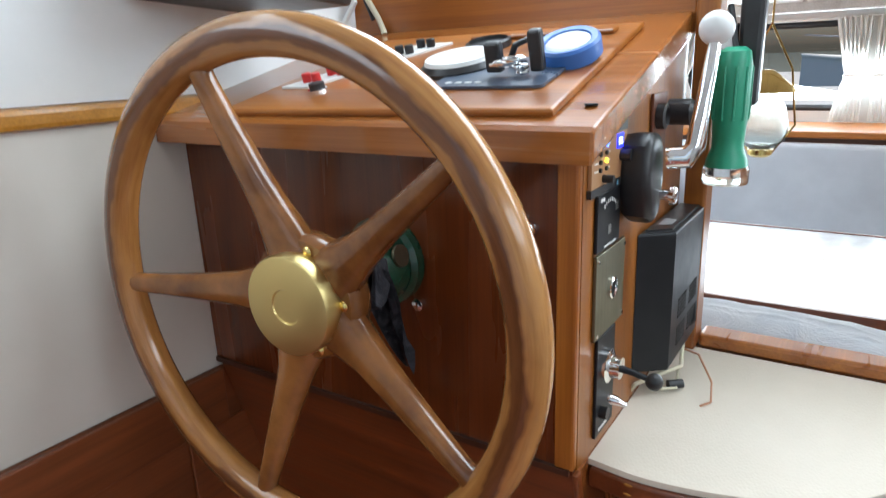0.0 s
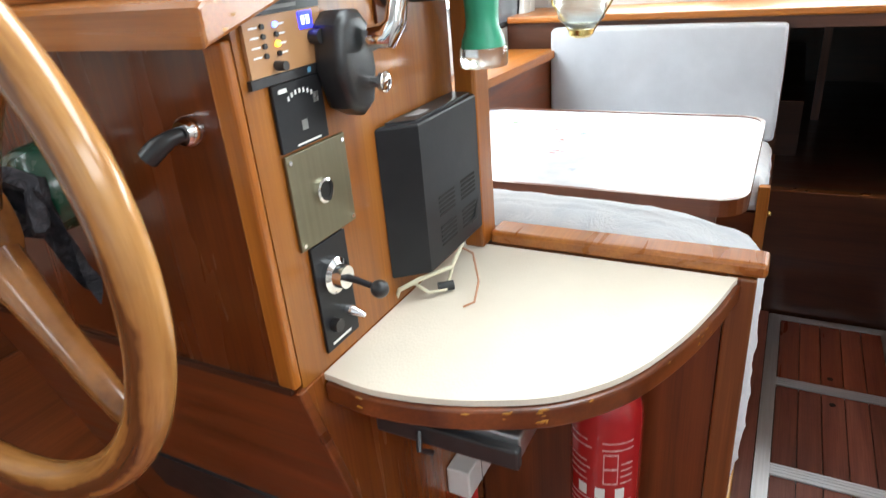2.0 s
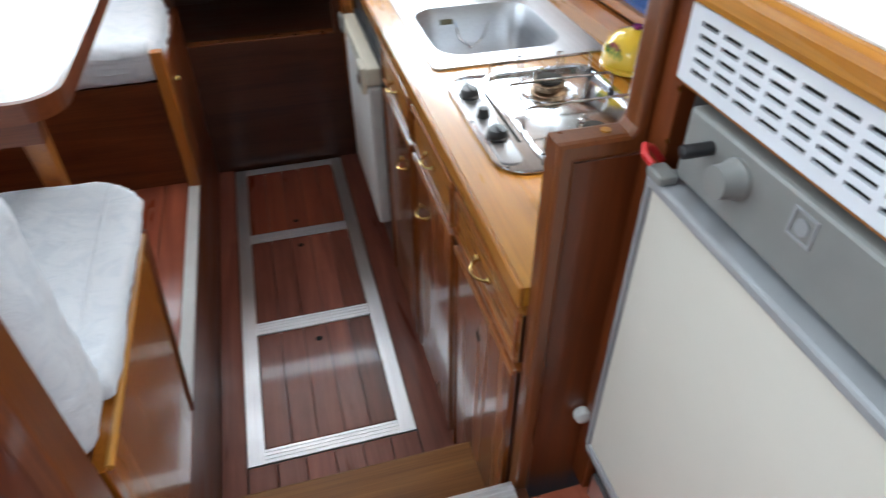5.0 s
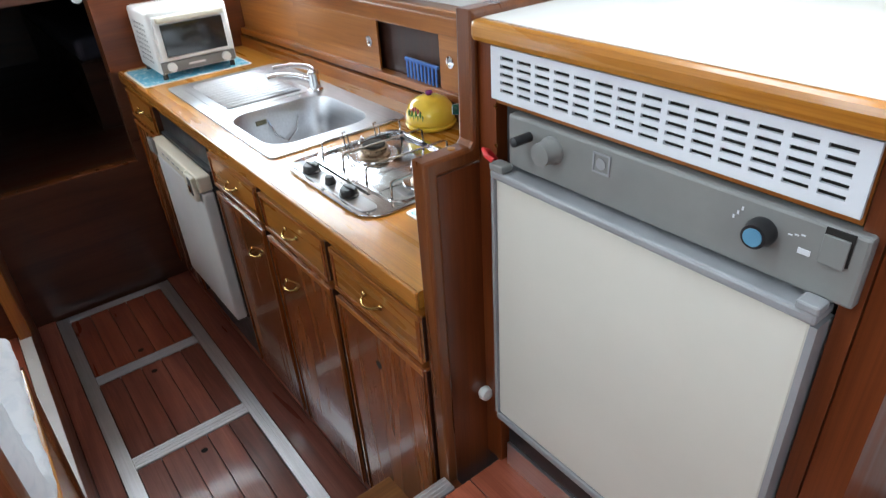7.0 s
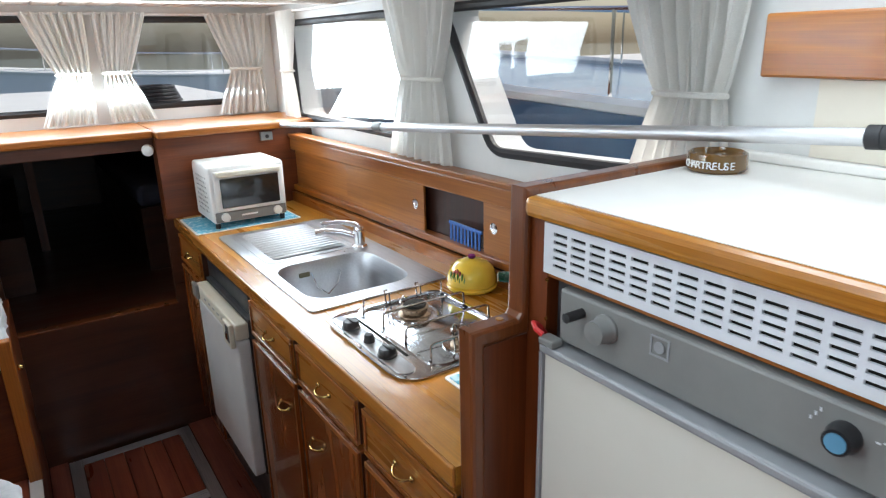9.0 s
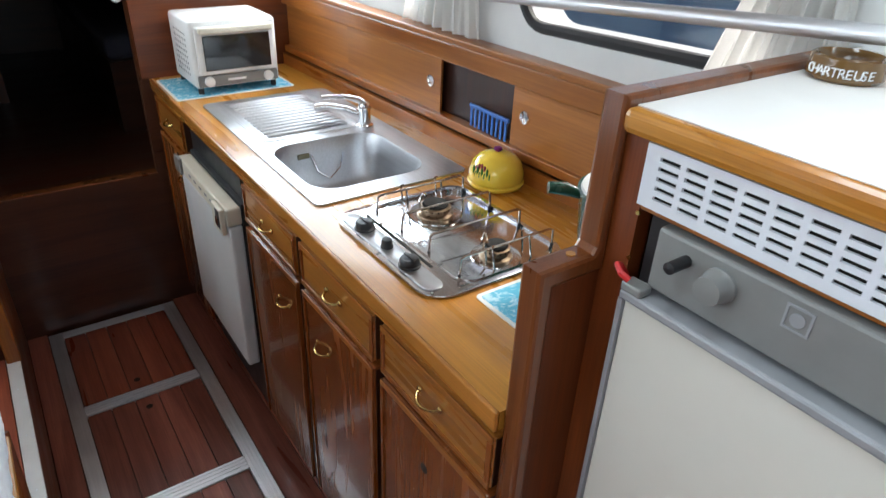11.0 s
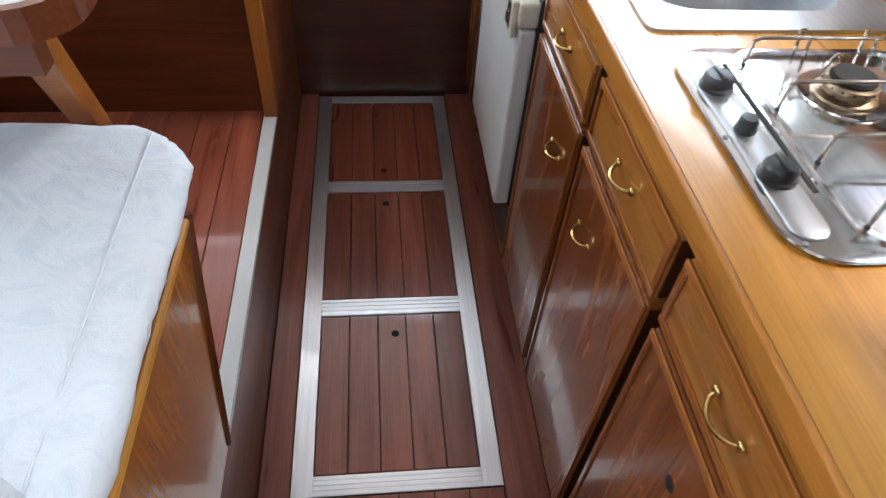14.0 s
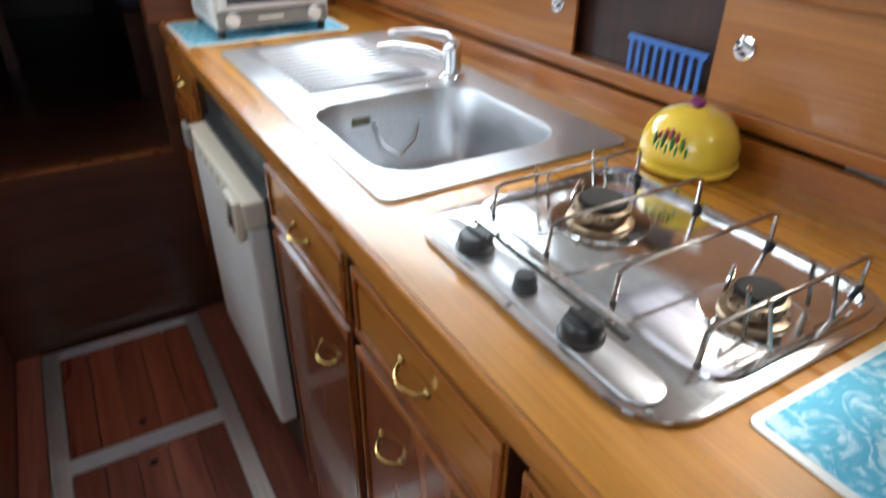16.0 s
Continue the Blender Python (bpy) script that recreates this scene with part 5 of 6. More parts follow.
part("lower_side", prism(bmesh.new(), [(0.589, 1.183), (0.966, 1.183), (0.966, WH), (0.774, WH)], -0.456, -0.44, "x", bev=0.002), cab_z, con, "reddish lower side panel")
part("corner_edge", prism(bmesh.new(), [(0.584, 1.186), (0.596, 1.186), (0.781, WH), (0.769, WH)], -0.4425, -0.436, "x", bev=0.002), locker_side, con, "worn rounded edge of the lower panel")
tp = prism(bmesh.new(), [(0.545, 1.512), (0.545, 1.539), (0.551, 1.543), (0.955, zt(0.955)), (0.955, zt(0.955) - 0.032)], -1.004, -0.414, "x", bev=0.003)
for v in tp.verts:
    if v.co.x > -0.7:
        v.co.x -= 0.056 * (v.co.y - 0.545)
part("top", tp, top_x, con, "glossy sloping top")
part("back_board", bx(-1.004, -0.432, 0.957, 0.985, 1.62, 1.78, bev=0.004), teak_x, con, "upright board behind the top")
part("corner_post", bx(-0.432, -0.403, 0.945, 0.99, 1.184, 1.78, bev=0.004), teak_z, con, "dark corner post")
part("seam_strip", bx(-1.0, -0.445, 0.582, 0.587, 1.184, 1.191), dark_wood, con)
part("vent_duct", prism(bmesh.new(), [(0.654, 0.92), (0.664, 0.923), (0.692, 0.818), (0.682, 0.815)], -0.87, -0.59, "x"), black_plastic, con, "black ventilation panel")

SL = math.atan(0.2585)


def on_top(x, y, up=0.0):
    """The pose of something lying on the sloping top."""
    return Matrix.Translation((x, y, zt(y) + up)) @ Matrix.Rotation(SL, 4, "X")


def lay(name, m, label, category, group=""):
    ob = new(name)
    ob.matrix_basis = m
    return tagged(ob, label, category, group)


ip = lay("instrument_panel", on_top(-0.67, 0.72), "orange wooden instrument panel let into the console top", "panel")
part("board", prism(bmesh.new(), [(-0.213, -0.165), (0.21, -0.154), (0.193, 0.167), (-0.197, 0.153)], 0.0, 0.008, bev=0.003), teak_x, ip, local=True)
part("cover_strip", bx(-0.02, 0.175, 0.107, 0.128, 0.008, 0.014, bev=0.002), teak_x, ip, local=True)


def gauge(x, y, r, face, lab):
    g = lay("gauge", on_top(x, y, 0.008), lab, "gauge", "helm gauges")
    part("bezel", lathe(bmesh.new(), [(r, 0), (r, 0.008), (r * 0.86, 0.01), (r * 0.84, 0.004), (0.0, 0.004)], 32), black_plastic, g, local=True, smooth=True)
    part("face", cyl(bmesh.new(), (0, 0, 0.0042), (0, 0, 0.0052), r * 0.82, n=28), face, g, local=True)


gauge(-0.645, 0.791, 0.029, black_metal, "small black round gauge in the instrument panel")
gauge(-0.553, 0.779, 0.029, mottled("brown_gauge_face", (0.1, 0.03, 0.015), (0.16, 0.05, 0.02), 9, 0.3), "round opening with a brown face in the panel")
cmp = lay("compass", on_top(-0.632, 0.701, 0.008) @ Matrix.Scale(0.9, 4), "flat compass with white card on the helm", "compass")
part("case", lathe(bmesh.new(), [(0.052, 0), (0.053, 0.006), (0.047, 0.012), (0.0, 0.012)], 36), black_plastic, cmp, local=True, smooth=True)
part("card", lathe(bmesh.new(), [(0.046, 0.0122), (0.044, 0.017), (0.0, 0.019)], 36), white_paint, cmp, local=True, smooth=True)
brk = lay("chart_plate", on_top(-0.55, 0.642, 0.009), "dark blue plate lying on the instrument panel", "plate")
part("plate", prism(bmesh.new(), rounded(-0.075, 0.055, -0.02, 0.085, 0.006), 0, 0.003), mottled("slate_blue", (0.05, 0.07, 0.11), (0.09, 0.11, 0.15), 9, 0.3), brk, local=True)
for k in range(4):
    part("marking", bx(-0.06 + 0.012 * k, -0.053 + 0.012 * k, -0.01, -0.006, 0.003, 0.0036), white_paint, brk, local=True)
puck = lay("blue_float", on_top(-0.503, 0.712, 0.012) @ Matrix.Rotation(radians(12), 4, "X") @ Matrix.Scale(0.92, 4), "blue rubber-rimmed hand compass lying on the helm", "hand compass")
part("rim", lathe(bmesh.new(), [(0.034, 0.0), (0.037, 0.003), (0.037, 0.02), (0.034, 0.023), (0.027, 0.022), (0.026, 0.02), (0.0, 0.02)], 36), blue_plastic, puck, local=True, smooth=True)
part("window", lathe(bmesh.new(), [(0.0255, 0.0202), (0.022, 0.022), (0.0, 0.023)], 28), white_plastic, puck, local=True, smooth=True)
part("strap", tube(bmesh.new(), [(-0.034, 0.0, 0.015), (-0.046, -0.005, 0.028), (-0.058, -0.015, 0.026), (-0.066, -0.02, 0.01), (-0.058, -0.03, 0.003), (-0.042, -0.03, 0.014)], 0.004, 8), black_plastic, puck, "black strap", local=True, smooth=True)
keys = lay("key_bunch", on_top(-0.54, 0.65, 0.012), "bunch of keys with black clips and chrome rings", "keys")
for i in range(7):
    a = i * 0.9
    kb = tube(bmesh.new(), [(0.012 * math.cos(a) + 0.006 * math.cos(t) * (1 + 0.2 * i), 0.01 * math.sin(a) + 0.007 * math.sin(t), 0.005 + 0.0025 * i) for t in (0, 1, 2, 3, 4, 5)], 0.0018, 6, True)
    part("ring", kb, chrome, keys, local=True, smooth=True)
part("clip", bx(-0.03, -0.012, 0.0, 0.012, 0.004, 0.035, bev=0.003), black_plastic, keys, local=True)
part("clip", bx(0.02, 0.034, 0.0, 0.012, 0.004, 0.045, bev=0.003), black_plastic, keys, local=True)
sw = lay("switch_panel", on_top(-0.79, 0.73, 0.008), "white strip of push buttons, two red and several black", "switch panel")
part("plate", prism(bmesh.new(), [(-0.065, -0.1), (-0.02, -0.1), (0.075, 0.09), (0.02, 0.09)], 0, 0.003), white_paint, sw, local=True)
for i in range(6):
    x, y = -0.038 + 0.015 * i, -0.08 + 0.03 * i
    for k in range(2):
        part("button", lathe(bmesh.new(), [(0.006, 0.003), (0.006, 0.013), (0.005, 0.014), (0, 0.014)], 12, (x + 0.016 * k, y, 0)), red_plastic if i < 2 else black_plastic, sw, local=True, smooth=True)
pk = lay("push_knob", on_top(-0.786, 0.625, 0.008), "small black knob with chrome ring on the panel", "knob")
part("ring", cyl(bmesh.new(), (0, 0, 0), (0, 0, 0.003), 0.012), chrome, pk, local=True)
part("button", cyl(bmesh.new(), (0, 0, 0.003), (0, 0, 0.01), 0.0095), black_plastic, pk, local=True)
rw = random.Random(11)
for i in range(16):
    y = 0.56 + 0.38 * rw.random() ** 1.3
    bm = bmesh.new()
    bmesh.ops.create_icosphere(bm, subdivisions=1, radius=0.0013 + 0.0014 * rw.random(), matrix=Matrix.Translation((-0.4145 - 0.056 * (y - 0.545), y, zt(y) - 0.003 - 0.022 * rw.random())) @ Matrix.Diagonal((0.3, 2.2, 0.9, 1)))
    part("bare_chip", bm, gold_x, con, "pale bare wood where varnish chipped")
part("hole", cyl(bmesh.new(), (-0.437, 0.6, zt(0.6) + 0.001), (-0.437, 0.6, zt(0.6) + 0.0025), 0.006), hole_mat, con, "dark screw hole")

# steering wheel
WC = Vector((-0.691, 0.422, 1.38))
wheel = thing("ship_wheel", WC, "varnished five-spoke wooden steering wheel with brass hub", "steering wheel")
n = 80
bm = bmesh.new()
rings = []
for i in range(n):
    a = 2 * math.pi * i / n
    c = WC + 0.252 * Vector((math.cos(a), 0, math.sin(a)))
    rad = Vector((math.cos(a), 0, math.sin(a)))
    ring = []
    for j in range(14):
        b = 2 * math.pi * j / 14
        ring.append(bm.verts.new(c + rad * 0.0195 * math.cos(b) + Vector((0, 1, 0)) * 0.017 * math.sin(b)))
    rings.append(ring)
for i in range(n):
    p, q = rings[i], rings[(i + 1) % n]
    for j in range(14):
        bm.faces.new((p[j], p[(j + 1) % 14], q[(j + 1) % 14], q[j]))
bmesh.ops.recalc_face_normals(bm, faces=bm.faces)
part("rim", bm, rim_wood, wheel, smooth=True)
for k in range(5):
    a = radians(38 + 72 * k)
    d = Vector((math.cos(a), 0, math.sin(a)))
    s = Vector((-math.sin(a), 0, math.cos(a)))
    bm = bmesh.new()
    rings = []
    for f, w, dep, off in ((0.03, 0.031, 0.02, 0.03), (0.06, 0.028, 0.019, 0.03), (0.09, 0.02, 0.017, 0.026), (0.13, 0.016, 0.0145, 0.018), (0.18, 0.013, 0.0125, 0.009), (0.225, 0.011, 0.011, 0.002), (0.25, 0.0105, 0.0105, 0.0)):
        ring = []
        for j in range(12):
            b = 2 * math.pi * j / 12
            ring.append(bm.verts.new(WC + d * f + s * w * math.copysign(abs(math.cos(b)) ** 0.8, math.cos(b)) + Vector((0, 1, 0)) * (dep * math.copysign(abs(math.sin(b)) ** 0.8, math.sin(b)) + off)))
        rings.append(ring)
    for p, q in zip(rings, rings[1:]):
        for j in range(12):
            bm.faces.new((p[j], p[(j + 1) % 12], q[(j + 1) % 12], q[j]))
    bm.faces.new(rings[0])
    bm.faces.new(rings[-1])
    bmesh.ops.recalc_face_normals(bm, faces=bm.faces)
    part("spoke", bm, wheel_wood, wheel, smooth=True)
    bp = WC + Vector((math.cos(a + 0.63), 0, math.sin(a + 0.63))) * 0.054
    part("bolt", lathe(bmesh.new(), [(0.0055, 0), (0.0055, 0.004), (0.003, 0.006), (0, 0.006)], 12, bp + Vector((0, 0.02, 0)), (0, -1, 0)), brass, wheel, "brass bolt", smooth=True)
hubm = part("hub", lathe(bmesh.new(), [(0.062, -0.018), (0.066, -0.012), (0.066, 0.008), (0.062, 0.014), (0.0, 0.014)], 40, WC + Vector((0, 0.032, 0)), (0, -1, 0)), wheel_wood, wheel, smooth=True)
part("brass_cap", lathe(bmesh.new(), [(0.051, 0.012), (0.052, 0.03), (0.0505, 0.034), (0.048, 0.035), (0.018, 0.0352), (0.017, 0.0335), (0.0, 0.0335)], 48, WC + Vector((0, 0.03, 0)), (0, -1, 0)), brass_dull, wheel, "brushed brass hub cap", smooth=True)

settle(wheel, WC, (-0.667, 0.4365, 1.383), 0.966, 0.056)

gear = thing("steering_gear", (-0.678, 0.55, 1.386), "green painted steering gear housing behind the wheel", "gear housing")
part("housing", lathe(bmesh.new(), [(0.05, 0.0), (0.05, 0.012), (0.044, 0.016), (0.042, 0.05), (0.036, 0.06), (0.02, 0.066), (0.0, 0.066)], 36, (-0.672, 0.591, 1.388), (0, -1, 0)), green_enamel, gear, smooth=True)
part("shaft", cyl(bmesh.new(), (-0.674, 0.53, 1.387), (-0.676, 0.492, 1.386), 0.014), black_metal, gear, smooth=True)
part("lock_lever", tube(bmesh.new(), [(-0.665, 0.5, 1.37), (-0.65, 0.495, 1.345), (-0.645, 0.495, 1.32)], [0.012, 0.009, 0.006], 8), black_metal, gear, smooth=True)
part("patch", cyl(bmesh.new(), (-0.632, 0.56, 1.405), (-0.6285, 0.56, 1.406), 0.012), plate_grey, gear, "worn oval plate")
for a in (70, 190, 310):
    p = (-0.672 + 0.062 * math.cos(radians(a)), 0.592, 1.388 + 0.062 * math.sin(radians(a)))
    part("bolt", lathe(bmesh.new(), [(0.007, 0), (0.007, 0.005), (0.004, 0.007), (0, 0.007)], 12, p, (0, -1, 0)), chrome, gear, smooth=True)

settle(gear, (0, 0, 0), (0.007, -0.005, 0.0))

rag = thing("rag", (-0.635, 0.5, 1.385), "dark grey cotton rag tied round the steering shaft", "rag")
rgb = bmesh.new()
rows = []
for i in range(13):
    f = i / 12
    row = []
    for k in range(9):
        u = k / 8 - 0.5
        w = 0.05 - 0.018 * f + 0.01 * math.sin(5 * f)
        row.append(rgb.verts.new((-0.648 + 0.03 * f * f + u * w, 0.492 + 0.02 * math.cos(u * 3.1) * (1 - f) - 0.02 + 0.006 * math.sin(u * 14 + 4 * f) + 0.02 * f, 1.41 - 0.105 * f - 0.012 * abs(u) * (1 - f) + 0.012 * math.sin(9 * u) * f)))
    rows.append(row)
for p, q in zip(rows, rows[1:]):
    for k in range(8):
        rgb.faces.new((p[k], p[k + 1], q[k + 1], q[k]))
bmesh.ops.solidify(rgb, geom=rgb.faces[:], thickness=0.004)
part("hanging_end", rgb, rag_cloth, rag, smooth=True)
part("knot", tube(bmesh.new(), [(-0.66 + 0.026 * math.cos(t * 0.7), 0.478 + 0.006 * math.sin(2 * t), 1.389 + 0.026 * math.sin(t * 0.7)) for t in range(9)], 0.0095, 8, True), rag_cloth, rag, smooth=True)

settle(rag, (-0.648, 0.48, 1.41), (-0.626, 0.51, 1.412))

ign = thing("ignition_lever", (-0.528, 0.57, 1.434), "black lever switch with chrome collar on the console face", "switch")
part("collar", lathe(bmesh.new(), [(0.013, 0), (0.013, 0.01), (0.01, 0.014), (0, 0.014)], 24, (-0.545, 0.592, 1.434), (0, -1, 0)), chrome, ign, smooth=True)
part("lever", tube(bmesh.new(), [(-0.545, 0.58, 1.434), (-0.55, 0.571, 1.432), (-0.558, 0.563, 1.426), (-0.566, 0.557, 1.418)], [0.0065, 0.007, 0.009, 0.009], 10), black_plastic, ign, smooth=True)

settle(ign, (-0.545, 0.592, 1.434), (-0.493, 0.586, 1.442))

# instruments on the console side
X = -0.4995
digi = thing("engine_monitor", (X, 0.7, 1.46), "copper-coloured monitor panel with blue display and small lamps", "monitor panel")
part("plate", bx(X, X + 0.004, 0.645, 0.756, 1.465, 1.517), mottled("copper_plate", (0.36, 0.18, 0.08), (0.46, 0.24, 0.11), 8, 0.35), digi)
part("header", bx(X, X + 0.005, 0.642, 0.755, 1.5175, 1.528), black_plastic, digi)
part("footer", bx(X, X + 0.005, 0.642, 0.76, 1.456, 1.4645), black_plastic, digi)
part("display", bx(X + 0.004, X + 0.0052, 0.721, 0.741, 1.499, 1.515), lcd_blue, digi, "lit blue display")
for i, ch in enumerate("88"):
    part("digit", bx(X + 0.0052, X + 0.0056, 0.7245 + 0.0075 * i, 0.729 + 0.0075 * i, 1.503, 1.511), glow("pale_digit", (0.5, 0.6, 1.0), 4.0), digi)
for r in range(4):
    for c, y in enumerate((0.668, 0.686)):
        z = 1.508 - 0.0085 * r
        mt = led_blue if (r, c) == (0, 1) else led_yellow if (r, c) == (2, 1) else black_plastic
        part("lamp", cyl(bmesh.new(), (X + 0.004, y, z), (X + 0.0065, y, z), 0.0026, n=10), mt, digi)
        part("marking", bx(X + 0.004, X + 0.0044, y - 0.016 + 0.018 * c, y - 0.005 + 0.018 * c, z - 0.001, z + 0.0008), white_paint, digi)
for y, z, r in ((0.738, 1.49, 0.007), (0.68, 1.472, 0.0045)):
    part("button", cyl(bmesh.new(), (X + 0.004, y, z), (X + 0.016, y, z), r), black_plastic, digi)
part("marking", bx(X + 0.005, X + 0.0054, 0.655, 0.72, 1.521, 1.5245), fridge_grey, digi)
part("marking", bx(X + 0.005, X + 0.0054, 0.722, 0.727, 1.458, 1.463), dial_blue, digi)

met = thing("wind_instrument", (X, 0.705, 1.39), "black instrument plate with white scale", "instrument")
part("plate", bx(X, X + 0.004, 0.667, 0.742, 1.389, 1.455, bev=0.001), black_metal, met)
for i in range(9):
    a = radians(125 - i * 12)
    p = (0.705 + 0.03 * math.cos(a) , 1.418 + 0.026 * math.sin(a))
    part("tick", bx(X + 0.004, X + 0.0046, p[0] - 0.0012, p[0] + 0.0012, p[1] - 0.0022, p[1] + 0.0022), white_paint, met)
part("symbol", bx(X + 0.004, X + 0.0046, 0.725, 0.733, 1.428, 1.438), fridge_grey, met)
part("symbol", bx(X + 0.004, X + 0.0046, 0.701, 0.71, 1.405, 1.415), fridge_grey, met)
part("marking", bx(X + 0.004, X + 0.0046, 0.675, 0.687, 1.446, 1.45), white_paint, met)
part("marking", bx(X + 0.004, X + 0.0046, 0.69, 0.728, 1.3915, 1.3935), white_paint, met)

pl = thing("blank_plate", (X, 0.72, 1.335), "olive metal plate with a ringed hole", "plate")
part("plate", bx(X, X + 0.004, 0.668, 0.767, 1.283, 1.386, bev=0.001), plate_grey, pl)
part("ring", lathe(bmesh.new(), [(0.0135, 0), (0.0135, 0.004), (0.011, 0.005), (0.0105, 0.001), (0, 0.001)], 28, (X + 0.004, 0.717, 1.336), (1, 0, 0)), chrome, pl, smooth=True)
part("hole", cyl(bmesh.new(), (X + 0.004, 0.717, 1.336), (X + 0.0058, 0.717, 1.336), 0.0103), hole_mat, pl, "dark hole")
for y, z in ((0.673, 1.379), (0.761, 1.379), (0.673, 1.289), (0.761, 1.289)):
    part("screw", cyl(bmesh.new(), (X + 0.004, y, z), (X + 0.0055, y, z), 0.0025, n=10), chrome, pl)

jp = thing("lever_panel", (X, 0.71, 1.2), "black panel with chrome-collared lever and toggle switch", "switch panel")
part("plate", bx(X, X + 0.004, 0.68, 0.742, 1.15, 1.281, bev=0.001), black_metal, jp)
part("collar", lathe(bmesh.new(), [(0.021, 0), (0.021, 0.006), (0.014, 0.009), (0.013, 0.02), (0.0, 0.021)], 28, (X + 0.004, 0.709, 1.238), (1, 0, 0)), chrome, jp, smooth=True)
jl = part("lever", tube(bmesh.new(), [(X + 0.02, 0.709, 1.238), (X + 0.035, 0.711, 1.235), (X + 0.06, 0.714, 1.228)], [0.005, 0.004, 0.0035], 10), black_metal, jp, smooth=True)
part("ball", ball(bmesh.new(), (X + 0.062, 0.714, 1.2275), 0.0105, 16), black_plastic, jl, smooth=True)
part("toggle", tube(bmesh.new(), [(X + 0.004, 0.725, 1.184), (X + 0.014, 0.725, 1.184), (X + 0.026, 0.729, 1.178)], [0.007, 0.006, 0.0028], 10), chrome, jp, smooth=True)
part("knob", cyl(bmesh.new(), (X + 0.004, 0.697, 1.18), (X + 0.013, 0.697, 1.18), 0.008), black_plastic, jp)
part("marking", bx(X + 0.004, X + 0.0046, 0.69, 0.725, 1.156, 1.159), white_paint, jp)

thr = thing("throttle_control", (X, 0.8, 1.46), "black throttle housing with chrome lever and white ball knob", "throttle")
bm = bmesh.new()
prof = [(0.767, 1.5), (0.782, 1.512), (0.808, 1.511), (0.824, 1.495), (0.828, 1.45), (0.818, 1.414), (0.798, 1.404), (0.775, 1.416), (0.762, 1.455)]
prism(bm, prof, X, X + 0.038, "x", bev=0.01, seg=3)
part("housing", bm, black_plastic, thr, smooth=True)
lv = part("lever", tube(bmesh.new(), [(X + 0.045, 0.806, 1.482), (X + 0.066, 0.808, 1.484), (X + 0.074, 0.812, 1.496), (X + 0.076, 0.83, 1.55), (X + 0.079, 0.845, 1.6), (X + 0.079, 0.853, 1.612)], [0.013, 0.014, 0.0115, 0.0085, 0.0075, 0.007], 14), chrome, thr, smooth=True)
part("knob", ball(bmesh.new(), (X + 0.079, 0.855, 1.624), 0.0195, 28), white_plastic, lv, "white ball knob", smooth=True)
part("button", lathe(bmesh.new(), [(0.006, 0), (0.006, 0.012), (0.011, 0.014), (0.011, 0.019), (0.008, 0.021), (0, 0.021)], 20, (X + 0.036, 0.812, 1.437), (1, 0, 0)), chrome, thr, "chrome pull button", smooth=True)
socket = thing("power_socket", (X, 0.9, 1.5), "dark round socket and plate on the console side", "socket")
part("plate", bx(X, X + 0.004, 0.86, 0.925, 1.47, 1.55, bev=0.001), mah_z, socket)
part("ring", lathe(bmesh.new(), [(0.017, 0), (0.017, 0.01), (0.012, 0.012), (0.011, 0.004), (0, 0.004)], 24, (X + 0.004, 0.885, 1.52), (1, 0, 0)), black_plastic, socket, smooth=True)
part("cap", lathe(bmesh.new(), [(0.018, 0), (0.018, 0.03), (0.012, 0.036), (0, 0.036)], 20, (X + 0.001, 0.95, 1.52), (1, 0, 0)), black_plastic, socket, smooth=True)

for ob in (digi, met, pl, jp, socket):
    settle(ob, (-0.5, 0.668, 1.15), (-0.441, 0.626, 1.2), 0.885)
settle(thr, (-0.5, 0.668, 1.15), (-0.441, 0.602, 1.2), 0.885)

rad = thing("radio_unit", (-0.44, 0.86, 1.215), "black metal electronic box with side vents fixed to the console", "electronic box")
part("case", prism(bmesh.new(), [(-0.4405, 0.771), (-0.404, 0.8), (-0.404, 0.955), (-0.4405, 0.955)], 1.217, 1.396, bev=0.003), black_metal, rad)
part("top_plate", prism(bmesh.new(), [(-0.436, 0.785), (-0.41, 0.806), (-0.41, 0.948), (-0.436, 0.948)], 1.396, 1.3985), black_plastic, rad)
part("top_label", prism(bmesh.new(), [(-0.43, 0.815), (-0.416, 0.825), (-0.416, 0.85), (-0.43, 0.85)], 1.3985, 1.399), fridge_frame, rad, "small scuffed label")
for r in range(2):
    for c in range(2):
        for k in range(5):
            y0 = 0.832 + c * 0.058
            z0 = 1.238 + r * 0.038 + k * 0.0055
            part("vent_slot", bx(-0.4045, -0.4033, y0, y0 + 0.04, z0, z0 + 0.0028), hole_mat, rad)
wires = thing("loose_wires", (-0.47, 0.86, 1.152), "loose cream and copper wires below the black box", "wires")
part("wire", tube(bmesh.new(), [(-0.48, 0.815, 1.153), (-0.47, 0.81, 1.17), (-0.45, 0.825, 1.18), (-0.43, 0.87, 1.178), (-0.44, 0.92, 1.184), (-0.45, 0.95, 1.2)], 0.0028, 8), wire_cream, wires, smooth=True)
part("wire", tube(bmesh.new(), [(-0.46, 0.83, 1.17), (-0.445, 0.835, 1.158), (-0.43, 0.85, 1.156), (-0.435, 0.88, 1.17)], 0.0022, 8), wire_cream, wires, smooth=True)
part("wire", tube(bmesh.new(), [(-0.44, 0.92, 1.18), (-0.415, 0.9, 1.185), (-0.39, 0.86, 1.17), (-0.385, 0.835, 1.156), (-0.395, 0.825, 1.153)], 0.0014, 6), wire_copper, wires, smooth=True)
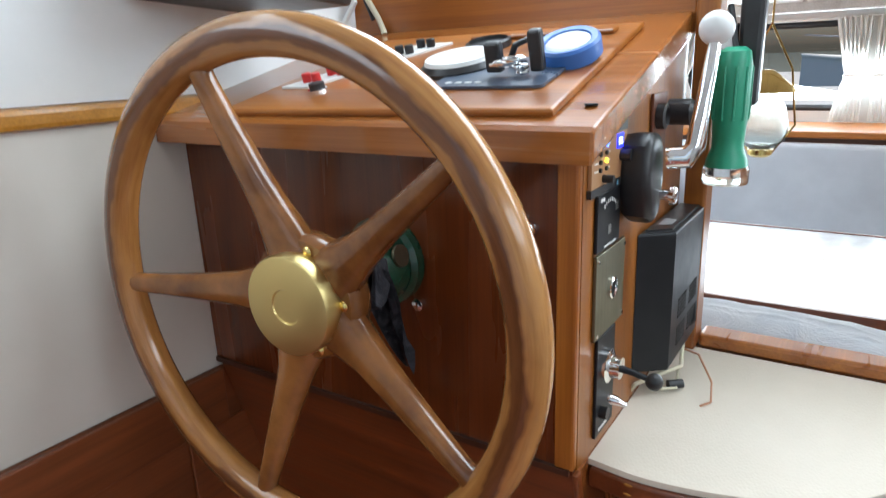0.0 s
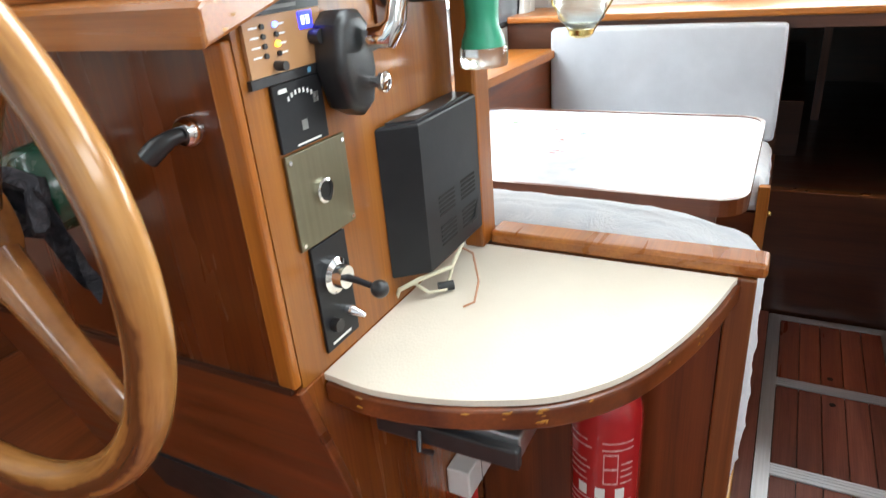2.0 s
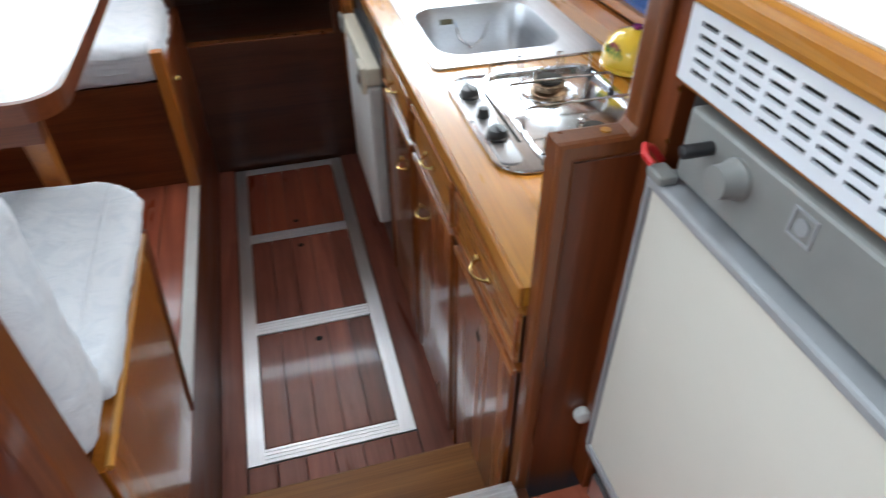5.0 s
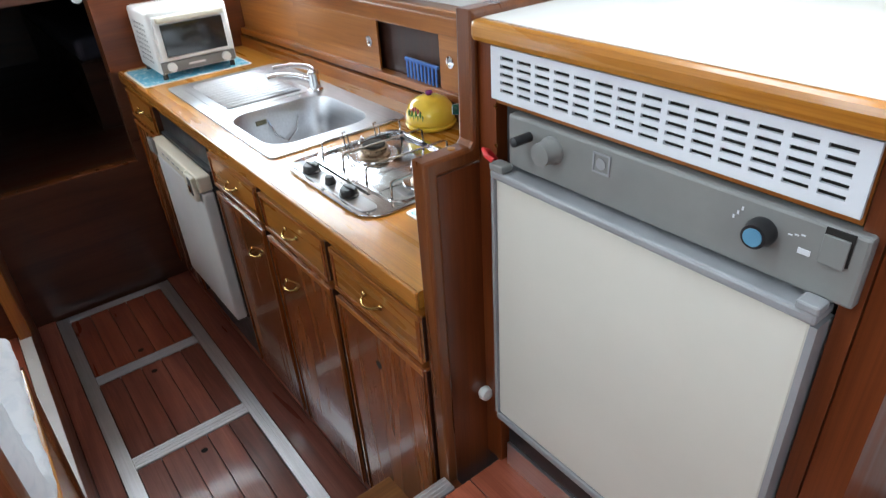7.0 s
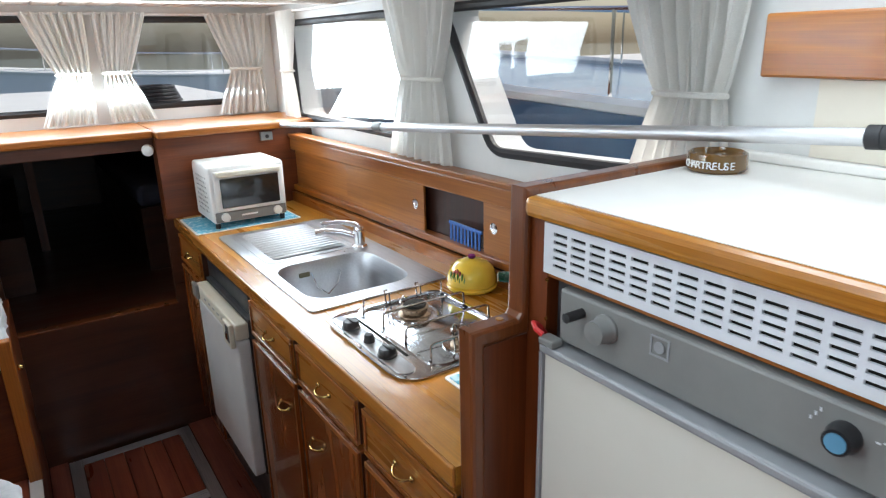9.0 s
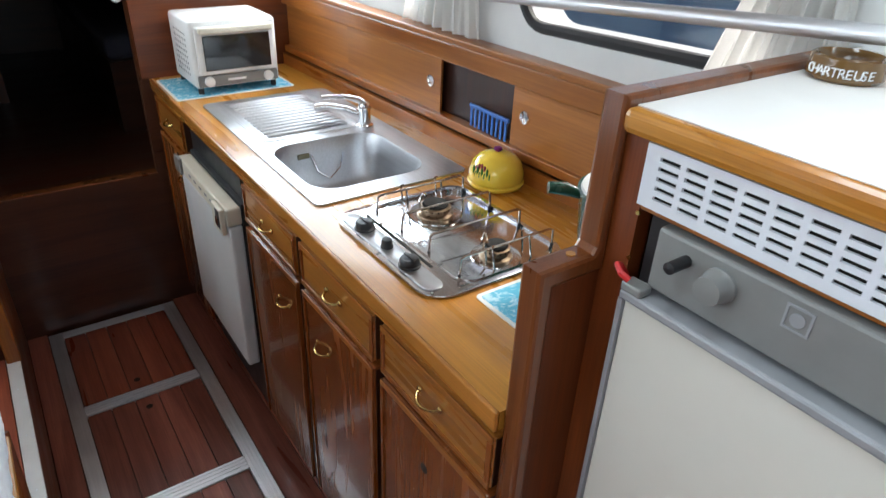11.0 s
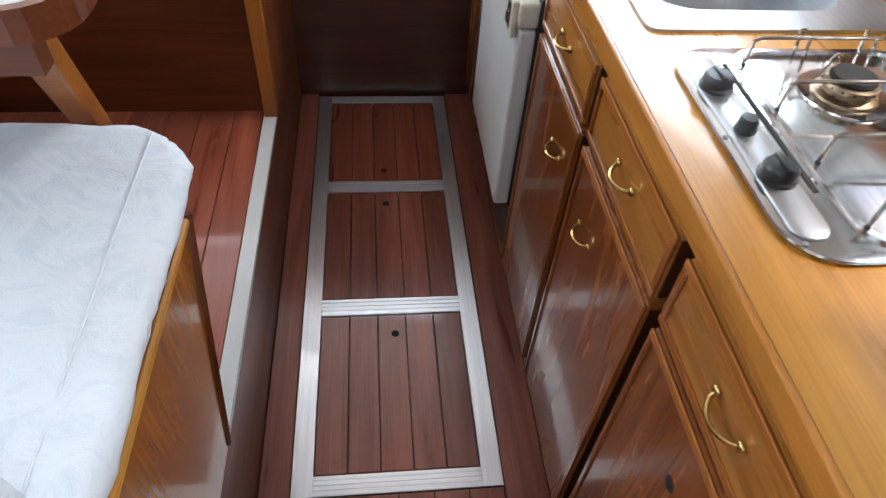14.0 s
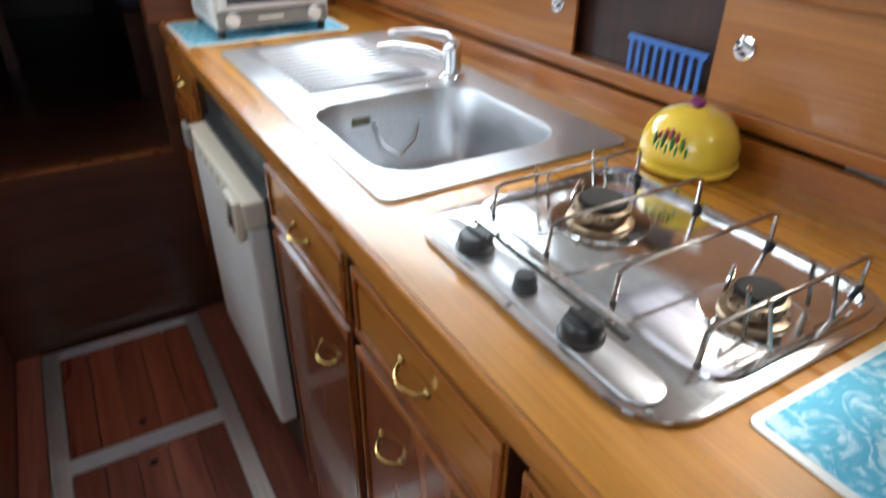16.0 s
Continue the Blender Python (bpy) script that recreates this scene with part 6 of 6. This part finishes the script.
part("wire", tube(bmesh.new(), [(-0.45, 0.94, 1.19), (-0.435, 0.955, 1.21), (-0.44, 0.975, 1.23)], 0.003, 6), black_plastic, wires, smooth=True)
part("connector", cyl(bmesh.new(), (-0.44, 0.85, 1.158), (-0.425, 0.862, 1.158), 0.006), black_plastic, wires, smooth=True)

settle(wires, (0, 0, 0), (0.034, -0.035, 0.032))

# tray beside the helm and the divider behind it
KN = [Vector(p) for p in ((-0.5, 0.632), (-0.441, 0.627), (-0.383, 0.622), (-0.325, 0.63), (-0.27, 0.647), (-0.21, 0.678), (-0.16, 0.733), (-0.124, 0.81), (-0.1, 0.89), (-0.084, 0.964), (-0.08, 1.0))]
TR = []
for a, b, c, d in zip(KN, KN[1:], KN[2:], KN[3:]):
    for i in range(6):
        t = i / 6
        q = 0.5 * ((2 * b) + (c - a) * t + (2 * a - 5 * b + 4 * c - d) * t * t + (3 * b - a - 3 * c + d) * t ** 3)
        TR.append((q.x, min(0.964, q.y)))
TR += [(-0.083, 0.964), (-0.44, 0.964)]
tray = thing("chart_tray", (-0.3, 0.85, 1.12), "cream laminate tray with a curved worn wooden edge", "tray")
part("top", prism(bmesh.new(), TR, 1.175, 1.182), tray_cream, tray, "cream laminate surface")
EDG = [(x + 0.004, y - 0.004) if y < 0.96 else (x + 0.004, y) for x, y in TR[:-1]] + [(-0.44, 0.964)]
part("edge", prism(bmesh.new(), EDG, 1.15, 1.174, bev=0.003), mah_y, tray, "worn reddish wooden edge")
rc = random.Random(4)
for i in range(22):
    k = rc.choice([4, 10, 15, 19, 22, 24, 26, 28, 30, 32, 34, 36, 38, 39, 40])
    p, q = Vector((*EDG[k], 0)), Vector((*EDG[k + 1], 0))
    d = (q - p).normalized()
    m = Matrix.Translation(p.lerp(q, rc.random()) + Vector((0, 0, 1.1725 - rc.random() ** 2 * 0.016))) @ Matrix.Rotation(math.atan2(d.y, d.x), 4, "Z") @ Matrix.Diagonal((1.0 + 2 * rc.random(), 0.35, 0.8, 1))
    bm = bmesh.new()
    bmesh.ops.create_icosphere(bm, subdivisions=1, radius=0.001 + 0.0012 * rc.random(), matrix=m)
    part("bare_chip", bm, gold_x, tray, "pale bare wood where varnish chipped")

div = thing("divider", (-0.3, 1.02, WH), "varnished divider behind the tray with capped rail and end post", "divider")
part("panel", bx(-0.438, -0.095, 0.968, 1.03, WH, 1.182), mah_z, div, "reddish panel")
part("rail", bx(-0.402, -0.052, 0.965, 1.01, 1.183, 1.202, bev=0.005), cab_y, div, "capping rail")
part("post", bx(-0.094, -0.062, 0.963, 1.03, WH, 1.182, bev=0.003), frame_z, div, "end post")

ext = thing("fire_extinguisher", (-0.228, 0.935, 0.75), "red fire extinguisher with white printed label on a wall bracket", "fire extinguisher")
EC = (-0.228, 0.935, 0.09)
part("bottle", lathe(bmesh.new(), [(0.044, 0.662), (0.049, 0.668), (0.05, 0.68), (0.05, 0.895), (0.046, 0.92), (0.034, 0.943), (0.018, 0.957), (0.014, 0.968), (0.014, 0.99), (0.0, 0.992)], 40, EC), red_paint, ext, smooth=True)
part("valve", lathe(bmesh.new(), [(0.013, 0.99), (0.014, 1.004), (0.01, 1.012), (0, 1.012)], 20, EC), brass, ext, smooth=True)
part("lever", box(bx(-0.238, -0.218, 0.87, 0.95, 1.1, 1.105, bev=0.002), -0.236, -0.22, 0.88, 0.94, 1.108, 1.113, bev=0.002), black_metal, ext)
part("gauge", cyl(bmesh.new(), (-0.214, 0.935, 1.09), (-0.204, 0.935, 1.09), 0.01), chrome, ext)
def label_patch(a0, a1, z0, z1, mat, name, r=0.0504):
    bm = bmesh.new()
    k = 8
    lo = [bm.verts.new((EC[0] + r * math.cos(radians(a0 + (a1 - a0) * i / k)), EC[1] + r * math.sin(radians(a0 + (a1 - a0) * i / k)), z0 + EC[2])) for i in range(k + 1)]
    hi = [bm.verts.new((v.co.x, v.co.y, z1 + EC[2])) for v in lo]
    for i in range(k):
        bm.faces.new((lo[i], lo[i + 1], hi[i + 1], hi[i]))
    part(name, bm, mat, ext)


faded = mottled("faded_print", (0.5, 0.08, 0.08), (0.7, 0.5, 0.5), 260, 0.5)
rb = random.Random(8)
for z in (0.872, 0.86, 0.834, 0.823, 0.812, 0.8, 0.765, 0.755, 0.745, 0.715, 0.705, 0.695):
    wide = z > 0.85 or z < 0.77
    label_patch(218, 252 + rb.random() * 10, z, z + 0.003, faded, "print_line")
    label_patch(278 + (0 if wide else 30), 330, z, z + 0.003, faded, "print_line")


for a in (238, 268, 300):
    label_patch(a, a + 16, 0.772, 0.792, white_paint, "label_square")
label_patch(280, 304, 0.8, 0.855, faded, "label_frame")
label_patch(282, 302, 0.803, 0.826, red_paint, "label_picture", 0.0506)
label_patch(282, 302, 0.83, 0.852, red_paint, "label_picture", 0.0506)
br = thing("extinguisher_bracket", (-0.228, 0.97, 0.74), "thin black wire bracket holding the extinguisher", "bracket")
part("loop", tube(bmesh.new(), [(-0.288, 0.999, 0.758), (-0.285, 0.93, 0.752), (-0.263, 0.885, 0.75), (-0.228, 0.876, 0.749), (-0.193, 0.885, 0.75), (-0.171, 0.93, 0.752), (-0.168, 0.999, 0.758)], 0.0028, 6), black_metal, br, smooth=True)
part("floor_plate", bx(-0.273, -0.183, 0.895, 0.999, 0.744, 0.7475), black_metal, br)
for ob in (ext, br):
    settle(ob, (-0.228, 0.935, 1.04), (-0.218, 0.905, 1.046), 0.94)
bxw = thing("junction_box", (-0.46, 0.9, 0.8), "white plastic connection box with red connectors hanging below", "junction box")
part("case", bx(-0.4395, -0.402, 0.845, 0.962, 0.812, 0.862, bev=0.003), white_plastic, bxw)
part("seam", bx(-0.4395, -0.4015, 0.888, 0.89, 0.8115, 0.8625), fridge_grey, bxw)
for z in (0.825, 0.848):
    part("screw", cyl(bmesh.new(), (-0.403, 0.925, z), (-0.401, 0.925, z), 0.003, n=10), fridge_grey, bxw)
part("connector", box(bx(-0.435, -0.42, 0.87, 0.89, 0.77, 0.811, bev=0.003), -0.417, -0.408, 0.875, 0.885, 0.757, 0.811, bev=0.003), red_plastic, bxw, "red connector")
plug = thing("plug", (-0.485, 0.86, 0.71), "small black and red plug on the side panel", "plug")
part("body", cyl(bmesh.new(), (-0.497, 0.85, 0.71), (-0.475, 0.852, 0.712), 0.009), black_plastic, plug, smooth=True)
part("tip", cyl(bmesh.new(), (-0.475, 0.852, 0.712), (-0.462, 0.862, 0.708), 0.006), red_plastic, plug, smooth=True)
settle(plug, (-0.497, 0.85, 0.71), (-0.44, 0.83, 0.75))
und = thing("car_stereo", (-0.32, 0.73, 1.1), "silver and black slim unit fixed below the tray", "electronic unit")
part("case", bx(-0.41, -0.255, 0.695, 0.79, 1.088, 1.117, bev=0.003), steel, und)
part("front", bx(-0.412, -0.253, 0.684, 0.696, 1.084, 1.108, bev=0.003), black_plastic, und)
part("cable", tube(bmesh.new(), [(-0.36, 0.684, 1.1), (-0.355, 0.674, 1.085), (-0.35, 0.69, 1.07)], 0.003, 6), black_plastic, und, smooth=True)
settle(und, (0, 0, 0), (0.014, -0.04, 0.024))
tch = thing("torch", (-0.405, 0.955, 1.42), "green plastic torch with clear head hanging from a strap", "torch")
TC = (-0.402, 0.955, 0.0)
part("body", lathe(bmesh.new(), [(0.012, 1.606), (0.02, 1.6), (0.0235, 1.58), (0.0235, 1.52), (0.021, 1.485), (0.021, 1.47), (0.027, 1.455), (0.0285, 1.445), (0.0, 1.445)], 32, TC), green_plastic, tch, smooth=True)
for k in range(10):
    a = 2 * math.pi * k / 10
    part("grip_rib", cyl(bmesh.new(), (TC[0] + 0.0232 * math.cos(a), TC[1] + 0.0232 * math.sin(a), 1.51), (TC[0] + 0.0232 * math.cos(a), TC[1] + 0.0232 * math.sin(a), 1.58), 0.002, n=6), green_plastic, tch, smooth=True)
part("head", lathe(bmesh.new(), [(0.0295, 1.446), (0.031, 1.44), (0.031, 1.424), (0.0295, 1.421), (0.0, 1.421)], 32, TC), clear_plastic, tch, "clear plastic head", smooth=True)
part("strap", tube(bmesh.new(), [(TC[0], TC[1], 1.605), (TC[0] - 0.006, TC[1] + 0.01, 1.63), (TC[0] - 0.015, TC[1] + 0.025, 1.66)], 0.004, 8), black_plastic, tch, smooth=True)
hd = thing("handset", (-0.385, 0.985, 1.55), "black handset clipped beside the torch", "handset")
part("body", bx(-0.4, -0.372, 0.972, 0.998, 1.52, 1.66, bev=0.006), black_plastic, hd)
part("clip", bx(-0.424, -0.401, 0.982, 0.998, 1.58, 1.62, bev=0.003), chrome, hd)
chn = thing("chain", (-0.42, 0.975, 1.62), "short chrome chain hanging from the corner post", "chain")
for i in range(6):
    zz = 1.66 + 0.013 * i
    c = [(-0.418 + (0.005 if i % 2 else 0) * math.cos(t), 0.972 + (0 if i % 2 else 0.005) * math.cos(t), zz + 0.009 * math.sin(t)) for t in (0, 0.9, 1.8, 2.7, 3.6, 4.5, 5.4)]
    part("link", tube(bmesh.new(), c, 0.0018, 6, True), chrome, chn, smooth=True)

settle(tch, (-0.402, 0.955, 1.421), (-0.377, 0.92, 1.435), 0.9)
for ob in (hd, chn):
    settle(ob, (0, 0, 0), (0.022, -0.04, 0.01))

# oil lamp in the saloon
lamp = thing("oil_lamp", (-0.4, 1.4, 1.4), "brass hanging oil lamp with glass globe and flat shade", "lamp")
LC = (-0.4, 1.4, 0.0)
part("shade", lathe(bmesh.new(), [(0.008, 1.56), (0.02, 1.552), (0.05, 1.524), (0.051, 1.52), (0.02, 1.549), (0.006, 1.556)], 32, LC), brass, lamp, smooth=True)
part("globe", lathe(bmesh.new(), [(0.022, 1.416), (0.04, 1.432), (0.045, 1.46), (0.035, 1.495), (0.02, 1.52), (0.019, 1.52), (0.034, 1.495), (0.044, 1.46), (0.039, 1.433), (0.021, 1.418)], 32, LC), clear_plastic, lamp, "clear glass globe", smooth=True)
part("font", lathe(bmesh.new(), [(0.016, 1.4), (0.022, 1.405), (0.022, 1.414), (0.0, 1.415)], 32, LC), brass, lamp, "small brass collar", smooth=True)
for s in (-1, 1):
    part("hanger", tube(bmesh.new(), [(LC[0] + s * 0.02, 1.4, 1.408), (LC[0] + s * 0.054, 1.4, 1.46), (LC[0] + s * 0.04, 1.4, 1.56), (LC[0], 1.4, 1.64), (LC[0], 1.4, 1.735)], 0.002, 6), brass, lamp, smooth=True)

cab = thing("cable_bundle", (-0.95, 0.98, 1.65), "cream and dark cables running down to the helm top", "cables")
part("cable", tube(bmesh.new(), [(-1.02, 0.985, 1.76), (-1.0, 0.975, 1.72), (-0.97, 0.97, 1.68), (-0.955, 0.965, 1.655)], 0.005, 8), wire_cream, cab, smooth=True)
part("cable", tube(bmesh.new(), [(-1.04, 0.985, 1.76), (-1.02, 0.97, 1.71), (-1.045, 0.96, 1.67), (-1.05, 0.95, 1.65)], 0.005, 8), white_plastic, cab, smooth=True)
part("cable", tube(bmesh.new(), [(-1.03, 0.988, 1.76), (-1.005, 0.98, 1.715), (-0.985, 0.975, 1.68)], 0.004, 8), black_plastic, cab, smooth=True)
settle(cab, (0, 0, 0), (0.025, -0.02, -0.01))
mon = thing("display_screen", (-1.0, 0.78, 1.7), "dark bottom edge of a hanging display above the helm", "display")
part("case", prism(bmesh.new(), [(0.55, 1.688), (0.76, 1.675), (0.77, 1.69), (0.77, 1.8), (0.55, 1.8)], -1.028, -0.84, "x", bev=0.006), black_plastic, mon)
part("arm", cyl(bmesh.new(), (-1.0, 0.76, 1.75), (-1.0, 1.0, 1.8), 0.012), black_metal, mon)

# small things on the walls
ws = thing("wall_lamp", (0.49, 3.0, 1.22), "small white lamp at the corner of the opening", "lamp")
part("body", lathe(bmesh.new(), [(0.014, 0), (0.022, 0.012), (0.02, 0.03), (0.0, 0.036)], 20, (0.478, 3.018, 1.205), (-0.2, -1, -0.2)), white_plastic, ws, smooth=True)
cl = thing("ceiling_lamp", (0.85, 2.3, 1.7), "flat white round ceiling lamp", "lamp")
part("base", lathe(bmesh.new(), [(0.06, 0), (0.06, 0.01), (0.045, 0.028), (0.0, 0.034)], 32, (0.85, 2.35, 1.734), (0, 0, -1)), white_plastic, cl, smooth=True)
box2 = thing("socket_box", (1.0, 2.95, 1.22), "small grey socket on the panel behind the oven", "socket")
part("case", bx(0.9, 0.95, 2.952, 2.968, 1.2, 1.235, bev=0.003), fridge_grey, box2)
part("pin", cyl(bmesh.new(), (0.925, 2.952, 1.217), (0.925, 2.948, 1.217), 0.008), black_plastic, box2)

# ---- outside ----
solid("foredeck", bx(-1.25, 1.25, 3.415, 6.0, 1.24, 1.29), mottled("deck_paint", (0.6, 0.6, 0.58), (0.7, 0.7, 0.68), 3, 0.6), "pale painted foredeck outside the windows", "deck")
pulpit = thing("coiled_rope", (0.75, 4.2, 1.29), "dark coiled rope on the foredeck", "rope")
for k in range(5):
    part("coil", tube(bmesh.new(), [(0.75 + (0.13 - 0.008 * k) * math.cos(t * 0.5), 4.2 + (0.13 - 0.008 * k) * math.sin(t * 0.5), 1.3 + 0.018 * k) for t in range(12)], 0.011, 8, True), black_metal, pulpit, smooth=True)


def moored_boat(x, y, z, yaw, hull, label, length=9.0, decked=False):
    th = new("moored_boat")
    th.matrix_basis = pose(x, y, z, 0, 0, yaw)
    tagged(th, label, "boat", "moored boats")
    n = 14
    bm = bmesh.new()
    rings = []
    for i in range(n + 1):
        f = i / n
        w = 1.4 * (1 - max(0, (f - 0.45) / 0.55) ** 2.2) + 0.02
        s = 1.0 + 0.45 * f * f
        yy = length * (f - 0.5)
        rings.append([bm.verts.new((a * w, yy, b)) for a, b in ((-1, s), (-0.95, 0.3), (-0.8, -0.9), (0, -1.9), (0.8, -0.9), (0.95, 0.3), (1, s))])
    for p, q in zip(rings, rings[1:]):
        for j in range(6):
            bm.faces.new((p[j], p[j + 1], q[j + 1], q[j]))
        bm.faces.new((p[6], p[0], q[0], q[6]))
    bm.faces.new(rings[0])
    bmesh.ops.recalc_face_normals(bm, faces=bm.faces)
    part("hull", bm, hull, th, local=True, smooth=True)
    for s in (-1, 1):
        pts = []
        for i in range(n + 1):
            f = i / n
            pts.append((s * (1.4 * (1 - max(0, (f - 0.45) / 0.55) ** 2.2) + 0.03), length * (f - 0.5), 1.02 + 0.45 * f * f))
        part("rubbing_strake", tube(bmesh.new(), pts, 0.045, 6), white_paint, th, "white strake", local=True, smooth=True)
        part("guard_rail", tube(bmesh.new(), [(p[0] * 0.97, p[1], p[2] + 0.5) for p in pts], 0.013, 6), chrome, th, local=True, smooth=True)
        for p in pts[::3]:
            part("stanchion", cyl(bmesh.new(), (p[0] * 0.97, p[1], p[2]), (p[0] * 0.97, p[1], p[2] + 0.5), 0.012, n=6), chrome, th, local=True)
    if decked:
        part("deck", bx(-1.2, 1.2, -4.3, 1.5, 0.9, 1.06, bev=0.03), white_paint, th, "white deck", local=True)
        return th
    cabin = part("cabin", box(bx(-0.85, 0.85, -3.2, 1.2, 1.0, 1.75, bev=0.08), -0.75, 0.75, -2.6, -0.4, 1.75, 2.35, bev=0.08), white_paint, th, "white cabin", local=True)
    for s in (-1, 1):
        for k in range(3):
            xa = s * 0.852
            part("window", bx(min(xa, xa + s * 0.01), max(xa, xa + s * 0.01), -2.6 + k * 1.1, -1.8 + k * 1.1, 1.3, 1.58, bev=0.004), black_plastic, cabin, local=True)
    part("mast", cyl(bmesh.new(), (0, 0.6, 1.7), (0, 0.6, 9.0), 0.06, n=10), alu, th, local=True)
    return th


navy = mottled("navy_hull_paint", (0.07, 0.14, 0.24), (0.1, 0.19, 0.3), 3, 0.2, coat=0.5)
moored_boat(4.2, 3.6, 0.12, 4, navy, "steel blue open motor boat with white strake moored alongside", decked=True)
moored_boat(-5.0, 3.0, 0.2, 184, mottled("white_hull_paint", (0.76, 0.77, 0.78), (0.82, 0.83, 0.84), 3, 0.2), "white yacht moored on the port side")
moored_boat(2.5, 19.0, -0.1, 80, bpy.data.materials["white_hull_paint"], "white yacht moored ahead of the bow", decked=True)
quay = solid("quay", bx(-60, 60, 22, 40, -1.6, 0.3), mottled("quay_stone", (0.56, 0.55, 0.53), (0.66, 0.65, 0.62), 2, 0.8), "pale stone quay behind the boats", "quay")

# ---- floor pieces ----
HOLES = ((0.237, 1.92), (0.227, 2.414), (0.223, 2.573))


def planks(parent, xs, y0, y1, z, mat, gap=0.0025, thick=0.012):
    for a, b in zip(xs, xs[1:]):
        part("plank", bx(a + gap / 2, b - gap / 2, y0 + 0.001, y1 - 0.001, z - thick, z, bev=0.0012, seg=1), mat, parent)


def spread(a, b, k):
    return [a + (b - a) * i / k for i in range(k + 1)]


for y0, y1 in ((1.552, 1.982), (2.04, 2.469), (2.524, 2.958)):
    planks(floor, spread(0.047, 0.411, 5), y0, y1, 0.0, plank_y if y0 < 2.5 else plank_red)
planks(floor, [-0.069, -0.002], 1.0, 3.018, 0.0, plank_y)
planks(floor, [0.46, 0.556, 0.62], 1.0, 3.018, 0.0, plank_y)
planks(floor, spread(0.0, 0.458, 6), 1.24, 1.503, 0.0, plank_y)


def strip(x0, x1, y0, y1, z, along):
    bm = bx(x0, x1, y0, y1, z - 0.012, z + 0.001)
    k = 4
    for i in range(k):
        if along == "y":
            w = (x1 - x0) / k
            box(bm, x0 + i * w + 0.15 * w, x0 + (i + 1) * w - 0.15 * w, y0, y1, z + 0.001, z + 0.0026)
        else:
            w = (y1 - y0) / k
            box(bm, x0, x1, y0 + i * w + 0.15 * w, y0 + (i + 1) * w - 0.15 * w, z + 0.001, z + 0.0026)
    return bm


def screws(parent, pts, z):
    for x, y in pts:
        part("screw", cyl(bmesh.new(), (x, y, z), (x, y, z + 0.0012), 0.0018, n=8), alu, parent)


part("metal_strip", strip(0.0, 0.045, 1.505, 3.0, 0.0, "y"), alu, floor, "ribbed aluminium strip")
part("metal_strip", strip(0.413, 0.458, 1.505, 3.0, 0.0, "y"), alu, floor, "ribbed aluminium strip")
for y0, y1 in ((1.505, 1.55), (1.984, 2.038), (2.471, 2.522), (2.96, 3.0)):
    part("metal_strip", strip(0.0455, 0.4125, y0, y1, 0.0, "x"), alu_x, floor, "ribbed aluminium strip")
screws(floor, [(x, y) for x in (0.022, 0.436) for y in (1.52, 1.75, 1.95, 2.07, 2.27, 2.45, 2.54, 2.75, 2.95)], 0.0024)
for x, y in HOLES:
    part("finger_hole", cyl(bmesh.new(), (x, y, 0.0003), (x, y, 0.0009), 0.0105, n=16), hole_mat, floor, "dark finger hole")

planks(floor_dinette, [-1.1, -0.9, -0.81, -0.72, -0.63, -0.54, -0.45, -0.36, -0.27, -0.18, -0.103], 1.45, 2.47, DIN, plank_red)
part("edge_strip", bx(-0.102, -0.068, 1.484, 2.458, DIN - 0.012, DIN + 0.003, bev=0.001), white_plastic, floor_dinette, "white edge strip")
screws(floor_dinette, [(-0.085, y) for y in (1.52, 1.7, 1.9, 2.1, 2.3, 2.43)], DIN + 0.003)
planks(floor_wheelhouse, spread(-0.318, 0.438, 9), -1.5, 0.984, WH, plank_red)
planks(floor_wheelhouse, spread(-1.02, -0.352, 8), -1.5, 0.984, WH, plank_red)
planks(floor_wheelhouse, spread(0.472, 0.66, 2), -1.5, 0.984, WH, plank_red)
planks(floor_wheelhouse, spread(0.66, 1.2, 6), -1.5, 0.4, WH, plank_red)
part("metal_strip", strip(-0.35, -0.32, -1.5, 0.984, WH, "y"), alu, floor_wheelhouse, "ribbed aluminium strip")
part("metal_strip", strip(0.44, 0.47, -1.5, 0.984, WH, "y"), alu, floor_wheelhouse, "ribbed aluminium strip")
part("nosing", strip(-0.065, 0.53, 0.985, 1.02, WH, "x"), alu_x, floor_wheelhouse, "ribbed aluminium stair nosing")
screws(floor_wheelhouse, [(0.455, 0.95), (0.455, 0.85), (0.0, 1.003), (0.2, 1.003), (0.4, 1.003), (0.5, 1.003)], WH + 0.0024)
